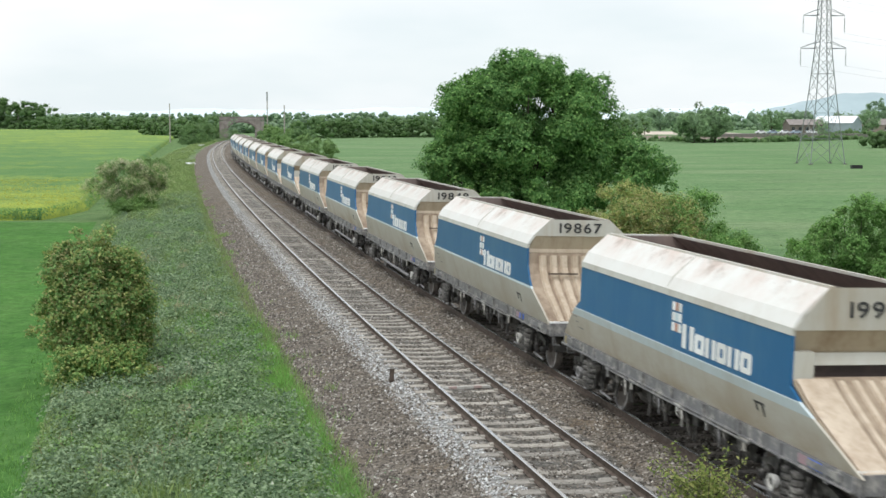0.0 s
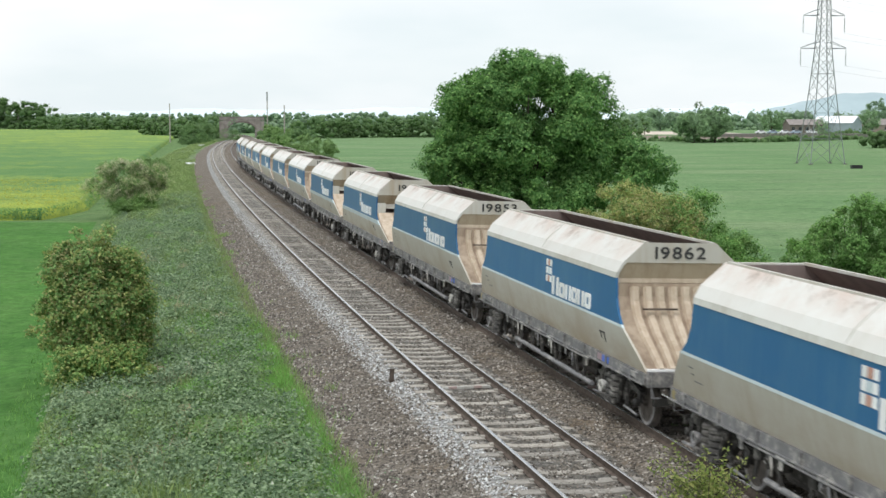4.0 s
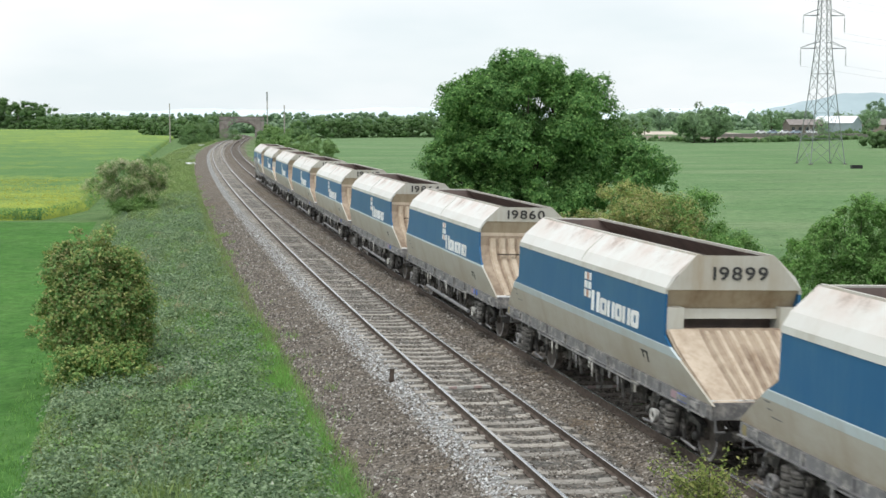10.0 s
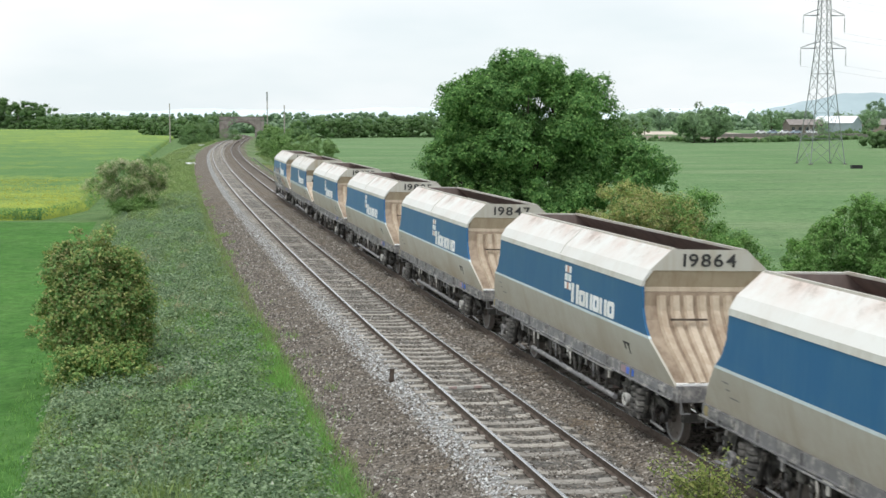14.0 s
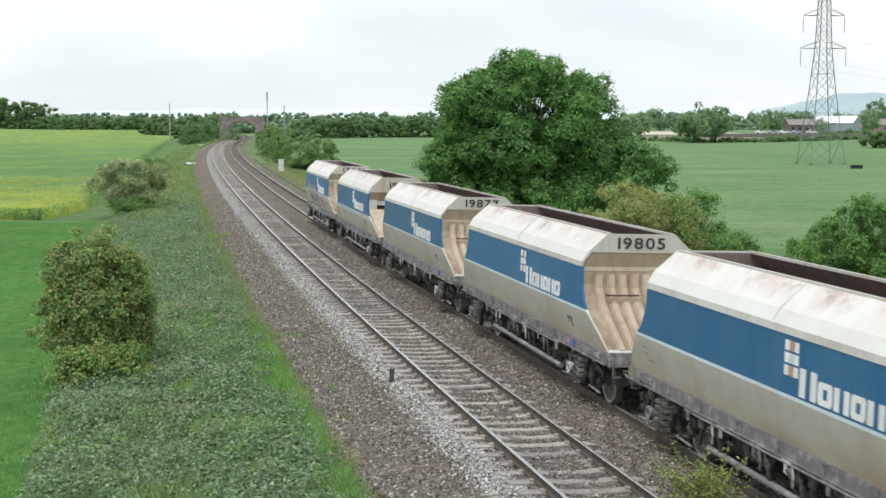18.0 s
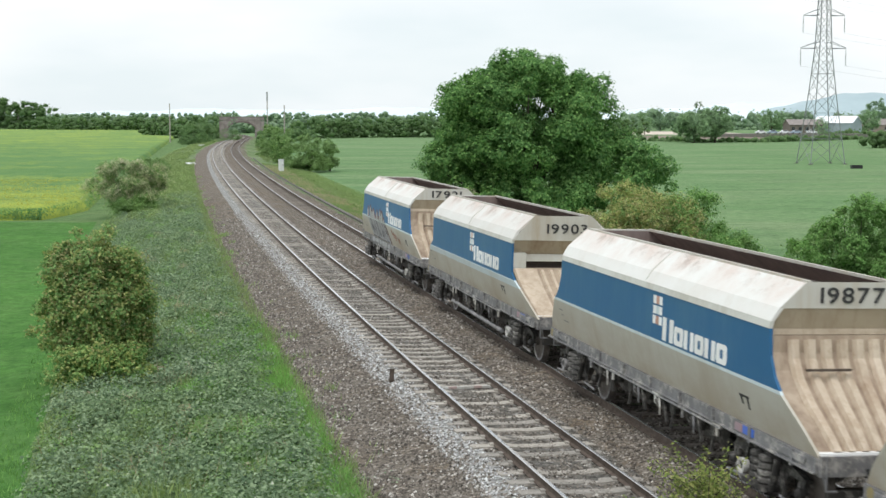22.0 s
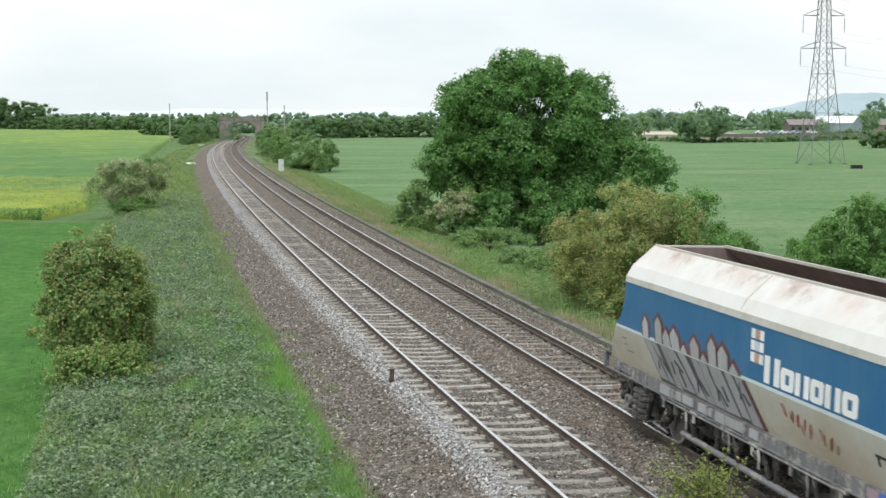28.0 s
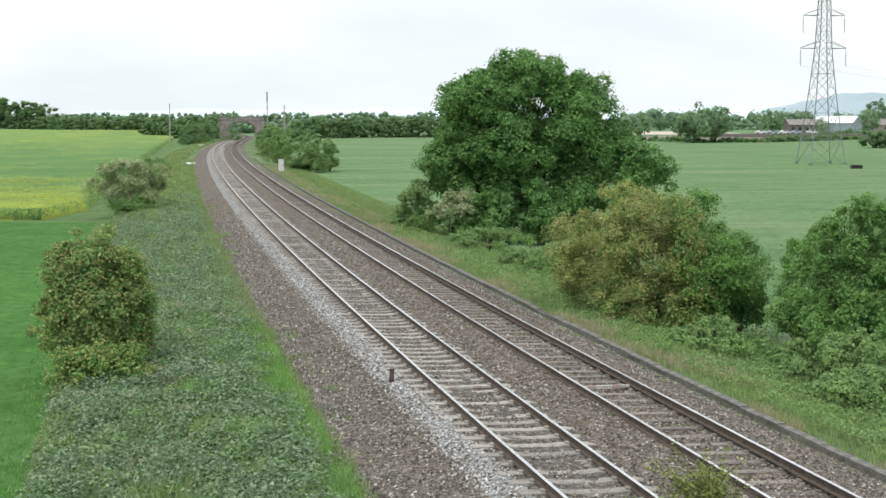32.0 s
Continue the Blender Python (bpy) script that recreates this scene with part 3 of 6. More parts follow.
def stones_on(name, n, o_range, s_range, size, mat, label, height=0.0):
    """Loose stones lying on the bed: small uneven octahedra."""
    s = s_range[0] + (s_range[1] - s_range[0]) * rng.random(n) ** 1.6
    o = rng.uniform(*o_range, n)
    x, y, _ = line(s, 0)
    _, _, h = line(s)
    x, y = x + o * np.cos(h), y - o * np.sin(h)
    z = np.interp(o, [-3.95, -3.3, -1.72, -1.15, -0.78, 0.78, 1.2, 1.6, 2.36, 2.55, 4.3, 4.75, 5.75, 6.5], [-0.62, -0.47, -0.25, -0.152, -0.175, -0.222, -0.215, -0.16, -0.14, -0.225, -0.265, -0.3, -0.5, -0.72]) + height
    r = size * rng.uniform(0.6, 1.4, n)
    base = np.array([(1, 0, 0), (0, 1, 0), (-1, 0, 0), (0, -1, 0), (0, 0, 1)], float)
    ang = rng.uniform(0, 6.28, n)
    V = base[None] * r[:, None, None] * rng.uniform(0.6, 1.25, (n, 5, 1))
    ca, sa = np.cos(ang)[:, None], np.sin(ang)[:, None]
    vx, vy = V[:, :, 0] * ca - V[:, :, 1] * sa, V[:, :, 0] * sa + V[:, :, 1] * ca
    V = np.stack([vx + x[:, None], vy + y[:, None], V[:, :, 2] * 0.8 + z[:, None]], -1)
    f = np.array([(0, 1, 4), (1, 2, 4), (2, 3, 4), (3, 0, 4)])
    F = (np.arange(n)[:, None, None] * 5 + f[None]).reshape(-1, 3)
    tagged(new(name, mesh_np(name, V.reshape(-1, 3), F, mat)), label, "ballast stones", kind="stuff")


RAIL = [(-0.075, -0.16), (0.075, -0.16), (0.075, -0.145), (0.012, -0.125), (0.012, -0.04), (0.035, -0.03), (0.036, -0.006), (0.028, 0.0),
        (-0.028, 0.0), (-0.036, -0.006), (-0.035, -0.03), (-0.012, -0.04), (-0.012, -0.125), (-0.075, -0.145)]


def build_track(name, off, label, sleeper_mat, spacing, width, n_parts, count, proud):
    tr = thing(name, label, "railway track", kind="structure")
    heads = [0] * len(RAIL)
    heads[7] = heads[8] = 1
    for side in (-1, 1):
        ring = [(p[0] + side * GAUGE / 2, p[1]) for p in RAIL]
        me = sweep("rail", ring, S_NEAR, S_FAR, 2.0, [M["rail"], M["railhead"]], heads, off, CANT)
        part("rail", me, None, tr, "rusty steel rail with a polished head")
    # one sleeper mesh, pieces set along the line
    g = Geo()
    if width > 0.25:
        ring = [(-1.25, -0.32), (-1.25, -0.18), (-1.1, -0.165), (-0.5, -0.165), (-0.35, -0.185), (0.35, -0.185), (0.5, -0.165), (1.1, -0.165), (1.25, -0.18), (1.25, -0.32)]
        g.prism([(x, -width / 2, z) for x, z in ring], (0, width, 0))
    else:
        g.prism([(x, -width / 2, z) for x, z in ((-1.25, -0.3), (-1.25, -0.17), (-1.22, -0.162), (1.22, -0.162), (1.25, -0.17), (1.25, -0.3))], (0, width, 0))
    for sx in (-1, 1):
        for q in (-1, 1):
            g.box(sx * GAUGE / 2 + q * 0.1 - 0.04, sx * GAUGE / 2 + q * 0.1 + 0.04, -0.06, 0.06, -0.165, -0.125)
    base = g.mesh("sleeper", sleeper_mat)
    rest_v, rest_f = [], []
    vs = np.array([v.co[:] for v in base.vertices])
    polys = [tuple(p.vertices) for p in base.polygons]
    for i in range(count):
        s = 12 + i * spacing
        x, y, h = line(s, off)
        m = Matrix.Translation((float(x), float(y), proud + random.uniform(-0.012, 0.012))) @ Matrix.Rotation(-float(h) + random.uniform(-0.01, 0.01), 4, "Z") @ Matrix.Rotation(CANT, 4, "Y")
        if i < n_parts:
            ob = new("sleeper", base)
            ob.parent = tr
            ob.matrix_basis = m
        else:
            n0 = len(rest_v)
            rest_v += [tuple(m @ Vector(v)) for v in vs[:20]]
            rest_f += [tuple(k + n0 for k in p) for p in polys if max(p) < 20]
    if rest_v:
        me = bpy.data.meshes.new("far_sleepers")
        me.from_pydata(rest_v, [], rest_f)
        me.materials.append(sleeper_mat)
        tagged(part("far_sleepers", me, None, tr), "row of sleepers far along the line", kind="stuff")


def build_trough():
    """Concrete cable trough along the far track, with separate lids."""
    t = thing("cable_trough", "weathered grey concrete cable trough beside the ballast", "cable trough", kind="structure")
    off = 5.8
    for a in (-0.095, 0.035):
        part("trough_wall", sweep("trough_wall", [(a, -0.75), (a + 0.06, -0.75), (a + 0.06, -0.38), (a, -0.38)], 12, 230, 2.0, [M["concrete"]], None, off), None, t)
    g = Geo().box(-0.105, 0.105, -0.447, 0.447, -0.377, -0.335, 0.02)
    lid = g.mesh("lid", M["concrete"])
    s, k = 14.0, 0
    while s < 130 and k < 140:
        x, y, h = line(s, off + random.uniform(-0.02, 0.02))
        if not (44.2 < s < 46.2):
            ob = new("lid", lid)
            ob.parent = t
            ob.matrix_basis = Matrix.Translation((float(x), float(y), random.uniform(-0.015, 0.015))) @ Matrix.Rotation(-float(h) + random.uniform(-0.012, 0.012), 4, "Z")
        s += 0.915
        k += 1


# ---- hopper wagons ----
# height, half width, half length of the body: plain-ended and slotted kinds
LEV_PLAIN = [(1.16, 1.10, 6.52), (1.5, 1.21, 6.2), (1.93, 1.34, 5.69), (2.17, 1.34, 5.42), (2.46, 1.34, 5.26), (2.87, 1.34, 5.21), (2.98, 1.325, 5.22), (3.19, 1.2, 5.24), (3.58, 0.77, 5.21)]
LEV_SLOT = [(1.16, 1.10, 6.64), (1.5, 1.21, 6.04), (1.93, 1.34, 5.23), (2.12, 1.34, 4.88), (2.46, 1.34, 4.87), (2.87, 1.34, 4.87), (2.98, 1.325, 4.87), (3.19, 1.2, 4.87), (3.58, 0.77, 4.87)]
LEV = list(LEV_PLAIN)


def half_width(z):
    return float(np.interp(z, [q[0] for q in LEV], [q[1] for q in LEV]))


def half_length(z):
    return float(np.interp(z, [q[0] for q in LEV], [q[2] for q in LEV]))


def side_slab(levels, side, thick=0.05, proud=0.0, cols=9):
    g = Geo()
    outer, inner = [], []
    for z in levels:
        w, l = half_width(z), half_length(z)
        ys = np.linspace(-l, l, cols)
        outer.append([(side * (w + proud), y, z) for y in ys])
        inner.append([(side * (w - thick), y, z - (0.02 if z > 3 else 0)) for y in ys])
    return g.slab(outer, inner)


def end_sheet(z0, z1, end, ztop_y=None):
    """Sloping sheet across the wagon's end."""
    g = Geo()
    outer, inner = [], []
    for z in np.linspace(z0, z1, 7):
        w, l = half_width(z) - 0.055, end_reach(z, z0, z1, ztop_y)
        xs = np.linspace(-w, w, 5)
        outer.append([(x, end * l, z) for x in xs])
        inner.append([(x, end * (l - 0.05), z - 0.02) for x in xs])
    return g.slab(outer, inner)


def end_reach(z, z0, z1, ztop_y):
    if ztop_y is not None:
        return float(np.interp(z, [z0, z1], [half_length(z0) - 0.05, ztop_y]))
    return half_length(z) - 0.05


def end_rib(z0, z1, end, ztop_y, f0, f1, proud=0.06):
    """One raised rib of the end sheet, between two fractions of its width."""
    g = Geo()
    outer, inner = [], []
    for z in np.linspace(z0 + 0.03, z1 - 0.05, 6):
        w, l = half_width(z) - 0.08, end_reach(z, z0, z1, ztop_y)
        a, b = -w + 2 * w * f0, -w + 2 * w * f1
        q = (b - a) * 0.2
        outer.append([(a + q, end * (l + proud), z + proud * 0.4), (b - q, end * (l + proud), z + proud * 0.4)])
        inner.append([(a, end * (l + 0.002), z), (b, end * (l + 0.002), z)])
    return g.slab(outer, inner)


def cross_slab(points, end, w_in=0.0, thick=0.04):
    """Plate across the end through (y, z) points, as wide as the body there."""
    g = Geo()
    outer = [[(-(half_width(z) - w_in), end * y, z), (half_width(z) - w_in, end * y, z)] for y, z in points]
    inner = [[(-(half_width(z) - w_in), end * (y - thick), z - 0.01), (half_width(z) - w_in, end * (y - thick), z - 0.01)] for y, z in points]
    return g.slab(outer, inner)


# six white letter-sized blocks: (start, width, height)
LETTERS = [(0.0, 0.5, 0.42), (0.55, 0.41, 0.33), (1.01, 0.41, 0.33), (1.47, 0.38, 0.33), (1.9, 0.43, 0.33), (2.38, 0.41, 0.33)]


def wheel_parts(wagon, y):
    ax = part("wheelset", Geo().tube((-0.9, 0, 0), (0.9, 0, 0), 0.075, n=10), M["wheel"], wagon, "brown steel axle with two wheels")
    ax.location = (0, y, 0.475)
    prof = [(0.0, 0.30), (0.0, 0.40), (0.0, 0.455), (0.78, 0.465), (0.8, 0.49), (1.0, 0.49), (1.0, 0.4), (0.75, 0.38), (0.7, 0.2), (1.0, 0.14), (1.0, 0.05)]
    for s in (-1, 1):
        g = Geo().lathe((s * 0.82, 0, 0), (s * 0.685, 0, 0), prof, 28)
        for k in range(6):
            q = k * math.pi / 3
            g.tube((s * 0.8, 0.3 * math.cos(q), 0.3 * math.sin(q)), (s * 0.83, 0.3 * math.cos(q), 0.3 * math.sin(q)), 0.03, n=6)
        wh = part("wheel", g, M["wheel"], ax)
        rim = Geo().lathe((s * 0.815, 0, 0), (s * 0.83, 0, 0), [(0, 0.39), (1, 0.395), (1, 0.45), (0, 0.455)], 28)
        part("rim", rim, M["frame"], wh)
    return ax


def bogie_parts(wagon, yc):
    g = Geo()
    for s in (-1, 1):
        x = s * 0.95
        # side frame: deep in the middle, thin arms over the axles
        ring = [(-1.28, 0.64), (-1.28, 0.7), (-0.6, 0.86), (0.6, 0.86), (1.28, 0.7), (1.28, 0.64), (0.78, 0.66), (0.5, 0.36), (-0.5, 0.36), (-0.78, 0.66)]
        g.prism([(x - 0.06, yc + a, b) for a, b in ring], (0.12, 0, 0))
        for q in (-1, 1):
            g.box(x - 0.04, x + 0.04, yc + q * 1.15 - 0.06, yc + q * 1.15 + 0.06, 0.46, 0.66)
            g.beam((x + s * 0.12, yc + q * 0.75, 0.32), (x + s * 0.12, yc + q * 0.5, 0.88), 0.055)
    g.box(-1.05, 1.05, yc - 0.22, yc + 0.22, 0.55, 0.9)
    g.box(-0.9, 0.9, yc - 1.75, yc - 1.66, 0.5, 0.66)
    g.box(-0.9, 0.9, yc + 1.66, yc + 1.75, 0.5, 0.66)
    b = part("bogie", g, M["bogie"], wagon, "grimy steel bogie frame")
    for s in (-1, 1):
        for dy, r in ((-0.2, 0.14), (0.16, 0.17)):
            prof = []
            for k in range(4):
                prof += [(k / 4, r * 0.72), ((k + 0.25) / 4, r), ((k + 0.75) / 4, r)]
            part("spring", Geo().lathe((s * 1.06, yc + dy, 0.38), (s * 1.06, yc + dy, 0.84), prof + [(1, r * 0.6)], 12), M["spring"], b, "dusty dark coil spring")
        part("spring_plank", Geo().box(s * 1.06 - 0.2, s * 1.06 + 0.2, yc - 0.42, yc + 0.42, 0.3, 0.38, 0.04), M["bogie"], b)
        part("damper", Geo().tube((s * 1.14, yc + 0.44, 0.34), (s * 1.14, yc + 0.62, 0.86), 0.06, n=8), M["bogie"], b)
        gc = Geo().lathe((s * 1.1, yc - 0.52, 0.5), (s * 1.22, yc - 0.52, 0.5), [(0, 0.1), (0.7, 0.13), (1, 0.13), (1, 0.085), (0.75, 0.08)], 16)
        part("hub", Geo().tube((s * 1.1, yc - 0.52, 0.5), (s * 1.2, yc - 0.52, 0.5), 0.05, n=10), M["bogie"], b)
        part("cylinder_end", gc, M["cover"] if yc > 0 else M["frame"], b, "whitish round cylinder end" if yc > 0 else "")
        for q in (-1, 1):
            part("axlebox", Geo().lathe((s * 0.98, yc + q * 1.15, 0.475), (s * 1.1, yc + q * 1.15, 0.475), [(0, 0.085), (0.7, 0.085), (1, 0.05)], 12), M["bogie"], b)
            gb = Geo().tube((s * 1.08, yc + q * 0.62, 0.3), (s * 1.08, yc + q * 1.3, 0.26), 0.025, n=6)
            part("brake_rod", gb, M["frame"], b)
            part("brake_block", Geo().box(s * 0.75 - 0.05, s * 0.75 + 0.05, yc + q * 0.6 - 0.05, yc + q * 0.6 + 0.05, 0.3, 0.62), M["bogie"], b)
    return b


def build_wagon(slotted):
    """A bogie hopper wagon; its origin lies on the rails at mid length, +y leads."""
    wg = thing("hopper_wagon", "blue and white hopper wagon with dusty beige lower sides", "railway wagon", group="wagons of the stone train")
    LEV[:] = LEV_SLOT if slotted else LEV_PLAIN
    top_l = 4.87 if slotted else 5.21
    z_st = 1.95 if slotted else 1.985
    z_lo = 1.77 if slotted else 1.93
    for s in (-1, 1):
        part("lower_side", side_slab([1.16, 1.4, 1.5, 1.6, z_lo], s), M["beige"], wg, "dusty beige lower side panel")
        part("stripe", side_slab([z_lo, 1.93, z_st] if not slotted else [z_lo, 1.85, 1.93, z_st], s, 0.05, 0.004), M["stripe"], wg, "pale blue stripe along the side")
        part("blue_side", side_slab([z_st, 2.12, 2.17, 2.3, 2.46, 2.62, 2.87], s, 0.05, 0.0), M["blue"], wg, "blue painted side panel")
        part("top_edge", side_slab([2.87, 2.98], s, 0.05, 0.012), M["chine"], wg, "greyish upright edge below the white top")
        part("white_top", side_slab([2.982, 3.19, 3.57], s, 0.05, 0.006), M["white"], wg, "dusty white canted top panel")
        g = Geo()
        g.box(s * 0.68 if s > 0 else -0.75, s * 0.75 if s > 0 else -0.68, -top_l, top_l, 3.55, 3.6)
        part("rim", g, M["endplate"], wg)
        # seam strap half way along the top
        g = Geo()
        rows = [3.0, 3.19, 3.56]
        g.slab([[(s * (half_width(z) + 0.016), y, z + 0.01) for y in (-0.055, -0.04)] for z in rows], [[(s * (half_width(z) - 0.01), y, z) for y in (-0.055, -0.04)] for z in rows])
        part("seam", g, M["chine"], wg)
        # solebar with stiffeners
        g = Geo().box(s * 1.1 - 0.05, s * 1.1 + 0.05, -6.5, 6.5, 0.96, 1.158)
        g.box(s * 1.1 - 0.1, s * 1.1 + 0.1, -6.5, 6.5, 0.94, 0.965)
        for y in np.arange(-5.8, 5.9, 1.45):
            g.box(s * 1.1 - 0.09, s * 1.1 + 0.09, y - 0.04, y + 0.04, 0.9, 1.156)
        part("solebar", g, M["frame"], wg, "dusty grey steel solebar")
        g = Geo().tube((s * 1.19, -3.2, 0.9), (s * 1.19, 3.3, 0.9), 0.022, n=6)
        part("air_pipe", g, M["frame"], wg, "thin dusty air pipe under the solebar")
        for y in (-3.4, -2.0, -0.75, 0.35, 1.65, 3.15):
            g = Geo().box(s * 1.17 - 0.03, s * 1.17 + 0.03, y - 0.16, y + 0.14, 0.885, 0.95, 0.015).box(s * 1.18 - 0.015, s * 1.18 + 0.015, y - 0.05, y + 0.03, 0.74, 0.89)
            part("bracket", g, M["cover"] if y in (-2.0, 0.35, 3.15) else M["frame"], wg, "dusty pale bracket")
        for y in (-5.7, 5.7):
            g = Geo().box(s * 1.165 - 0.02, s * 1.165 + 0.02, y - 0.5, y + 0.5, 1.02, 1.12, 0.01)
            part("step_plate", g, M["frame"], wg)
        for y in (-2.9, -1.1, 1.1, 2.9):
            g = Geo().beam((s * 1.16, y, 0.42), (s * 1.08, y, 0.98), 0.05)
            g.box(s * 1.1 - 0.06, s * 1.1 + 0.06, y - 0.12, y + 0.12, 0.7, 0.95, 0.02)
            part("hanger", g, M["bogie"], wg)
        for y in (-2.3, -0.5, 0.6, 2.2):
            g = Geo().box(s * 1.02 - 0.12, s * 1.02 + 0.12, y - 0.22, y + 0.18, 0.66, 0.93, 0.04)
            g.tube((s * 1.12, y - 0.1, 0.8), (s * 1.22, y - 0.1, 0.76), 0.08, n=10)
            g.beam((s * 1.16, y + 0.1, 0.9), (s * 1.18, y + 0.34, 0.5), 0.05)
            part("door_gear", g, M["bogie"], wg, "hopper door lever and cylinder")
            gl = Geo().beam((s * 1.2, y - 0.02, 0.88), (s * 1.22, y + 0.06, 0.72), 0.03).beam((s * 1.22, y + 0.06, 0.72), (s * 1.2, y + 0.02, 0.58), 0.028).tube((s * 1.17, y - 0.16, 0.78), (s * 1.22, y - 0.16, 0.78), 0.04, n=10)
            part("lever", gl, M["cover"] if y in (-2.3, 0.6) else M["frame"], wg, "pale lever of the door gear")
        lab = 1.2 if slotted else 0.05
        g = Geo().box(s * 1.157 - 0.006, s * 1.157 + 0.006, 4.02 + lab, 4.42 + lab, 1.0, 1.13)
        part("label_panel", g, M["label_blue"], wg, "small blue label panel")
        g = Geo().box(s * 1.157 - 0.006, s * 1.157 + 0.006, 3.72 + lab, 4.01 + lab, 1.0, 1.13)
        part("label_panel", g, M["label_pink"], wg, "small pink label panel")
        mk = 3.55 if slotted else 4.08
        # black marking like a short bracket on the lower side
        g = Geo()
        for y0, y1, z0, z1 in ((mk, mk + 0.36, 1.62, 1.66), (mk + 0.04, mk + 0.1, 1.5, 1.62), (mk + 0.26, mk + 0.32, 1.44, 1.62)):
            g.slab([[(s * (half_width(z) + 0.006), y, z) for y in (y0, y1)] for z in (z0, z1)], [[(s * (half_width(z) - 0.01), y, z) for y in (y0, y1)] for z in (z0, z1)])
        part("marking", g, M["black"], wg, "small black marking")
        for y0, z0, wd in ((-5.45, 1.72, 0.22), (-5.4, 1.6, 0.16), (-5.3, 1.48, 0.36)):
            g = Geo()
            g.slab([[(s * (half_width(z) + 0.005), y, z) for y in (y0, y0 + wd)] for z in (z0, z0 + 0.022)], [[(s * (half_width(z) - 0.01), y, z) for y in (y0, y0 + wd)] for z in (z0, z0 + 0.022)])
            part("data_bar", g, M["frame"], wg, "small grey lines of data")
        # company mark: squares and six plain letter-sized blocks
        g0, sg = s * (0.3 if slotted else 0.44), s
        for r in range(3):
            for c in range(3):
                y0 = g0 + sg * (c * 0.15)
                zt = 2.79 - r * 0.185
                y1 = y0 + sg * 0.13
                g = Geo().box(s * 1.34 - 0.01, s * 1.34 + 0.009, min(y0, y1), max(y0, y1), zt - 0.15, zt)
                part("logo_square", g, M["letter"] if c != 1 else (M["orange"] if r != 1 else M["stripe"]), wg)
        for a, wd, ht in LETTERS:
            y0 = g0 + sg * (0.5 + a)
            y1 = y0 + sg * wd
            lo, hi = min(y0, y1), max(y0, y1)
            z0 = 2.025 if not slotted else 2.035
            x0, x1 = sorted((s * 1.335, s * 1.35))
            g, c, t = Geo(), 0.045, wd * 0.34
            if ht > 0.4 or 0.9 < a < 1.2 or 1.8 < a < 2.1:
                for b0, b1 in ((lo, lo + t), (hi - t, hi)):
                    g.box(x0, x1, b0, b1, z0, z0 + ht)
            else:
                ring = [(lo + c, z0), (hi - c, z0), (hi, z0 + c), (hi, z0 + ht - c), (hi - c, z0 + ht), (lo + c, z0 + ht), (lo, z0 + ht - c), (lo, z0 + c)]
                h0, h1 = z0 + 0.09, z0 + ht - 0.09
                hole = [(lo + t, h0), (hi - t, h0), (hi - t, h0), (hi - t, h1), (hi - t, h1), (lo + t, h1), (lo + t, h1), (lo + t, h0)]
                for k in range(8):
                    q = (k + 1) % 8
                    face = [(x0, *ring[k]), (x0, *ring[q]), (x0, *hole[q]), (x0, *hole[k])]
                    if hole[k] == hole[q]:
                        face = face[:3]
                    g.prism(face, (x1 - x0, 0, 0))
            part("letter_block", g, M["letter"], wg, "plain white letter-sized shape")
    for e in (-1, 1):
        part("end_plate", cross_slab([(top_l + 0.02, 3.585), (top_l + 0.03, 2.95 if slotted else 3.18)], e, 0.0), M["endplate"], wg, "grey end plate with a black running number")
        if not slotted:
            part("end_soffit", cross_slab([(5.22, 3.175), (5.14, 2.86)], e, 0.055), M["stained"], wg, "rust-stained underside of the end plate")
            part("end_band", cross_slab([(5.145, 2.858), (5.155, 2.765)], e, 0.055), M["sheet"], wg)
            # Sheet between the ribs is coloured darker to stand for shade.
            sh = part("end_sheet", end_sheet(1.2, 2.76, e), M["sheet_shade"], wg, "ribbed stone-dusted sloping end sheet")
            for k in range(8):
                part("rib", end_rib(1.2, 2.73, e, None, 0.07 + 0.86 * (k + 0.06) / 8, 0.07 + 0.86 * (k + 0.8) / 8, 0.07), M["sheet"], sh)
            # Dark bar added in place of the dark crease line across the sheet.
            g = Geo().box(*sorted((e * 0.12, e * 0.86)), min(e * 5.5, e * 5.54), max(e * 5.5, e * 5.54), 2.26, 2.295)
            part("grab_rail", g, M["rail"], wg, "thin dark bar drawn for the crease in the sheet")
        else:
            part("end_soffit", cross_slab([(4.86, 2.945), (4.64, 2.58)], e, 0.055), M["stained"], wg, "rust-stained underside above the slot")
            part("slot_lintel", cross_slab([(4.66, 2.58), (4.72, 2.4)], e, 0.06), M["beige"], wg)
            # Here too the hollows get the darkened colour as painted shade.
            sh = part("end_sheet", end_sheet(1.2, 2.24, e, 4.82), M["sheet_shade"], wg, "ribbed stone-dusted sloping end sheet below a slot")
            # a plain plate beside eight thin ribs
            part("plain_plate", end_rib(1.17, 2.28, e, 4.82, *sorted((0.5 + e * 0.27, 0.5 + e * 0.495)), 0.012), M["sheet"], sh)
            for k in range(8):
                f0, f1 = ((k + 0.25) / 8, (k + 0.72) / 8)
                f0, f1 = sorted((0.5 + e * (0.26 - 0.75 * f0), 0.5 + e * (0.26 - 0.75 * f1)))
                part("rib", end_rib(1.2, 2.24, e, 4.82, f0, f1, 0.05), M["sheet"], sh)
            for q in (-1, 1):
                x0, x1 = sorted((q * 1.33, q * 0.95))
                y0, y1 = sorted((e * 4.45, e * 4.86))
                part("corner_post", Geo().box(x0, x1, y0, y1, 2.12, 2.62), M["beige"], wg)
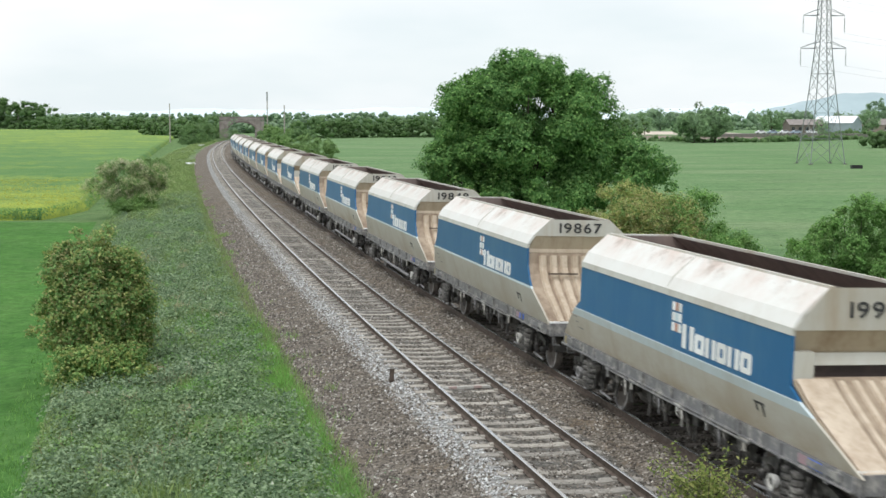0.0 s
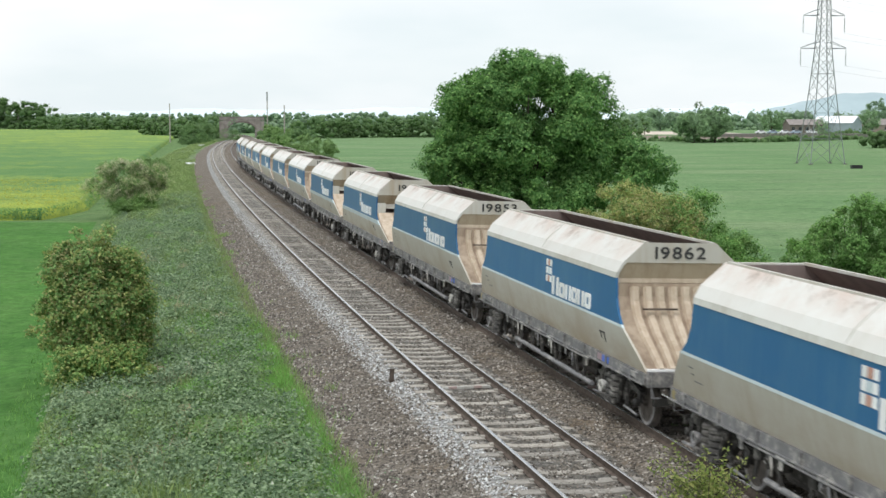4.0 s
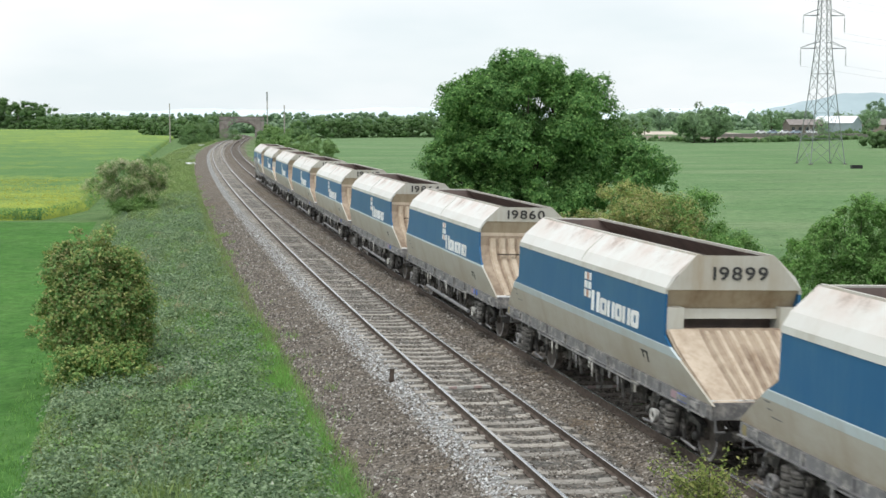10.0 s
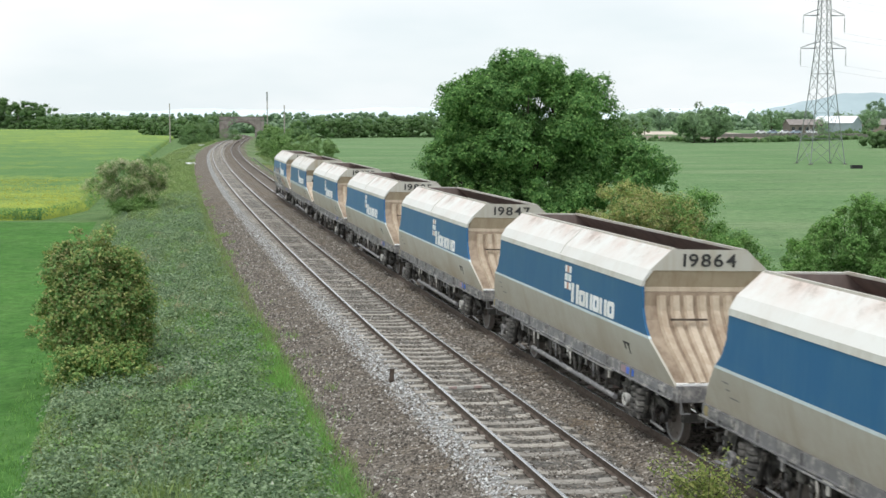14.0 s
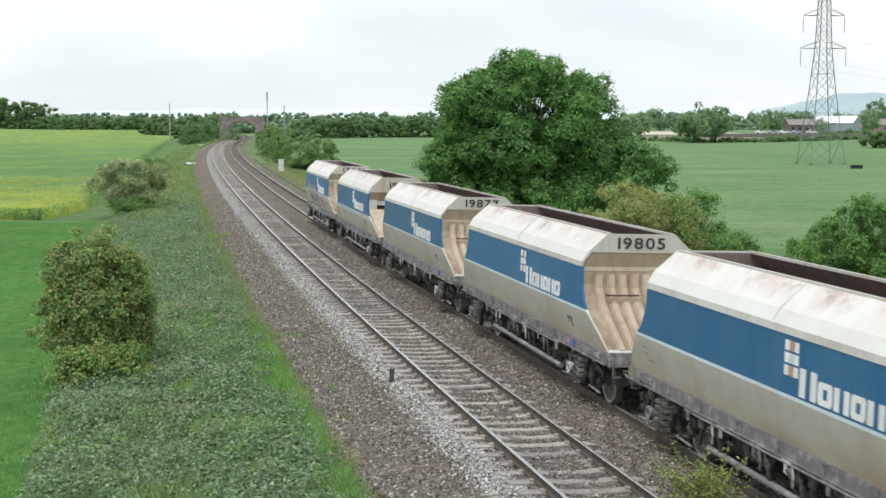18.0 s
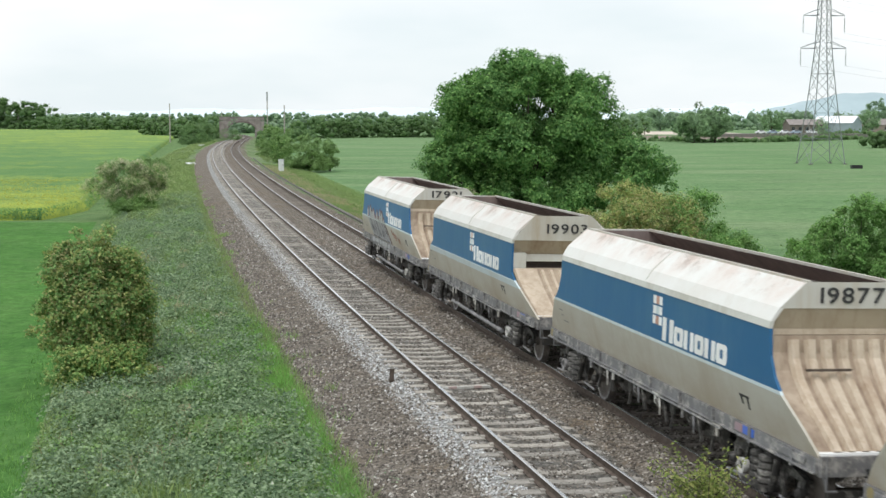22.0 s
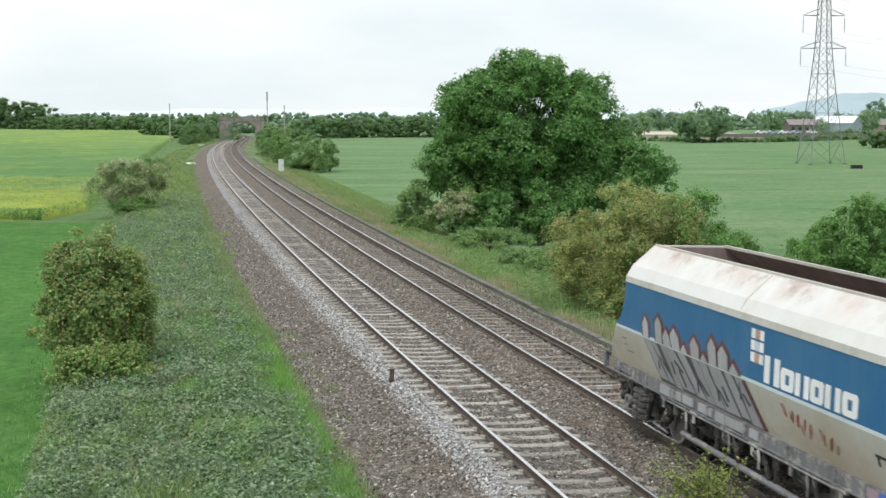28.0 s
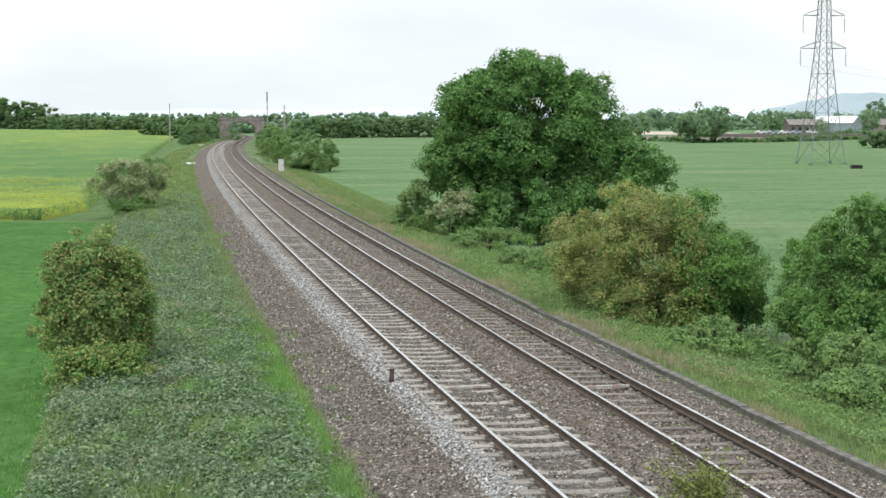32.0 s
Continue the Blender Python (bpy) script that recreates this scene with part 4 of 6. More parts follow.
            y0, y1 = sorted((e * 4.3, e * 4.35))
            part("slot_back", Geo().box(-1.2, 1.2, y0, y1, 1.6, 2.6), M["lining"], wg)
        y0, y1 = sorted((e * 6.42, e * 6.56))
        part("headstock", Geo().box(-1.1, 1.1, y0, y1, 0.9, 1.2, 0.02), M["frame"], wg, "dusty grey headstock")
        y0, y1 = sorted((e * 6.3, e * 6.5))
        part("lip", Geo().box(-1.08, 1.08, y0, y1, 1.2, 1.235), M["letter"], wg, "pale worn lip of the end sheet")
        g = Geo().box(-0.16, 0.16, min(e * 6.5, e * 6.98), max(e * 6.5, e * 6.98), 0.86, 1.1, 0.04).tube((0, e * 6.5, 0.98), (0, e * 7.02, 0.98), 0.1, n=8)
        part("coupler", g, M["bogie"], wg, "dark steel coupler")
        g = Geo().tube((0.35, e * 6.56, 1.0), (0.35, e * 6.85, 0.72), 0.03, n=6).tube((0.35, e * 6.85, 0.72), (0.28, e * 7.0, 0.75), 0.03, n=6)
        part("brake_hose", g, M["tyre"], wg)
        for q in (-1, 1):
            g = Geo().beam((q * 1.02, e * 6.6, 1.22), (q * 1.02, e * 6.6, 0.7), 0.024).beam((q * 1.02, e * 6.6, 0.7), (q * 0.84, e * 6.6, 0.7), 0.024)
            part("shunter_step", g, M["frame"], wg, "shunter's step and rail")
        g = Geo().tube((1.13, -6.32, 1.06), (1.158, -6.32, 1.06), 0.09, n=14)
        if e == -1:
            part("disc", g, M["yellow"], wg, "small yellow disc")
    # inside of the hopper
    g = Geo()
    z_in = [3.55, 3.17, 2.85, 1.95, 1.35]
    w_in = [0.69, 1.16, 1.27, 1.27, 0.5]
    l_in = [top_l - 0.06, top_l - 0.07, top_l - 0.17, 4.2, 3.0]
    rows = [[(-w, -l, z), (w, -l, z), (w, l, z), (-w, l, z)] for z, w, l in zip(z_in, w_in, l_in)]
    vs = [p for r in rows for p in r]
    fs = [(k * 4 + i, k * 4 + (i + 1) % 4, (k + 1) * 4 + (i + 1) % 4, (k + 1) * 4 + i) for k in range(4) for i in range(4)] + [(16, 17, 18, 19)]
    g.add(vs, fs)
    part("hopper_lining", g, M["lining"], wg, "dark rusty inside of the empty hopper")
    for y in (-3.6, -1.2, 1.2, 3.6):
        g = Geo().beam((-1.2, y, 2.9), (1.2, y, 2.9), 0.06)
        g.beam((1.1, y, 3.2), (1.26, y, 2.3), 0.05).beam((-1.1, y, 3.2), (-1.26, y, 2.3), 0.05)
        part("inner_rib", g, M["stained"], wg)
    # Unseen plate and tanks, added to keep light from under the wagon.
    part("underfloor", Geo().box(-1.04, 1.04, -6.4, 6.4, 1.1, 1.14), M["bogie"], wg)
    for y in (-3.0, -0.05, 3.0):
        part("air_tank", Geo().tube((-0.5, y - 0.25, 0.72), (0.62, y - 0.25, 0.72), 0.2, n=12), M["bogie"], wg)
    part("centre_sill", Geo().box(-0.2, 0.2, -6.4, 6.4, 0.85, 1.1), M["bogie"], wg)
    for y in (-1.8, 1.8):
        g = Geo()
        g.add([(-0.96, y - 1.6, 1.2), (0.96, y - 1.6, 1.2), (0.96, y + 1.6, 1.2), (-0.96, y + 1.6, 1.2), (-0.75, y - 0.8, 0.42), (0.75, y - 0.8, 0.42), (0.75, y + 0.8, 0.42), (-0.75, y + 0.8, 0.42)],
              [(0, 3, 2, 1), (4, 5, 6, 7), (0, 1, 5, 4), (1, 2, 6, 5), (2, 3, 7, 6), (3, 0, 4, 7)])
        part("chute", g, M["bogie"], wg, "grimy discharge chute")
    for yc in (-4.7, 4.7):
        bogie_parts(wg, yc)
        for q in (-1, 1):
            wheel_parts(wg, yc + q * 1.15)
    return wg


def figure(ch):
    cu = bpy.data.curves.new("number", "FONT")
    cu.body, cu.size, cu.extrude, cu.offset = ch, 0.34, 0.004, 0.004
    tmp = bpy.data.objects.new("tmp", cu)
    scene.collection.objects.link(tmp)
    me = bpy.data.meshes.new_from_object(tmp.evaluated_get(bpy.context.evaluated_depsgraph_get()))
    bpy.data.objects.remove(tmp)
    v = np.array([p.co[:] for p in me.vertices])
    f = [tuple(p.vertices) for p in me.polygons]
    bpy.data.meshes.remove(me)
    v[:, 0] -= v[:, 0].min()
    return v, f


def digits(text, wagon, slotted):
    g, x = Geo(), 0.0
    for ch in text:
        v, f = figure(ch)
        g.add([(p[0] + x, p[1], p[2]) for p in v], f)
        x += v[:, 0].max() + 0.045
    g.v = [(p[0] - (x - 0.045) / 2, p[1] - 0.12, p[2]) for p in g.v]
    wide = 1.14 / x
    tilt = math.atan2(0.01, 0.4)
    ob = part("running_number", g, M["black"], wagon, "black running number %s on the end plate" % text)
    ob.matrix_basis = Matrix.Translation((-0.1 if slotted else 0.0, 4.907 if slotted else 5.247, 3.26 if slotted else 3.385)) @ Matrix.Rotation(math.pi, 4, "Z") @ Matrix.Rotation(math.pi / 2 - tilt, 4, "X") @ Matrix.Diagonal((wide, 1, 1, 1))
    return ob


def graffiti(wg):
    """Silver slanting tag with dark outline on the last wagon's side, as plain shapes; rust-red scrawl beside it."""
    def plate(ring, mat, lift, label=""):
        rows = [(half_width(z) + lift, y, z) for y, z in ring]
        part("spray_shape", Geo().prism(rows, (-0.006, 0, 0)), M[mat], wg, label)

    def bar(y, z, wd, dz, slant, mat, lift):
        plate([(y, z), (y + wd, z), (y + wd - slant * dz, z + dz), (y - slant * dz, z + dz)], mat, lift)

    r = random.Random(11)
    # slanting dark field with a silver body in uneven pieces below the fold
    bar(-3.7, 1.18, 4.4, 0.74, 0.62, "spray_dark", 0.006)
    y = -3.68
    while y < 0.35:
        wd = r.uniform(0.24, 0.55)
        lean = 0.43 + r.uniform(-0.12, 0.12)
        z0, z1, zm = 1.2 + r.uniform(0, 0.05), 1.925, r.uniform(1.45, 1.75)
        lm = lean * (zm - z0) / 0.72
        plate([(y, z0), (y + wd, z0), (y + wd - lm - r.uniform(-0.02, 0.1), zm), (y + wd * 0.9 - lean, z1), (y - lean, z1), (y - lm + r.uniform(-0.02, 0.1), zm - 0.06)], "silver", 0.013, "silver sprayed shape")
        for k in range(2 if wd > 0.5 else 1):
            q, zs = y + wd * r.uniform(0.25, 0.75) - 0.1, r.uniform(1.26, 1.55)
            a, b, h = r.uniform(0.05, 0.1), r.uniform(-0.3, 0.12), r.uniform(0.16, 0.34)
            plate([(q, zs), (q + a, zs + 0.02), (q + b + a * 0.6, zs + h), (q + b, zs + h - 0.03)], "spray_dark", 0.02, "dark stroke of a sprayed tag")
        y += wd + r.uniform(0.03, 0.09)
    # spikes of uneven height above the fold, with a dark red rim
    for t0, up, wd in ((-4.15, 0.36, 0.26), (-3.5, 0.44, 0.3), (-3.12, 0.26, 0.34), (-2.72, 0.34, 0.36), (-2.3, 0.12, 0.3), (-1.86, 0.32, 0.34), (-1.42, 0.1, 0.3), (-1.1, 0.42, 0.3), (-0.72, 0.36, 0.36), (-0.3, 0.14, 0.34)):
        tilt = 0.3 * up + r.uniform(-0.05, 0.05)
        zt = 1.97 + up
        plate([(t0 - 0.07, 1.95), (t0 + wd + 0.08, 1.95), (t0 + wd - tilt + 0.09, zt - 0.08), (t0 + wd * 0.4 - tilt, zt + 0.09), (t0 - tilt - 0.08, zt - 0.1)], "spray_red", 0.007, "dark red edge of a sprayed tag")
        plate([(t0, 1.95), (t0 + wd, 1.95), (t0 + wd - tilt, zt - 0.13), (t0 + wd * 0.4 - tilt, zt), (t0 - tilt, zt - 0.14)], "silver", 0.014, "silver sprayed shape")
    bar(0.6, 1.2, 0.13, 0.7, 0.62, "spray_red", 0.019)
    y = -3.6
    while y < 0.5:
        wd = r.uniform(0.3, 0.7)
        part("spray_shape", Geo().box(1.155, 1.19, y, y + wd, 0.98 + r.uniform(0, 0.03), 1.14), M["silver"], wg, "silver sprayed shape")
        y += wd + r.uniform(0.04, 0.25)
    # loose rust-red scrawl
    for k in range(15):
        y, z = 1.55 + (k % 8) * 0.17 + (0.25 if k % 8 > 4 else 0), 1.68 - (k % 8) * 0.03 + r.uniform(-0.07, 0.07)
        a, b, w = r.uniform(-0.1, 0.12), r.uniform(0.08, 0.2), r.uniform(0.025, 0.04)
        plate([(y, z - b / 2), (y + w, z - b / 2), (y + w + a, z + b / 2), (y + a, z + b / 2)], "spray_rust", 0.01 + 0.002 * k, "rust-red sprayed stroke")


WAGONS = []
SLOTTED = ("19902", "19895", "19899", "19903")


def build_train():
    # front to rear: position in the train (in wagons from 19805), number, end with a slot
    order = [(10, "19902", 1), (9, "19867", 0), (8, "19848", 0), (7, "19862", 0), (6, "19853", 0), (5, "19895", 1), (4, "19899", 1), (3, "19860", 0), (2, "19864", 0),
             (1, "19847", 0), (0, "19805", 0), (-1, "19877", 0), (-2, "19903", 1), (-3, "17921", 0)]
    base = {0: build_wagon(False), 1: build_wagon(True)}
    used = set()
    for k, num, slot in order:
        if slot in used:
            w = copy_thing(base[slot], Matrix())
        else:
            w = base[slot]
            used.add(slot)
        WAGONS.append((k, num, w))
    for k, num, w in WAGONS:
        LEV[:] = LEV_SLOT if num in SLOTTED else LEV_PLAIN
        if num not in ("19902", "19867", "19895", "19899", "19877"):
            for q in (-1, 1):
                part("side_pipe", Geo().tube((q * 1.16, q * -2.5, 0.45), (q * 1.16, q * 3.5, 0.41), 0.055, n=10), M["frame"], w, "long grey pipe between the bogies")
        digits(num, w, num in SLOTTED)
        if num == "17921":
            graffiti(w)
            for q in (-1, 1):
                bf = part("buffer", Geo().box(q * 0.87 - 0.13, q * 0.87 + 0.13, -6.94, -6.56, 0.92, 1.14, 0.02), M["frame"], w, "dusty grey box-shaped buffer")
                part("buffer_head", Geo().box(q * 0.87 - 0.22, q * 0.87 + 0.22, -7.02, -6.942, 0.86, 1.19, 0.025), M["frame"], bf, "rectangular buffer head")
                part("top_plate", Geo().box(q * 0.87 - 0.2, q * 0.87 + 0.2, -6.98, -6.57, 1.194, 1.215), M["bogie"], bf, "dark flat plate over the buffer")
            tagged(w, "last blue and white hopper wagon, its side sprayed silver")
        elif num in SLOTTED:
            tagged(w, "blue and white hopper wagon with slotted end and broad pale stripe")


# ---- foliage ----
def cards(P, N, size, aspect=1.0, fold=0.25):
    """Leaves as small pointed triangles at P, facing roughly along N. Returns verts and faces."""
    n = len(P)
    N = N + rng.normal(0, 0.5, (n, 3))
    N /= np.linalg.norm(N, axis=1, keepdims=True) + 1e-9
    A = np.cross(N, rng.normal(0, 1, (n, 3)))
    A /= np.linalg.norm(A, axis=1, keepdims=True) + 1e-9
    B = np.cross(N, A)
    s = (size * rng.uniform(0.6, 1.4, n))[:, None]
    a, b = A * s, B * s * 0.8 * aspect
    V = np.stack([P - a - N * s * fold, P + a * 0.35 - b, P + a * 0.35 + b + N * s * fold * 0.4], 1)
    F = np.arange(n * 3).reshape(n, 3)
    return V.reshape(-1, 3), F


def folded_leaves(P, N, size, aspect=0.7, fold=0.3):
    """Larger leaves as two halves bent along the midrib."""
    n = len(P)
    N = N + rng.normal(0, 0.5, (n, 3))
    N /= np.linalg.norm(N, axis=1, keepdims=True) + 1e-9
    A = np.cross(N, rng.normal(0, 1, (n, 3)))
    A /= np.linalg.norm(A, axis=1, keepdims=True) + 1e-9
    B = np.cross(N, A)
    s = (size * rng.uniform(0.6, 1.4, n))[:, None]
    V = np.stack([P - A * s, P - B * s * aspect * 0.6 + N * s * fold, P + A * s, P + B * s * aspect * 0.6 + N * s * fold], 1)
    k = np.arange(n)[:, None] * 4
    F = np.concatenate([k + np.array([[0, 1, 2]]), k + np.array([[0, 2, 3]])], 1).reshape(-1, 3)
    return V.reshape(-1, 3), F


def blades(P, height, width, lean=0.35):
    n = len(P)
    q = rng.uniform(0, 6.28, n)
    d = np.stack([np.cos(q), np.sin(q), np.zeros(n)], 1)
    h = (height * rng.uniform(0.55, 1.35, n))[:, None]
    tip = P + np.array([0, 0, 1]) * h + rng.normal(0, lean, (n, 3)) * h * np.array([1, 1, 0.1])
    w = d * width * rng.uniform(0.6, 1.3, n)[:, None]
    V = np.stack([P - w, P + w, tip], 1)
    return V.reshape(-1, 3), np.arange(n * 3).reshape(n, 3)


def bunches(n, blobs, twigs=22):
    """Leaf places in bunches on the skin of each clump (rows of x, y, z, rx, ry, rz)."""
    vol = (blobs[:, 3] * blobs[:, 4] * blobs[:, 5]) ** 0.67
    k = rng.choice(len(blobs), n, p=vol / vol.sum())
    D = rng.normal(0, 1, (len(blobs), twigs, 3))
    D[:, :, 2] += 0.3
    D /= np.linalg.norm(D, axis=2, keepdims=True)
    j = rng.integers(0, twigs, n)
    d = D[k, j] + rng.normal(0, 0.2, (n, 3))
    d /= np.linalg.norm(d, axis=1, keepdims=True)
    r = (0.62 + 0.42 * rng.random(n)) * rng.uniform(0.72, 1.25, (len(blobs), twigs))[k, j]
    return blobs[k, :3] + d * blobs[k, 3:6] * r[:, None], d + np.array([0, -0.1, 0.45])


def sprays(n, blobs, droop, twigs=12):
    """Leaf places along arching twigs that leave each clump outwards."""
    k = rng.integers(0, len(blobs), n)
    out = blobs[:, :3] - blobs[:, :3].mean(0)
    out /= np.linalg.norm(out, axis=1, keepdims=True) + 1e-9
    D = rng.normal(0, 0.8, (len(blobs), twigs, 3)) + out[:, None] * 0.7
    D[:, :, 2] += 0.2
    D /= np.linalg.norm(D, axis=2, keepdims=True)
    j = rng.integers(0, twigs, n)
    R = blobs[k, 3:6]
    reach = rng.uniform(0.7, 1.7, (len(blobs), twigs))[k, j]
    q = 0.1 + 0.9 * rng.random(n)
    P = blobs[k, :3] + D[k, j] * R * (q * reach)[:, None] + rng.normal(0, 0.1, (n, 3)) * R
    P[:, 2] -= droop * q**2 * reach**2 * R[:, 2] * 0.5
    return P, D[k, j] * 0.4 + np.array([0, -0.1, 0.7])


def crown_points(n, blobs, low=None, droop=0.0):
    """Leaf places of a crown: in bunches, and half of them along drooping sprays where it has any."""
    blobs = np.asarray(blobs, float)
    P, N = bunches(n if not droop else n // 2, blobs)
    if droop:
        P2, N2 = sprays(n - n // 2, blobs, droop)
        P, N = np.concatenate([P, P2]), np.concatenate([N, N2])
    if low is not None:
        P[:, 2] = np.maximum(P[:, 2], low + rng.uniform(0, 0.3, len(P)))
    return P, N


def make_blobs(n, centre, radii, size, seed, flat=0.85, low_cut=-0.9):
    """Clumps spread over an ellipsoid's surface and inside."""
    r = np.random.default_rng(seed)
    out = []
    while len(out) < n:
        d = r.normal(0, 1, 3)
        d /= np.linalg.norm(d)
        if d[2] < low_cut:
            continue
        k = r.uniform(0.35, 1.0) ** 0.5
        p = np.array(centre) + d * np.array(radii) * k * r.uniform(0.85, 1.03)
        s = size * r.uniform(0.6, 1.25)
        out.append((*p, s, s, s * flat))
    return out


def limbs(blobs, base, trunk_r, fork_z, n, seed):
    r = np.random.default_rng(seed)
    g = Geo()
    base = np.array(base, float)
    top = base + np.array([r.uniform(-0.2, 0.2), r.uniform(-0.2, 0.2), fork_z])
    g.tube(base - np.array([0, 0, 0.3]), base + np.array([0, 0, 0.4]), trunk_r * 1.45, trunk_r * 1.1, 10)
    g.tube(base + np.array([0, 0, 0.35]), top, trunk_r * 1.1, trunk_r * 0.85, 10)
    gl = Geo()
    pick = r.choice(len(blobs), min(n, len(blobs)), replace=False)
    for i in pick:
        tgt = np.array(blobs[i][:3])
        a = base + (top - base) * r.uniform(0.75, 1.0)
        mid = a * 0.5 + tgt * 0.5 + r.normal(0, 0.12, 3) * np.linalg.norm(tgt - a) * 0.5
        r0 = trunk_r * r.uniform(0.25, 0.5)
        gl.tube(a, mid, r0, r0 * 0.6, 6)
        gl.tube(mid, tgt, r0 * 0.6, r0 * 0.15, 5)
    return g, gl


def plant(name, label, category, base, blobs, leaf_n, leaf_size, mats, trunk_r, fork, n_limbs, seed, low=None, group="", aspect=0.8, spray=0.0):
    """A tree or bush: trunk, limbs and a crown of leaf clumps; mats: (part name, material, share, label)."""
    t = thing(name, label, category, Matrix.Translation(base), group)
    b = [(x - base[0], y - base[1], z - base[2], p, q, r) for x, y, z, p, q, r in blobs]
    g, gl = limbs(b, (0, 0, 0), trunk_r, fork, n_limbs, seed)
    part("trunk", g, M["bark"], t, "", True)
    part("branchwork", gl, M["bark"], t, "", True)
    for pname, mat, share, lab, sel in mats:
        bb = b if sel is None else [q for q in b if sel(q)]
        if not bb:
            bb = b
        P, N = crown_points(int(leaf_n * share), bb, None if low is None else low - base[2], spray)
        V, F = cards(P, N, leaf_size, aspect)
        part(pname, mesh_np(pname, V, F, mat), None, t, lab)
    return t


def build_trees():
    # the big oak: clumps in tiers, reaching to the ground on the line's side
    bl = make_blobs(80, (5.6, 88.5, 4.2), (6.7, 5.6, 4.9), 1.3, 3)
    bl += make_blobs(95, (5.1, 88.0, 6.4), (5.9, 4.8, 3.5), 1.0, 5)
    bl += make_blobs(16, (8.6, 87.5, 7.2), (2.2, 2.2, 1.8), 0.85, 9)
    bl += make_blobs(12, (2.0, 87.5, 7.0), (2.0, 2.0, 1.6), 0.85, 10)
    bl += make_blobs(40, (10.4, 87.5, 2.6), (3.6, 3.2, 2.6), 0.9, 4)
    bl += make_blobs(40, (1.3, 87.5, 3.0), (2.6, 3.0, 2.6), 0.85, 6)
    bl += make_blobs(46, (5.6, 85.0, 0.4), (4.6, 2.2, 1.9), 0.8, 7)
    bl += make_blobs(22, (4.6, 84.0, -0.9), (5.0, 1.4, 0.9), 0.65, 15)
    bl += make_blobs(16, (5.2, 87.5, 8.7), (2.6, 2.2, 1.3), 0.8, 16)
    bl += make_blobs(14, (12.6, 87.0, 1.4), (2.3, 2.0, 1.5), 0.7, 8)
    plant("oak_tree", "large round dark green oak tree in full leaf", "tree", (5.6, 89.0, -1.6), bl, 280000, 0.102,
          [("crown", M["oak"], 0.9, "", None), ("crown_light", M["fresh"], 0.1, "lighter fresh leaves", lambda q: q[2] > 3)], 0.4, 3.0, 44, 1, -1.5)
    # blossom hawthorn in front of the oak
    bl = make_blobs(34, (0.55, 84.5, 0.35), (1.95, 1.4, 1.35), 0.5, 11)
    plant("hawthorn_bush", "hawthorn bush with pale fading blossom before the oak", "bush", (0.5, 84.5, -1.3), bl, 34000, 0.05,
          [("crown", M["hawthorn"], 0.5, "", None), ("blossom", M["may_pale"], 0.5, "pale fading blossom", lambda q: q[2] > 1.4)], 0.08, 0.4, 10, 12, -1.2, spray=0.6)
    bl = make_blobs(28, (-1.6, 87.0, 0.3), (1.5, 1.8, 1.75), 0.6, 13)
    plant("green_bush", "green bush at the foot of the oak", "bush", (-1.6, 87.0, -1.2), bl, 13000, 0.085, [("crown", M["bramble"], 1, "", None)], 0.1, 0.6, 10, 14, -1.2)
    # olive shrub by the line
    bl = make_blobs(120, (7.35, 49.0, 1.35), (3.3, 2.6, 2.65), 0.5, 21)
    bl += make_blobs(52, (5.5, 50.6, 0.9), (1.5, 1.4, 2.0), 0.45, 23)
    bl += make_blobs(60, (7.9, 47.2, -0.4), (2.7, 1.3, 1.2), 0.45, 24)
    bl += make_blobs(64, (9.7, 47.6, 0.9), (1.4, 1.2, 1.2), 0.45, 28)
    bl += make_blobs(40, (9.5, 46.7, 0.75), (1.4, 0.7, 0.6), 0.42, 35)
    bl += make_blobs(50, (7.4, 47.4, 1.3), (2.4, 0.9, 1.8), 0.45, 27)
    bl += make_blobs(44, (7.2, 48.0, 2.3), (1.8, 0.9, 1.2), 0.45, 36)
    plant("olive_shrub", "broad rounded shrub with olive and fading blossom tint", "shrub", (7.8, 49.5, -1.4), bl, 210000, 0.044,
          [("crown", M["hawthorn"], 0.26, "", None), ("green_crown", M["fresh"], 0.3, "fresh green leaves", lambda q: q[0] > 0.3 or q[2] < 1.2), ("olive_crown", M["olive"], 0.36, "olive new leaves", lambda q: q[0] < 0.9),
           ("blossom", M["faded_may"], 0.2, "brownish fading blossom", lambda q: q[0] < 0.9)], 0.14, 0.6, 18, 22, -1.4, spray=0.5)
    bl = make_blobs(16, (6.0, 55.0, 0.9), (0.9, 1.0, 1.9), 0.32, 25)
    plant("pale_shrub", "thin upright shrub with pale olive leaves", "shrub", (6.0, 55.0, -1.4), bl, 14000, 0.035, [("crown", M["olive"], 0.7, "", None), ("blossom", M["may_pale"], 0.3, "pale blossom", None)], 0.06, 0.8, 12, 26, -1.3, spray=0.3)
    # Dark-leaved bush added to stand for the deep shade in the hollow.
    bl = make_blobs(60, (10.2, 48.7, -0.5), (1.3, 0.8, 0.9), 0.42, 29)
    plant("green_bush", "dark leaves filling the shaded hollow between shrub and young tree", "bush", (10.3, 47.5, -1.5), bl, 36000, 0.042, [("crown", M["oak"], 1, "", None)], 0.06, 0.4, 10, 30, -1.5)
    # fresh green tree at the edge
    bl = make_blobs(95, (13.7, 45.0, 0.9), (3.3, 2.6, 2.3), 0.5, 31)
    bl += make_blobs(22, (13.6, 44.0, 2.5), (1.7, 1.4, 1.1), 0.4, 32)
    bl += make_blobs(40, (12.9, 43.2, -0.4), (2.5, 1.4, 1.2), 0.45, 34)
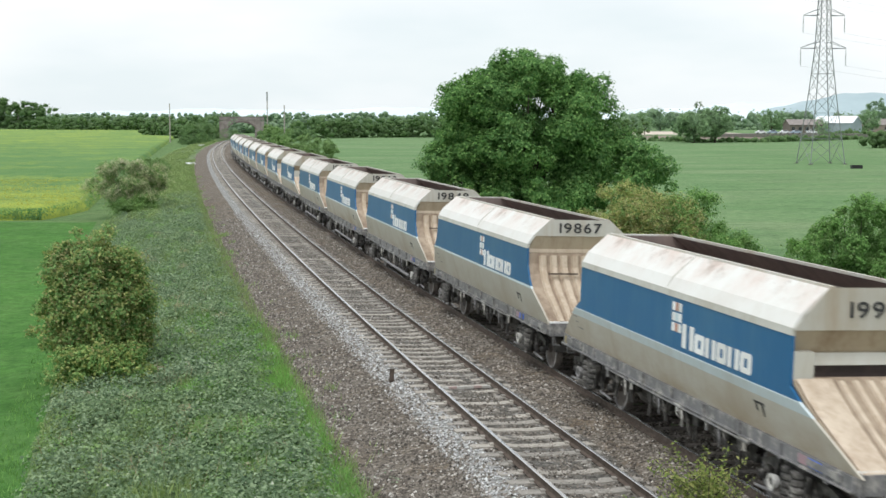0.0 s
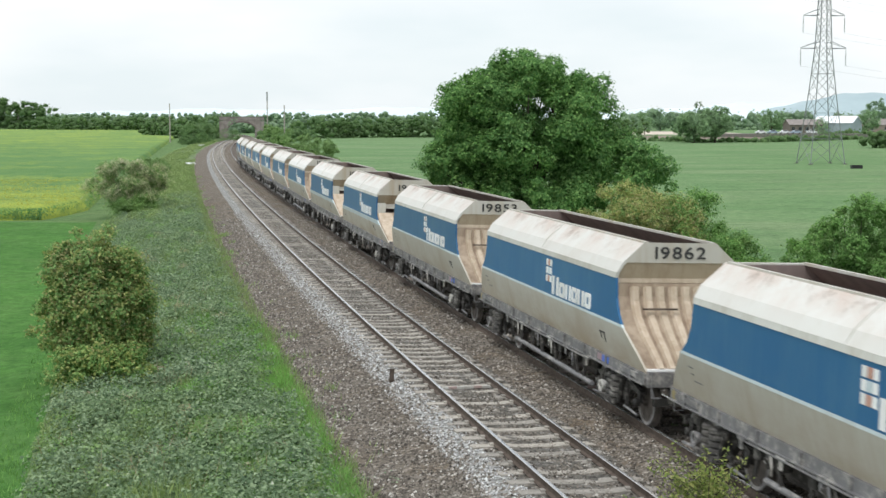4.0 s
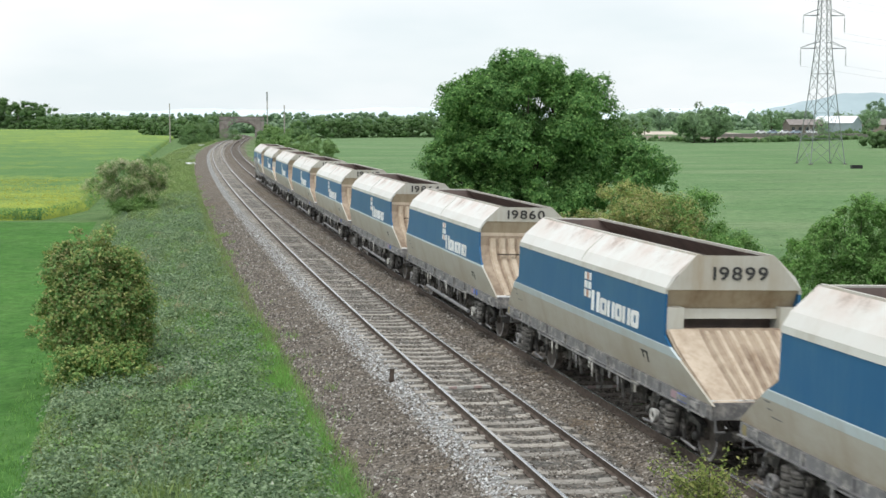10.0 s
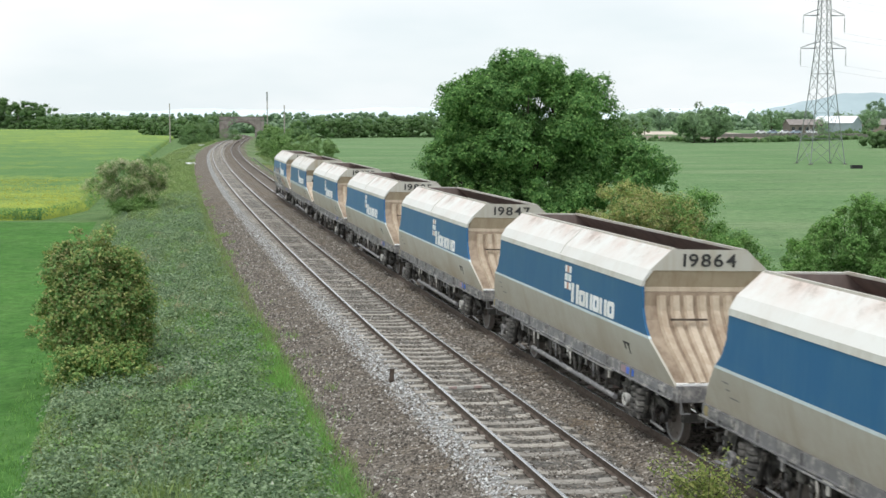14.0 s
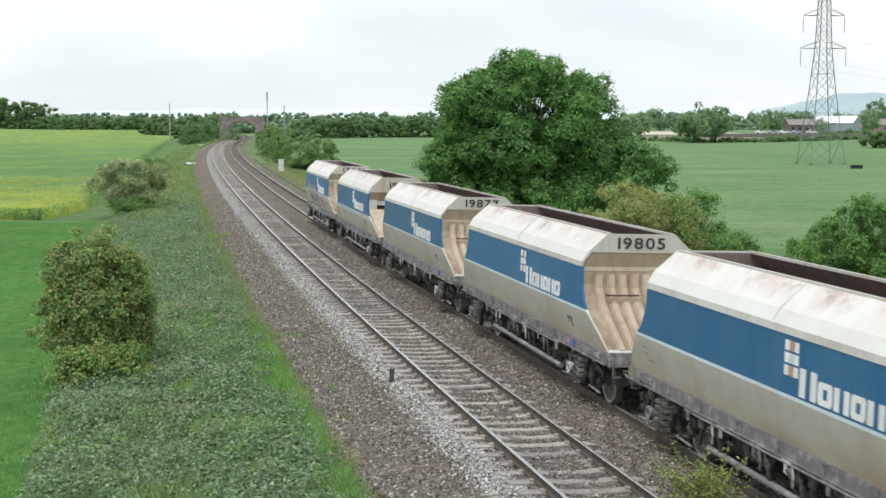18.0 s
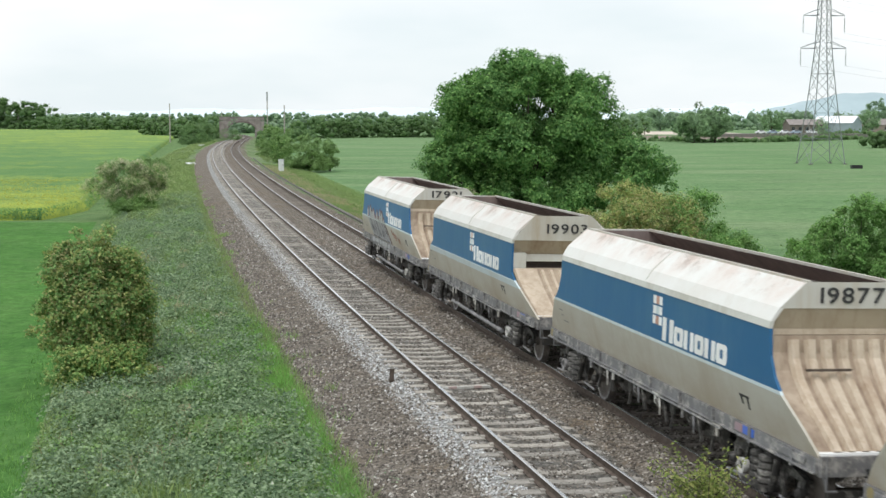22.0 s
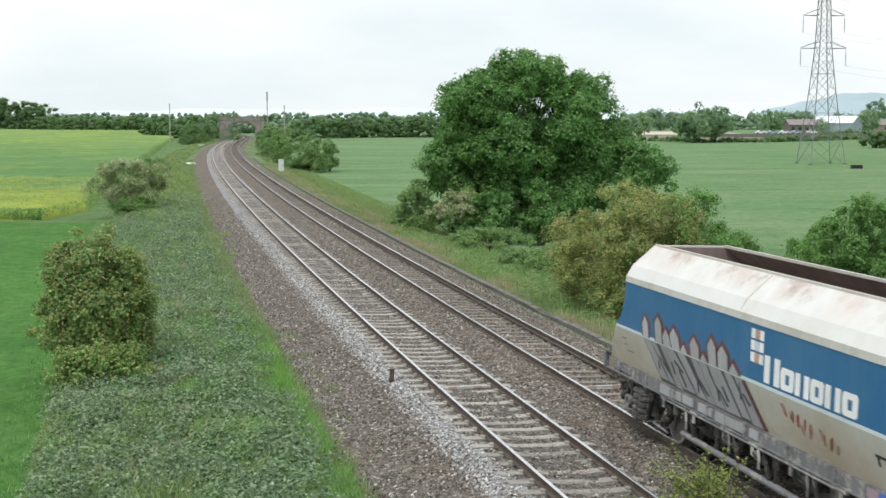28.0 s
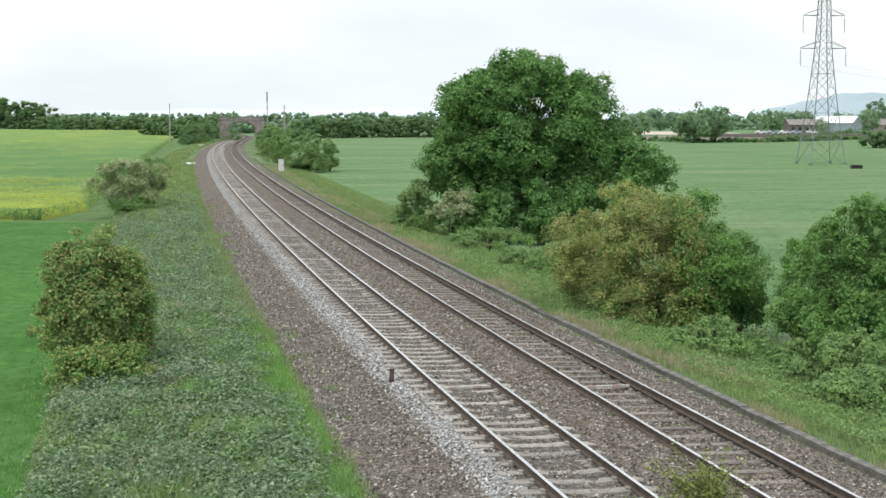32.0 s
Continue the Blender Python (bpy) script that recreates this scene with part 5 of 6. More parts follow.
    bl += make_blobs(40, (13.9, 43.6, 0.9), (1.7, 0.9, 1.1), 0.45, 37)
    plant("green_tree", "fresh green leafy young tree beside the line", "tree", (14.0, 45.0, -1.55), bl, 160000, 0.049, [("crown", M["fresh"], 0.85, "", None), ("crown_dark", M["bramble"], 0.15, "duller older leaves", None)], 0.12, 0.6, 16, 33, -1.5, spray=0.45)
    # two hawthorns on the other bank
    bl = make_blobs(150, (-9.85, 39.0, 0.75), (1.75, 1.35, 2.25), 0.34, 41)
    bl += make_blobs(80, (-9.95, 39.0, 0.85), (1.75, 1.5, 2.3), 0.27, 44)
    bl += make_blobs(50, (-9.9, 38.1, 0.4), (1.1, 0.5, 1.3), 0.36, 46)
    bl += make_blobs(54, (-9.15, 37.0, -0.95), (1.5, 0.9, 1.0), 0.36, 43)
    bl += make_blobs(70, (-9.8, 39.0, 1.7), (1.65, 1.2, 0.95), 0.3, 45)
    plant("hawthorn_bush", "tall olive green hawthorn bush on the bank", "bush", (-9.9, 39.0, -1.5), bl, 105000, 0.05,
          [("crown", M["hawthorn"], 0.62, "", None), ("olive_crown", M["olive"], 0.28, "olive new leaves", None), ("blossom", M["faded_may"], 0.1, "brownish faded blossom", lambda q: q[2] > 1.2)], 0.1, 0.5, 14, 42, -1.5, spray=0.7)
    bl = make_blobs(60, (-23.9, 104.5, 1.4), (2.9, 2.4, 1.6), 0.6, 55)
    bl += make_blobs(40, (-23.0, 103.4, -0.55), (2.2, 1.6, 1.3), 0.5, 52)
    plant("hawthorn_bush", "spreading hawthorn bush with pale blossom on top", "bush", (-23.5, 104.8, -1.5), bl, 80000, 0.05,
          [("crown", M["hawthorn"], 0.62, "", None), ("green_crown", M["bramble"], 0.14, "green leaves below", lambda q: q[2] < 1.4), ("blossom", M["may_pale"], 0.42, "pale blossom on top", lambda q: q[2] > 1.7)], 0.12, 0.6, 14, 53, -1.5, spray=0.5)
    # shrubs further along
    for k, (x, y, rx, rz, zc, n, mat, lab) in enumerate((
            (-18.9, 197, 3.4, 2.7, 0.9, 24000, "bramble", "rounded green shrub beside the cabinet"),
            (-16.4, 201, 1.5, 1.9, 0.5, 6000, "bramble", "green shrub on the field side"),
            (-25.8, 222, 2.0, 2.4, 0.8, 8000, "hawthorn", "brown-green shrub behind the cabinet"),
            (-30.2, 250, 3.6, 3.4, 1.5, 14000, "bramble", "green shrub along the line"),
            (-67.0, 380, 5.2, 3.4, 1.4, 16000, "far_wood", "large green shrub near a timber pole"),
            (-60.0, 392, 3.5, 2.2, 0.6, 5000, "far_wood", "low green shrub by the track"),
            (-37.0, 178, 1.9, 1.3, -0.3, 7000, "bramble", "low green bush on the bank"),
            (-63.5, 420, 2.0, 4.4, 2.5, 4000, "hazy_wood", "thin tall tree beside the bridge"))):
        bl = make_blobs(40, (x, y, zc), (rx, rx, rz), rx * 0.24, 60 + k)
        bl += make_blobs(34, (x, y - rx * 0.3, -0.5), (rx * 1.0, rx * 0.7, 0.9), rx * 0.22, 70 + k)
        plant("shrub", lab, "shrub", (x, y, -1.3), bl, n * 2, 0.085, [("crown", M[mat], 1, "", None)], 0.12, 0.6, 8, 80 + k, -1.3)
    # bramble mounds below the bushes
    for k, (x, y, rx, rz, n, lab) in enumerate(((11.6, 38.5, 2.6, 0.75, 26000, "rounded bramble mound below the young tree"), (10.6, 34.5, 1.6, 0.6, 13000, "low bramble mound beside the grass"),
                                              (8.6, 43.0, 1.6, 0.6, 12000, "bramble mound before the olive shrub"), (4.4, 66.0, 2.2, 0.7, 12000, "bramble mound beside the line"),
                                              (2.6, 77.0, 2.6, 0.8, 13000, "bramble mound before the oak"), (7.2, 69.0, 2.4, 0.9, 12000, "dark bramble mound under the oak"))):
        bl = make_blobs(44, (x, y, -1.2 + rz * 0.5), (rx, rx * 1.2, rz), 0.38, 200 + k, 0.7, -0.3)
        plant("bramble", lab, "bramble", (x, y, -1.4), bl, n, 0.055, [("foliage", M["bramble"], 1, "", None)], 0.03, 0.3, 14, 220 + k, -1.5)


def wood(name, label, pts, height, depth, n, leaf, mat, seed, blob=2.4, lumpy=0.35):
    """A far hedge or wood along a line of (x, y) points: clumps with an uneven top."""
    r = np.random.default_rng(seed)
    pts = np.array(pts, float)
    seg = np.linalg.norm(np.diff(pts, axis=0), axis=1)
    cum = np.concatenate([[0], np.cumsum(seg)])
    nb = int(cum[-1] / (blob * 0.8) * max(2.0, height / blob)) + 6
    bl = []
    for i in range(nb):
        q = r.uniform(0, cum[-1])
        x, y = np.interp(q, cum, pts[:, 0]), np.interp(q, cum, pts[:, 1])
        hh = height * (1 - lumpy + lumpy * (0.5 + 0.5 * math.sin(q * 0.11 + seed) * math.sin(q * 0.047 + 2)) + r.uniform(-0.12, 0.12))
        z = -1.6 + hh * r.uniform(0.0, 1.0) - blob * 0.5
        bl.append((x + r.uniform(-1, 1) * depth * 0.5, y + r.uniform(-1, 1) * depth * 0.5, z, blob * r.uniform(0.7, 1.3), blob, blob * r.uniform(0.6, 1.0)))
    # leafy masses with ragged leaves round them
    bm = bmesh.new()
    bmesh.ops.create_icosphere(bm, subdivisions=1, radius=1)
    sv = np.array([v.co[:] for v in bm.verts])
    sf = np.array([[v.index for v in f.verts] for f in bm.faces])
    bm.free()
    B = np.array(bl)
    lump = 1 + r.normal(0, 0.2, (len(B), len(sv)))
    V0 = B[:, None, :3] + sv[None] * B[:, None, 3:6] * 0.9 * lump[:, :, None]
    F0 = (np.arange(len(B))[:, None, None] * len(sv) + sf[None]).reshape(-1, 3)
    V0 = V0.reshape(-1, 3)
    k = r.integers(0, len(B), n)
    P = B[k, :3] + np.clip(r.normal(0, 0.6, (n, 3)), -1.3, 1.3) * B[k, 3:6]
    P[:, 2] = np.maximum(P[:, 2], -1.6)
    N = np.tile([0, -0.4, 0.8], (n, 1))
    V, F = cards(P, N, leaf, 0.9)
    tagged(new(name, mesh_np(name, np.concatenate([V0, V]), np.concatenate([F0, F + len(V0)]), mat, None, True)), label, "trees", kind="stuff")


def far_tree(label, x, y, w, h, n, mat, seed):
    bl = make_blobs(44, (x, y, -1.6 + h * 0.54), (w / 2, w / 2, h * 0.45), w * 0.14, seed)
    plant("tree", label, "tree", (x, y, -1.6), bl, n, w * 0.02, [("crown", M[mat], 1, "", None)], w * 0.025, h * 0.25, 5, seed, -1.2)


def build_distance():
    wood("wood", "dark green wood beyond the crop field", [(-232, 800), (-200, 790), (-170, 780), (-130, 770), (-112, 730)], 8.6, 18, 40000, 0.3, M["far_wood"], 1, 1.5, 0.2)
    wood("hedge", "low dark hedge along the crop field", [(-470, 1420), (-330, 1150), (-230, 960), (-160, 800), (-120, 770)], 4.0, 4, 6000, 0.35, M["far_wood"], 2, 1.4)
    wood("wood", "tall dark trees on the far side of the field", [(-310, 905), (-290, 900), (-270, 900), (-259, 902)], 21, 20, 26000, 0.34, M["far_wood"], 3, 2.0, 0.2)
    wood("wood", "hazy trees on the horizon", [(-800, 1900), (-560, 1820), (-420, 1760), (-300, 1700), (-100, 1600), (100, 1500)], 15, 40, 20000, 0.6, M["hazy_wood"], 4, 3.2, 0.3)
    wood("wood", "dark green wood along the pasture", [(-52, 520), (-30, 548), (0, 552), (14, 556), (40, 570), (80, 590)], 8.0, 16, 44000, 0.23, M["far_wood"], 5, 1.2, 0.2)
    wood("hedge", "green bushes beside the railway cutting", [(-36, 300), (-44, 350), (-50, 400), (-52, 440), (-48, 500)], 4.5, 5, 14000, 0.14, M["far_wood"], 6, 0.9)
    wood("hedge", "bushes on the bank before the bridge", [(-82, 440), (-78, 455), (-80, 500), (-120, 560)], 6.0, 6, 12000, 0.17, M["far_wood"], 7, 1.0)
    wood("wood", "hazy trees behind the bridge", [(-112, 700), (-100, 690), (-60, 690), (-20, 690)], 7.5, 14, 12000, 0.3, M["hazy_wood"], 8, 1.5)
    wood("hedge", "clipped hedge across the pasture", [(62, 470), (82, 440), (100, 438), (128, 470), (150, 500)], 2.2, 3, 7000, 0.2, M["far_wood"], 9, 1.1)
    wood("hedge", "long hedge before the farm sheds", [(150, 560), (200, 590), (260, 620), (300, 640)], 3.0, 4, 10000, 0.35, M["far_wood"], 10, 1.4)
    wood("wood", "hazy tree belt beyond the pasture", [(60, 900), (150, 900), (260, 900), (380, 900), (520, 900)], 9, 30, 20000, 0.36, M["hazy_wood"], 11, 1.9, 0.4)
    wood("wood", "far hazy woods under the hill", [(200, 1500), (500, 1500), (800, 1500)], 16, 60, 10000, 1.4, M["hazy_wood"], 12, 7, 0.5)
    wood("hedge", "dark bushes at the edge of the pasture", [(109.5, 356), (113, 352), (120, 350), (130, 350)], 4.4, 5, 14000, 0.15, M["far_wood"], 13, 0.9, 0.2)
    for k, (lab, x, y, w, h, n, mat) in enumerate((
            ("dense hazy grey-green tree in the far hedge", 78, 432, 14, 9.0, 30000, "mid_wood"),
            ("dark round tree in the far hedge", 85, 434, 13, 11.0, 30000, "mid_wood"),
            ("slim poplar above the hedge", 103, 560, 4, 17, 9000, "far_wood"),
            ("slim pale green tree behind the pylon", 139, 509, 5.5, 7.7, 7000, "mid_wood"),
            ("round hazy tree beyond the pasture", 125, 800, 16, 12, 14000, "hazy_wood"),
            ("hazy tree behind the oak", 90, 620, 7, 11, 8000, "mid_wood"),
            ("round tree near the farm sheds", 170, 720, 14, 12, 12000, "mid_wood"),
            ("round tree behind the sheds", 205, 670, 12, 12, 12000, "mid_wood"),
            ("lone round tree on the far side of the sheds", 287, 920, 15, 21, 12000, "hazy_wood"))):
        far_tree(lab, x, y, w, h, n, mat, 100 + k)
    # hills, with the haze in their colour
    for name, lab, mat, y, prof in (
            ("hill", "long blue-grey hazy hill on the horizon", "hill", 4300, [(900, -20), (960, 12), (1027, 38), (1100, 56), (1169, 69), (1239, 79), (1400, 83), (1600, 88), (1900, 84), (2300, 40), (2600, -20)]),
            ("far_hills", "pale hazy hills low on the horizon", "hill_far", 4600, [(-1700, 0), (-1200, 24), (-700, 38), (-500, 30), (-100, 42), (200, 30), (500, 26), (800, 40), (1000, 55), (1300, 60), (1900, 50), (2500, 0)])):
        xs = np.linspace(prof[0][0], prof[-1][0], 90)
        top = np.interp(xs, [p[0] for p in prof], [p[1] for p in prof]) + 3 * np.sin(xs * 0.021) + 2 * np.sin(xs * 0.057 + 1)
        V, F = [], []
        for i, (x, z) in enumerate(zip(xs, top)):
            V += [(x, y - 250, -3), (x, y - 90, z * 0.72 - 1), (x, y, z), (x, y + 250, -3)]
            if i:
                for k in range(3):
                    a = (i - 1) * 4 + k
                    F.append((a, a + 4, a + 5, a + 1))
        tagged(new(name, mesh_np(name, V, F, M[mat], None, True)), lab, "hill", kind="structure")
    # bare strips beyond the pasture
    for name, mat, z, x0, x1, y0, y1, lab in (("bare_field", "stubble", 0.05, 85, 148, 640, 780, "pale bare field beyond the hedge"), ("soil_strip", "soil", 0.04, 70, 126, 500, 600, "brown soil strip beyond the hedge")):
        g = Geo().box(x0, x1, y0, y1, -1.7, -1.6 + z)
        tagged(new(name, g.mesh(name, M[mat])), lab, "field", kind="structure")


def build_crops():
    """The rape crop: a raised bed of plants with blossom, dense near its edge."""
    ys = np.array(spread(104, 190, 1.2, 1.06, 800))
    fr = np.concatenate([[0, 0.4, 1, 2], np.linspace(3.5, 60, 40), np.linspace(64, 420, 50)])
    V = np.empty((len(ys), len(fr), 3))
    for i, y in enumerate(ys):
        right = float(np.interp(y, [104, 114, 140, 300, 448, 800], [-30.3, -29.4, -34.2, -62.5, -88, -150]))
        V[i, :, 0], V[i, :, 1] = right - fr, y
        V[i, :, 2] = -0.62 + rng.normal(0, 0.07, len(fr))
        V[i, 0, 2] = -1.62
        V[i, 1, 2] = -0.85
    V[0, :, 2] = -1.62
    V[1, :, 2] = np.minimum(V[1, :, 2], -0.75)
    n, m = len(ys), len(fr)
    idx = np.arange(n * m).reshape(n, m)
    F = np.stack([idx[:-1, :-1], idx[1:, :-1], idx[1:, 1:], idx[:-1, 1:]], -1).reshape(-1, 4)
    tagged(new("rape_crop", mesh_np("rape_crop", V.reshape(-1, 3), F, M["rape"], None, True)), "oilseed rape crop, partly in yellow flower", "crop", kind="stuff")
    # plants along the near edge
    n = 14000
    y = 104 + rng.random(n) ** 3.0 * 30
    x = np.interp(y, [104, 114, 140, 300], [-30.3, -29.4, -34.2, -62.5]) - rng.random(n) ** 1.3 * 22
    P = np.stack([x, y, -1.55 + rng.random(n) * 0.85], 1)
    V, F = cards(P, np.tile([0, -0.5, 0.8], (n, 1)), 0.075)
    tagged(new("rape_leaves", mesh_np("rape_leaves", V, F, M["rape_leaf"])), "blue-green leaves at the edge of the rape crop", "crop", kind="stuff")
    n = 30000
    y = 105 + rng.random(n) ** 1.1 * 52
    x = np.interp(y, [104, 114, 140, 300], [-30.3, -29.4, -34.2, -62.5]) - 0.6 - rng.random(n) * 30
    P = np.stack([x, y, -0.62 + rng.random(n) * 0.18], 1)
    dens = noise2(P[:, 0] * 0.5, P[:, 1], 0.2, 2.0) + 0.8 * noise2(P[:, 0], P[:, 1], 0.6, 4.0) + 0.16 - np.clip(y - 112, 0, 60) * 0.01
    P = P[dens + rng.normal(0, 0.15, n) > 0]
    V, F = cards(P, np.tile([0, -0.3, 0.9], (len(P), 1)), 0.06)
    tagged(new("rape_flowers", mesh_np("rape_flowers", V, F, M["rape_flower"])), "yellow flower heads of the rape crop", "crop", kind="stuff")


def scatter(n, o_range, y_range, power=1.5):
    y = y_range[0] + (y_range[1] - y_range[0]) * rng.random(n) ** power
    o = rng.uniform(*o_range, n)
    return np.stack([centre_x(y) + o, y, ground_height(o, y)], 1), o, y


def noise2(x, y, scale, seed=0.0):
    return np.array([noise.noise((a * scale + seed, b * scale, seed)) for a, b in zip(x, y)])


def build_bank_plants():
    # rough grass on both banks
    for name, mat, n, o, yr, h, lab in (
            ("bank_grass", "blade", 90000, (-9.9, -3.5), (17, 220), 0.26, "rough meadow grass on the railway bank"),
            ("bank_grass", "blade", 70000, (6.1, 13), (17, 200), 0.28, "rough grass between the line and the bushes"),
            ("straw_grass", "dry", 60000, (6.05, 8.6), (20, 190), 0.26, "dry straw-coloured grass along the cable trough"),
            ("tall_dry_stems", "dry", 1500, (-9.8, -5), (18, 60), 0.55, "tall dry stems among the nettles"),
            ("field_edge_grass", "fresh", 3500, (-11.0, -9.6), (25, 130), 0.13, "grass along the field edge")):
        P, oo, yy = scatter(n, o, yr)
        if name == "straw_grass":
            P = P[noise2(P[:, 0], P[:, 1], 0.35, 3.0) > 0.06]
        if name == "tall_dry_stems":
            P = P[noise2(P[:, 0], P[:, 1], 0.4, 8.0) > 0.22]
        V, F = blades(P, h, 0.016)
        tagged(new(name, mesh_np(name, V, F, M[mat])), lab, "grass", kind="stuff")
    # lush patch at the ballast's edge
    P, oo, yy = scatter(60000, (-6.4, -3.7), (18, 47), 1.0)
    k = (noise2(P[:, 0], P[:, 1], 0.55, 9.0) + 0.42 - np.abs(oo + 4.75) * 0.27 - np.clip(yy - 40, 0, 10) * 0.05 + rng.normal(0, 0.3, len(P))) > 0
    V, F = blades(P[k], 0.2, 0.013, 0.5)
    tagged(new("lush_grass", mesh_np("lush_grass", V, F, M["lush"])), "lush bright green grass along the ballast", "grass", kind="stuff")
    # uneven edge of grass over the ballast
    for name, mat, n, thr, h in (("edge_grass", "blade", 30000, 0.02, 0.2), ("edge_grass", "lush", 16000, 0.22, 0.16)):
        P, oo, yy = scatter(n, (-4.9, -2.8), (18, 160), 1.4)
        k = 1.5 * noise2(P[:, 0], P[:, 1], 0.45, 12.0) + 0.8 * noise2(P[:, 0], P[:, 1], 1.7, 4.0) - (oo + 4.45) * 0.45 + rng.normal(0, 0.1, len(P)) > thr
        V, F = blades(P[k] + np.array([0, 0, 0.04]), h, 0.014, 0.5)
        tagged(new(name, mesh_np(name, V, F, M[mat])), "grass creeping over the edge of the ballast", "grass", kind="stuff")
    # nettles, docks and brambles in clumps
    for name, mat, n, o, yr, z, size, lab in (
            ("nettle_bed", "nettle", 130000, (-9.8, -3.9), (17, 120), 0.4, 0.044, "grey-green nettles and docks on the bank"),
            ("bramble_bed", "bramble", 70000, (7.0, 14.5), (24, 80), 0.5, 0.042, "bramble leaves among the grass"),
            ("ballast_weeds", "nettle", 5000, (-4.6, -2.9), (18, 120), 0.2, 0.03, "small weeds creeping into the ballast")):
        P, oo, yy = scatter(n, o, yr)
        d = noise2(P[:, 0], P[:, 1], 0.55, 5.0) + 0.6 * noise2(P[:, 0], P[:, 1], 1.6, 1.0)
        k = d > (-0.55 if name != "ballast_weeds" else 0.2)
        P, d = P[k], d[k]
        P[:, 2] += np.clip(0.25 + d * 0.9, 0.05, 1.1) * z * rng.random(len(P)) ** 0.5
        V, F = cards(P, np.tile([0, -0.3, 0.9], (len(P), 1)), size)
        tagged(new(name, mesh_np(name, V, F, M[mat])), lab, "undergrowth", kind="stuff")
    # tussocks: domes of leaves, low near the ballast and high on the bank
    for name, mat, n, o, yr, lo, hi, size, lab in (
            ("nettle_clumps", "nettle", 1900, (-9.7, -4.3), (17, 120), 0.2, 0.7, 0.048, "rounded clumps of grey-green nettles on the bank"),
            ("dock_clumps", "bramble", 500, (-9.7, -4.6), (17, 110), 0.16, 0.55, 0.04, "clumps of dock and bramble on the bank"),
            ("dead_stem_clumps", "dry", 130, (-9.6, -4.6), (17, 90), 0.15, 0.45, 0.03, "brown dead stems among the nettles"),
            ("stalk_clumps", "blade", 500, (-9.7, -4.4), (17, 130), 0.15, 0.5, 0.03, "clumps of pale seeding grass on the bank"),
            ("grass_clumps", "lush", 300, (-9.8, -4.4), (17, 120), 0.15, 0.5, 0.03, "bright grass clumps among the nettles"),
            ("far_bank_clumps", "blade", 700, (-10.2, -4.4), (95, 420), 0.25, 0.75, 0.07, "rough clumps of weeds far along the bank"),
            ("far_weed_clumps", "blade", 260, (7.2, 12.0), (80, 400), 0.2, 0.45, 0.07, "rough weeds far along the line"),
            ("weed_clumps", "bramble", 750, (7.2, 13.5), (20, 82), 0.15, 0.5, 0.04, "rounded weed clumps before the bushes")):
        C, oo, yy = scatter(n, o, yr, 1.4)
        keep = noise2(C[:, 0], C[:, 1], 0.3, 6.0) > -0.3
        C = C[keep]
        rad = rng.uniform(lo, hi, len(C))
        k = rng.choice(len(C), 130 * len(C), p=rad**1.6 / (rad**1.6).sum())
        d = rng.normal(0, 1, (len(k), 3))
        d[:, 2] = np.abs(d[:, 2])
        d /= np.linalg.norm(d, axis=1, keepdims=True)
        P = C[k] + d * (rad[k] * rng.uniform(0.7, 1.1, len(k)))[:, None] * np.array([1, 1, 0.9])
        V, F = cards(P, d + np.array([0, 0, 0.7]), size)
        tagged(new(name, mesh_np(name, V, F, M[mat])), lab, "undergrowth", kind="stuff")
    P, oo, yy = scatter(170, (-9.6, -4.2), (18, 70))
    P[:, 2] += 0.5
    V, F = cards(P, np.tile([0, -0.3, 0.9], (len(P), 1)), 0.03)
    tagged(new("white_flowers", mesh_np("white_flowers", V, F, M["petal"])), "scattered white flowers on the bank", "flowers", kind="stuff")


def build_sapling():
    t = thing("sapling", "thin yellow-green sapling growing beside the line", "sapling", Matrix.Translation((1.82, 10.0, -0.58)))
    r = np.random.default_rng(5)
    part("stem", Geo().tube((0, 0, -0.1), (0.1, 0, 3.9), 0.03, 0.012, 6), M["bark"], t)
    gt = Geo()
    pts = []
    for k in range(120):
        a = np.array([0.1 + r.normal(0, 0.05), r.normal(0, 0.07), r.uniform(3.3, 3.95)])
        b = a + np.array([r.normal(0, 0.17), r.normal(0, 0.14), r.uniform(0.05, 0.42)])
        gt.tube(a, b, 0.003, 0.0015, 4)
        for q in np.linspace(0.1, 1.0, 44):
            pts.append(a * (1 - q) + b * q + r.normal(0, 0.022, 3))
    tagged(part("twig_mass", gt, M["bark"], t), "thin brown twigs", kind="stuff")
    P = np.array(pts)
    V, F = folded_leaves(P, np.tile([0, -0.3, 0.8], (len(P), 1)), 0.0155, 0.75)
    part("foliage", mesh_np("foliage", V, F, M["sapling"]), None, t)


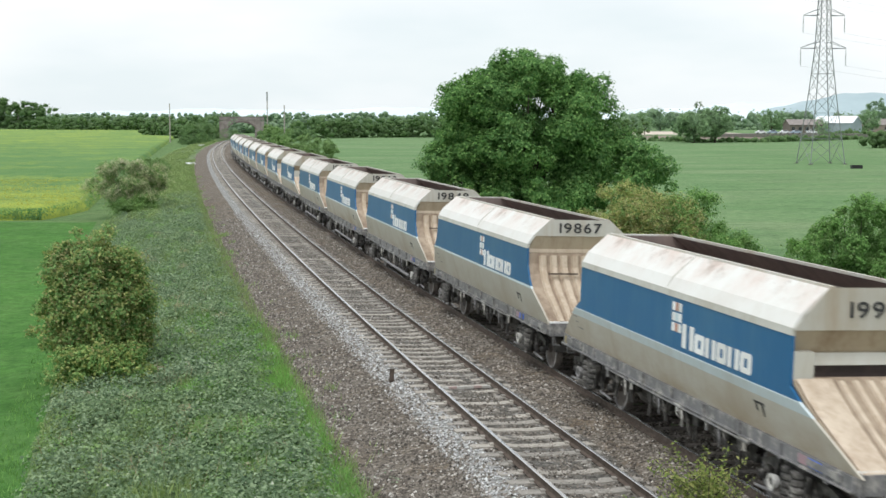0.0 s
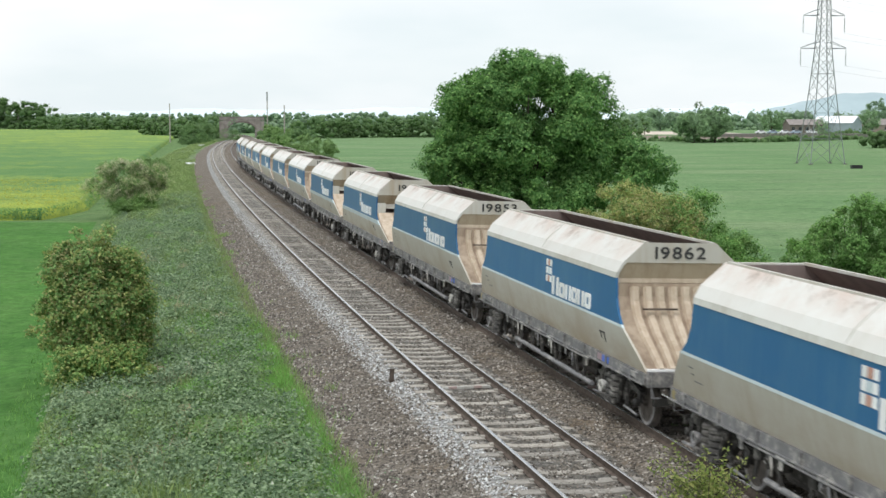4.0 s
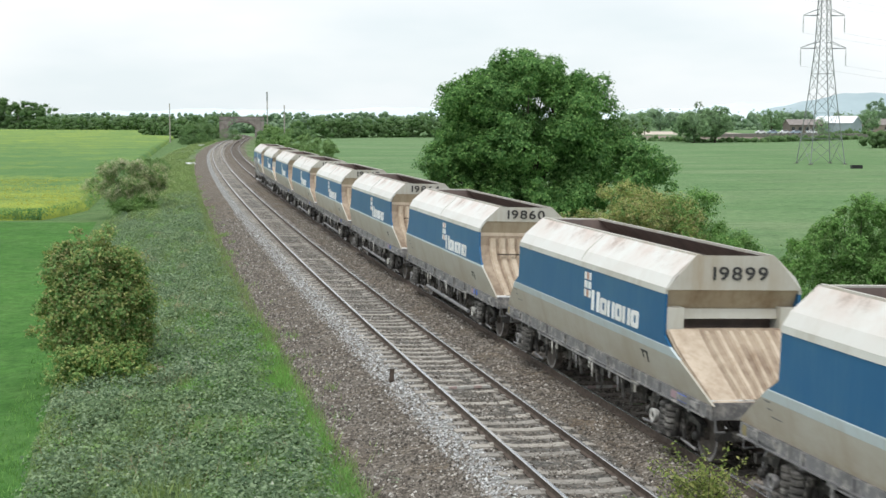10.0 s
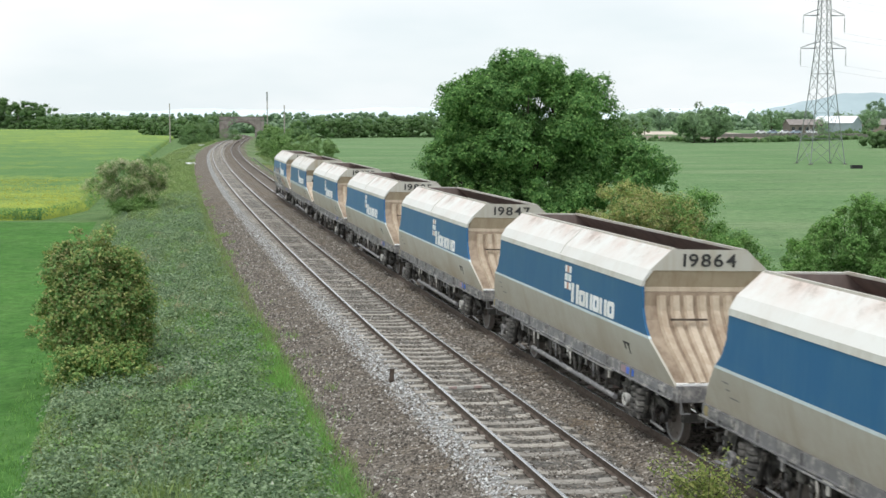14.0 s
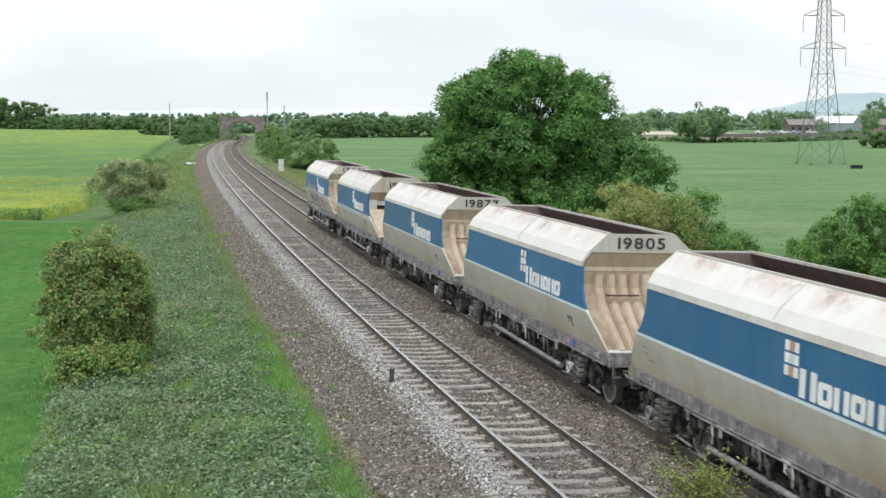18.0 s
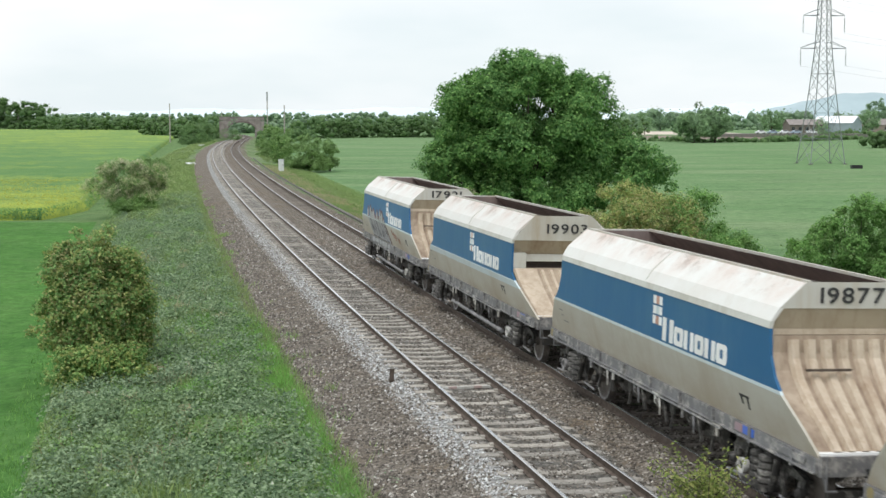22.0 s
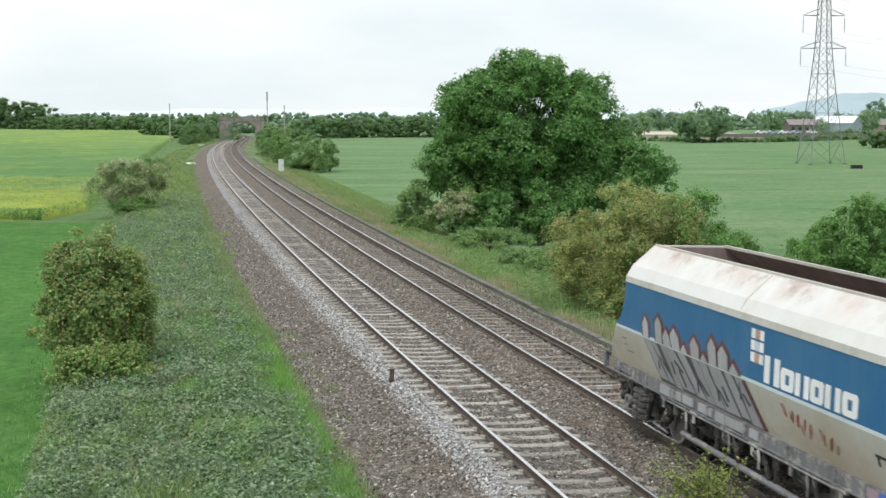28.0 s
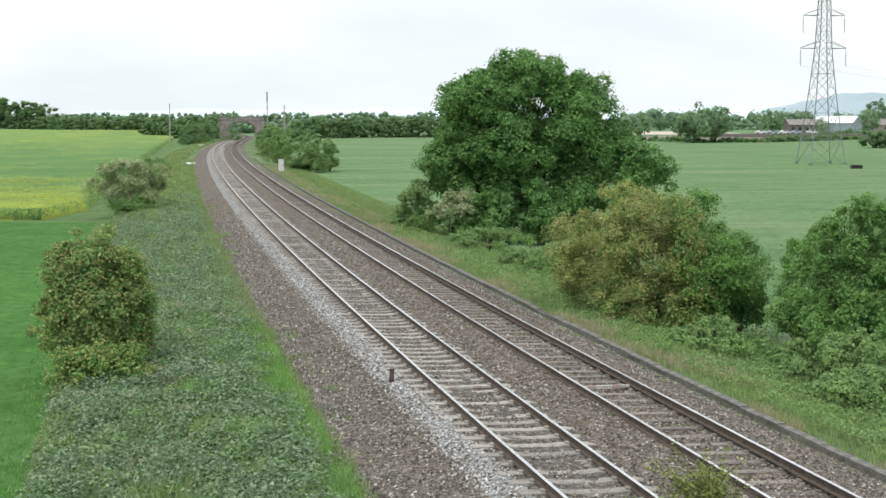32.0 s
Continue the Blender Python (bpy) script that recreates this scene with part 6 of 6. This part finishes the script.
# ---- line-side things ----
def build_pylon():
    p = thing("pylon", "grey steel lattice electricity pylon standing in the pasture", "pylon", pose(63.3, 232.5, -1.6, 0, 0, 8))
    zs = [0, 4.2, 8.5, 12, 15, 17.5, 19.8, 22, 24.5, 27, 29.5, 32]

    def w(z):
        return float(np.interp(z, [0, 11, 19, 33], [3.0, 1.75, 1.05, 0.55]))

    for sx in (-1, 1):
        for sy in (-1, 1):
            lg = part("leg", Geo().path([(sx * w(a), sy * w(a), a) for a in zs], [0.085] * len(zs)), M["steel"], p)
            part("footing", Geo().box(sx * 3.0 - 0.3, sx * 3.0 + 0.3, sy * 3.0 - 0.3, sy * 3.0 + 0.3, -0.2, 0.12), M["concrete"], lg)
    for a, b in zip(zs, zs[1:]):
        for k in range(4):
            g = Geo()
            c = [(-1, -1), (1, -1), (1, 1), (-1, 1)]
            (x0, y0), (x1, y1) = c[k], c[(k + 1) % 4]
            g.beam((x0 * w(a), y0 * w(a), a), (x1 * w(b), y1 * w(b), b), 0.055)
            g.beam((x1 * w(a), y1 * w(a), a), (x0 * w(b), y0 * w(b), b), 0.055)
            if a in (4.2, 12, 19.8, 24.5, 29.5) or a == 0:
                g.beam((x0 * w(b), y0 * w(b), b), (x1 * w(b), y1 * w(b), b), 0.055)
            part("brace", g, M["steel"], p)
    for z, reach in ((19.2, 3.95), (24.6, 3.6), (30.0, 3.3)):
        for s in (-1, 1):
            arm = Geo()
            for q in (-1, 1):
                arm.beam((s * w(z), q * w(z), z), (s * reach, 0, z), 0.1)
                arm.beam((s * w(z + 1.1), q * w(z + 1.1), z + 1.1), (s * reach, 0, z + 0.1), 0.07)
            arm.beam((s * reach * 0.6, -0.4, z), (s * reach * 0.6, 0.4, z), 0.06)
            a = part("crossarm", arm, M["steel"], p)
            ins = Geo()
            for k in range(14):
                ins.lathe((s * reach, 0, z - 0.35 - k * 0.17), (s * reach, 0, z - 0.45 - k * 0.17), [(0, 0.05), (0.5, 0.14), (1, 0.05)], 8)
            ins.tube((s * reach, 0, z), (s * reach, 0, z - 2.9), 0.03, n=5)
            part("insulator", ins, M["insulator"], a, "string of glass insulator discs")
    g = Geo().beam((-0.5, 0, 33), (0.5, 0, 33), 0.08).beam((0, 0, 32), (0, 0, 34.5), 0.1)
    part("peak", g, M["steel"], p)
    # wires sagging to both sides
    c8, s8 = math.cos(radians(8)), math.sin(radians(8))
    for z, reach in ((16.3, 3.95), (21.7, 3.6), (27.1, 3.3)):
        for s in (-1, 1):
            ob = thing("power_line", "thin sagging overhead power line", "cable", None, "wires of the pylon")
            g = Geo()
            x0, y0 = 63.3 + s * reach * c8, 232.5 + s * reach * s8
            pts = []
            for k in range(15):
                u = k / 14
                pts.append((x0 + (200 + s * 2) * u, y0 + 60 * u + s * 3 * u, -1.6 + z - 7.0 * 4 * u * (1 - u)))
            for a, b in zip(pts, pts[1:]):
                g.tube(a, b, 0.012, n=4, cap=False)
            part("wire", g, M["steel"], ob)


def pole(label, x, y, z0, h, r, arms=1, name="telegraph_pole", mat="pole"):
    t = thing(name, label, "pole", Matrix.Translation((x, y, z0)))
    part("shaft", Geo().tube((0, 0, -0.3), (0, 0, h), r, r * 0.72, 10), M[mat], t)
    for k in range(arms):
        z = h - 0.5 - k * 0.5
        a = part("crossarm", Geo().box(-0.75, 0.75, -0.06, 0.06, z, z + 0.12), M[mat], t)
        for x_ in (-0.6, -0.25, 0.25, 0.6):
            part("insulator", Geo().lathe((x_, 0, z + 0.12), (x_, 0, z + 0.32), [(0, 0.02), (0.4, 0.05), (1, 0.035)], 8), M["insulator"], a)
    return t


def build_bridge():
    s = 474
    x, y, h = line(s, SPACING / 2)
    b = thing("road_bridge", "red-brown brick arched road bridge over the railway", "bridge", Matrix.Translation((float(x), float(y), 0)) @ Matrix.Rotation(-float(h), 4, "Z"))
    span, rise, spring, d = 4.4, 2.3, 2.2, 3.6
    arc = [(span * math.cos(q), spring + rise * math.sin(q)) for q in np.linspace(math.pi, 0, 19)]
    # spandrel walls with the arch cut through them, and abutments
    for e in (-1, 1):
        g = Geo()
        y0, y1 = sorted((e * d, e * (d - 0.5)))
        for (xa, za), (xb, zb) in zip(arc, arc[1:]):
            g.add([(xa, y0, za), (xb, y0, zb), (xb, y0, 5.3), (xa, y0, 5.3), (xa, y1, za), (xb, y1, zb), (xb, y1, 5.3), (xa, y1, 5.3)],
                  [(0, 1, 2, 3), (4, 7, 6, 5), (0, 4, 5, 1), (3, 2, 6, 7), (0, 3, 7, 4), (1, 5, 6, 2)])
        part("spandrel_wall", g, M["brick"], b)
        g = Geo().box(-7.4, 7.4, y0, y1, 5.42, 6.35)
        part("parapet", g, M["brick"], b)
        g = Geo().box(-7.5, 7.5, y0 - 0.08, y1 + 0.08, 6.35, 6.5)
        part("coping", g, M["concrete"], b)
        g = Geo().box(-7.4, 7.4, y0 - 0.06, y1 + 0.06, 5.3, 5.42)
        part("string_course", g, M["concrete"], b)
        for k, ((xa, za), (xb, zb)) in enumerate(zip(arc, arc[1:])):
            ring = [(xa, y0 - 0.05, za), (xb, y0 - 0.05, zb), (xb * 1.09, y0 - 0.05, spring + (zb - spring) * 1.16 + 0.02), (xa * 1.09, y0 - 0.05, spring + (za - spring) * 1.16 + 0.02)]
            part("voussoir", Geo().prism(ring, (0, 0.1, 0)), M["brick_dark"], b)
    for q in (-1, 1):
        x0, x1 = sorted((q * span, q * 6.2))
        part("abutment", Geo().box(x0, x1, -d, d, -1.6, 5.3), M["brick"], b)
        x0, x1 = sorted((q * 6.2, q * 7.4))
        part("wing_wall", Geo().box(x0, x1, -d + 0.1, d - 0.1, -1.6, 5.0), M["brick"], b)
    g = Geo()
    for (xa, za), (xb, zb) in zip(arc, arc[1:]):
        g.add([(xa, -d, za), (xb, -d, zb), (xb, d, zb), (xa, d, za), (xa, -d, za + 0.5), (xb, -d, zb + 0.5), (xb, d, zb + 0.5), (xa, d, za + 0.5)],
              [(0, 1, 2, 3), (4, 7, 6, 5), (0, 4, 5, 1), (3, 2, 6, 7), (0, 3, 7, 4), (1, 5, 6, 2)])
    part("soffit", g, M["brick_dark"], b)
    part("deck", Geo().box(-7.4, 7.4, -d + 0.5, d - 0.5, 5.2, 5.4), M["concrete"], b)


def build_small():
    c = thing("signal_cabinet", "pale grey line-side signalling cabinet", "cabinet", pose(-20.2, 173, -0.62, 0, 0, 8))
    part("body", Geo().box(-0.33, 0.33, -0.25, 0.25, 0.1, 1.5, 0.03), M["cabinet"], c)
    part("roof", Geo().box(-0.38, 0.38, -0.3, 0.3, 1.5, 1.57, 0.03), M["cabinet"], c)
    d = part("door", Geo().box(-0.29, 0.29, -0.275, -0.25, 0.16, 1.44, 0.0), M["cabinet"], c)
    part("handle", Geo().box(0.2, 0.24, -0.3, -0.275, 0.75, 0.95), M["black"], d)
    part("plinth", Geo().box(-0.36, 0.36, -0.28, 0.28, -0.25, 0.1), M["concrete"], c)
    # marker post by the near track
    p = thing("marker_post", "short weathered concrete marker post beside the ballast", "post", pose(-1.25, 32.75, -0.42, 2, 3, 12))
    part("post", Geo().prism([(-0.05, -0.05, -0.2), (0.05, -0.05, -0.2), (0.05, 0.05, -0.2), (-0.05, 0.05, -0.2)], (0, 0, 0.74)), M["rail"], p)
    part("cap", Geo().add([(-0.06, -0.06, 0.54), (0.06, -0.06, 0.54), (0.06, 0.06, 0.54), (-0.06, 0.06, 0.54), (0, 0, 0.6)], [(0, 1, 4), (1, 2, 4), (2, 3, 4), (3, 0, 4), (3, 2, 1, 0)]), M["concrete"], p)
    t = thing("cardboard_box", "flattened tan cardboard box lying in the grass", "box", pose(-3.2, 27.2, -0.46, 30, 14, 35) @ Matrix.Scale(0.85, 4))
    g = Geo().slab([[(-0.18, -0.12, 0.0), (0.0, -0.13, 0.03), (0.18, -0.1, 0.0)], [(-0.16, 0.14, 0.01), (0.0, 0.14, 0.05), (0.2, 0.15, 0.02)]], [[(-0.18, -0.12, -0.02), (0.0, -0.13, 0.01), (0.18, -0.1, -0.02)], [(-0.16, 0.14, -0.01), (0.0, 0.14, 0.03), (0.2, 0.15, 0.0)]])
    part("sheet", g, M["tan"], t)
    for lab, x, y, w in (("crumpled white plastic sheet on the bank", -58.2, 335, 1.4), ("white plastic sheet lying in the grass", -36.2, 199, 1.3), ("scrap of white plastic on the bank", -35.2, 205, 0.8), ("white marker stone by the far rail", -24.9, 186, 0.35)):
        t = thing("plastic_sheet", lab, "litter", pose(x, y, -0.72, 0, 0, 20))
        r = np.random.default_rng(int(y))
        top = [[(i * w / 5 - w / 2, j * w / 5 - w / 2, 0.1 + r.uniform(0.05, 0.35)) for j in range(6)] for i in range(6)]
        part("sheet", Geo().slab(top, [[(a, b_, c_ - 0.04) for a, b_, c_ in row] for row in top]), M["white_bag"], t)
    for lab, sa, off, w, red in (("red and white painted rod across the far track", 32.0, SPACING, 0.62, True), ("faded pink painted mark across the near track", 32.6, 0.0, 0.6, True)):
        x, y, h = line(sa, off)
        t = thing("painted_rod", lab, "rod", Matrix.Translation((float(x), float(y), -0.15)) @ Matrix.Rotation(-float(h), 4, "Z"))
        k = 6
        for i in range(k):
            a, b_ = -w + 2 * w * i / k, -w + 2 * w * (i + 1) / k
            part("band", Geo().box(a, b_, -0.035, 0.035, -0.03, 0.025), M["faded_pink"] if (i % 3 == 1) else M["cover"], t)
    # cattle trough in the pasture
    t = thing("water_trough", "low black water trough in the pasture", "trough", pose(62.8, 210.5, -1.6, 0, 0, 5))
    for k, (x0, x1, y0, y1) in enumerate(((-0.85, 0.85, -0.3, -0.24), (-0.85, 0.85, 0.24, 0.3), (-0.85, -0.79, -0.24, 0.24), (0.79, 0.85, -0.24, 0.24))):
        part("side", Geo().box(x0, x1, y0, y1, 0.0, 0.55), M["trough_black"], t)
    part("base", Geo().box(-0.79, 0.79, -0.24, 0.24, 0.0, 0.4), M["trough_black"], t)
    pole("slim grey timber telegraph pole beside the crop", -84.5, 430, -1.2, 11.7, 0.2, 0)
    pole("timber telegraph pole beside the bushes", -36.5, 320, -1.2, 10.2, 0.17, 0)
    pole("timber pole before the bridge", -74.0, 465, -0.8, 9.0, 0.16, 0)
    pole("far timber pole at the field's end", -275, 900, -1.6, 11, 0.2, 1)
    m = thing("radio_mast", "slim brown-grey radio mast beside the bridge", "mast", Matrix.Translation((-63.8, 505, -1.0)))
    part("shaft", Geo().tube((0, 0, 0), (0, 0, 16.5), 0.26, 0.16, 10), M["pole"], m)
    part("antenna", Geo().box(-0.22, 0.22, -0.2, 0.2, 13.2, 16.3, 0.04), M["steel"], m)


def gable(parent, x0, x1, y0, y1, eave, ridge, wall, roof, along="x", windows=0):
    part("wall", Geo().prism([(x0, y0, 0), (x1, y0, 0), (x1, y1, 0), (x0, y1, 0)], (0, 0, eave)), M[wall], parent)
    g = Geo()
    o = 0.4
    if along == "x":
        ym = (y0 + y1) / 2
        g.prism([(x0 - o, y0 - o, eave - 0.1), (x0 - o, ym, ridge), (x0 - o, y1 + o, eave - 0.1), (x0 - o, ym, ridge - 0.3)], (x1 - x0 + 2 * o, 0, 0))
        gw = Geo().prism([(x0, y0, eave - 0.02), (x0, ym, ridge - 0.3), (x0, y1, eave - 0.02)], (x1 - x0, 0, 0))
    else:
        xm = (x0 + x1) / 2
        g.prism([(x0 - o, y0 - o, eave - 0.1), (xm, y0 - o, ridge), (x1 + o, y0 - o, eave - 0.1), (xm, y0 - o, ridge - 0.3)], (0, y1 - y0 + 2 * o, 0))
        gw = Geo().prism([(x0, y0, eave - 0.02), (xm, y0, ridge - 0.3), (x1, y0, eave - 0.02)], (0, y1 - y0, 0))
    part("gable", gw, M[wall], parent)
    part("roof", g, M[roof], parent)
    for k in range(windows):
        xa = x0 + (k + 0.5) * (x1 - x0) / windows
        w = part("window", Geo().box(xa - 0.7, xa + 0.7, y0 - 0.06, y0 - 0.005, eave * 0.4, eave * 0.75), M["dark_glass"], parent)
        part("sill", Geo().box(xa - 0.8, xa + 0.8, y0 - 0.16, y0 - 0.005, eave * 0.4 - 0.15, eave * 0.4 - 0.003), M["shed_white"], w)


def build_farm():
    b = thing("farm_shed", "large farm shed with a white metal roof and blue-grey walls", "barn", pose(184, 648, -1.6, 0, 0, -32))
    gable(b, -9, 9, -8, 8, 5.4, 8.6, "shed_grey", "shed_white", "x", 0)
    # Closed dark wall stands in for the shade inside the open front.
    b = thing("farm_shed", "long low brown-roofed farm shed, its shaded open front painted dark", "barn", pose(166, 640, -1.6, 0, 0, 4))
    gable(b, -8, 8, -5, 5, 4.6, 7.0, "brick_dark", "shed_brown", "x", 5)
    b = thing("house", "low brick house with a brown tiled roof", "house", pose(222, 690, -1.6, 0, 0, 0))
    gable(b, -14, 14, -5, 5, 4.2, 7.2, "house_wall", "shed_brown", "x", 4)
    b = thing("house", "pale house among trees on the horizon", "house", pose(-500, 1500, 8.0, 0, 0, 0))
    gable(b, -6, 6, -4, 4, 8.0, 11.0, "house_wall", "shed_brown", "x", 3)
    for k, (x, y, mat) in enumerate(((128, 560, "car_white"), (133, 561, "car_blue"), (138, 562, "car_white"), (143, 563, "car_blue"), (150, 565, "car_white"))):
        c = thing("car", "small %s car parked beyond the hedge" % ("white" if mat == "car_white" else "silver-blue"), "car", pose(x, y, -0.3, 0, 0, 5), "parked cars")
        part("body", Geo().prism([(-2.1, -0.85, 0.3), (-2.1, -0.85, 0.85), (-1.2, -0.85, 0.95), (-0.8, -0.85, 1.45), (0.9, -0.85, 1.45), (1.5, -0.85, 0.9), (2.1, -0.85, 0.8), (2.1, -0.85, 0.3)], (0, 1.7, 0)), M[mat], c)
        part("side_window", Geo().box(-0.75, 0.9, -0.87, -0.853, 0.98, 1.35), M["dark_glass"], c)
        for wx in (-1.3, 1.3):
            for wy in (-0.8, 0.8):
                part("wheel", Geo().tube((wx, wy - 0.1, 0.3), (wx, wy + 0.1, 0.3), 0.3, n=12), M["tyre"], c)
    g = Geo().box(110, 170, 555, 572, -1.7, -0.3)
    tagged(new("car_park", g.mesh("car_park", M["concrete"])), "grey yard behind the hedge", "yard", kind="structure")


# ---- motion of the train ----
def motions():
    times = [k * 0.25 for k in range(129)]
    spins = [k / 15 for k in range(481)]
    arc = {t: train_at(t) for t in set(times) | set(spins)}
    for k, num, w in WAGONS:
        rows = []
        for t in times:
            s = -(arc[t] + k * PITCH - 5.37)
            xa, ya, _ = line(s - 4.7, SPACING)
            xb, yb, _ = line(s + 4.7, SPACING)
            way = Vector((float(xa - xb), float(ya - yb), 0)).normalized()
            x, y = float(xa + xb) / 2, float(ya + yb) / 2
            rot = Matrix.Rotation(math.atan2(-way.x, way.y), 4, "Z") @ Matrix.Rotation(-CANT, 4, "Y")
            rows.append((t, Matrix.Translation((x, y, 0.0)) @ rot))
        walk(w, rows)
        for ob in w.children:
            if ob.name.startswith("wheelset"):
                y0, z0 = ob.location.y, ob.location.z
                walk(ob, [(t, Matrix.Translation((0, y0, z0)) @ Matrix.Rotation(-(arc[t] - arc[0]) / 0.46, 4, "X")) for t in spins])


build_ground()
build_ballast()
build_train()
build_trees()
build_distance()
build_crops()
build_bank_plants()
build_sapling()
build_pylon()
build_bridge()
build_small()
build_farm()
stones_on("ballast_stones", 85000, (-1.9, 6.3), (20, 95), 0.036, M["stone"], "loose brown ballast stones")
stones_on("shoulder_stones", 42000, (-4.2, -1.65), (20, 90), 0.036, M["stone_grey"], "loose grey-brown stones on the ballast shoulder")
stones_on("pale_stones", 11000, (-1.82, -1.05), (20, 95), 0.03, M["stone_pale"], "pale limestone chips along the rail")
build_trough()
build_track("near_track", 0.0, "railway track with pale concrete sleepers in grey ballast", M["concrete_sleeper"], 0.675, 0.27, 280, 730, 0.0)
build_track("far_track", SPACING, "railway track with dark timber sleepers in brown ballast", M["timber_sleeper"], 0.72, 0.24, 200, 680, -0.058)
motions()
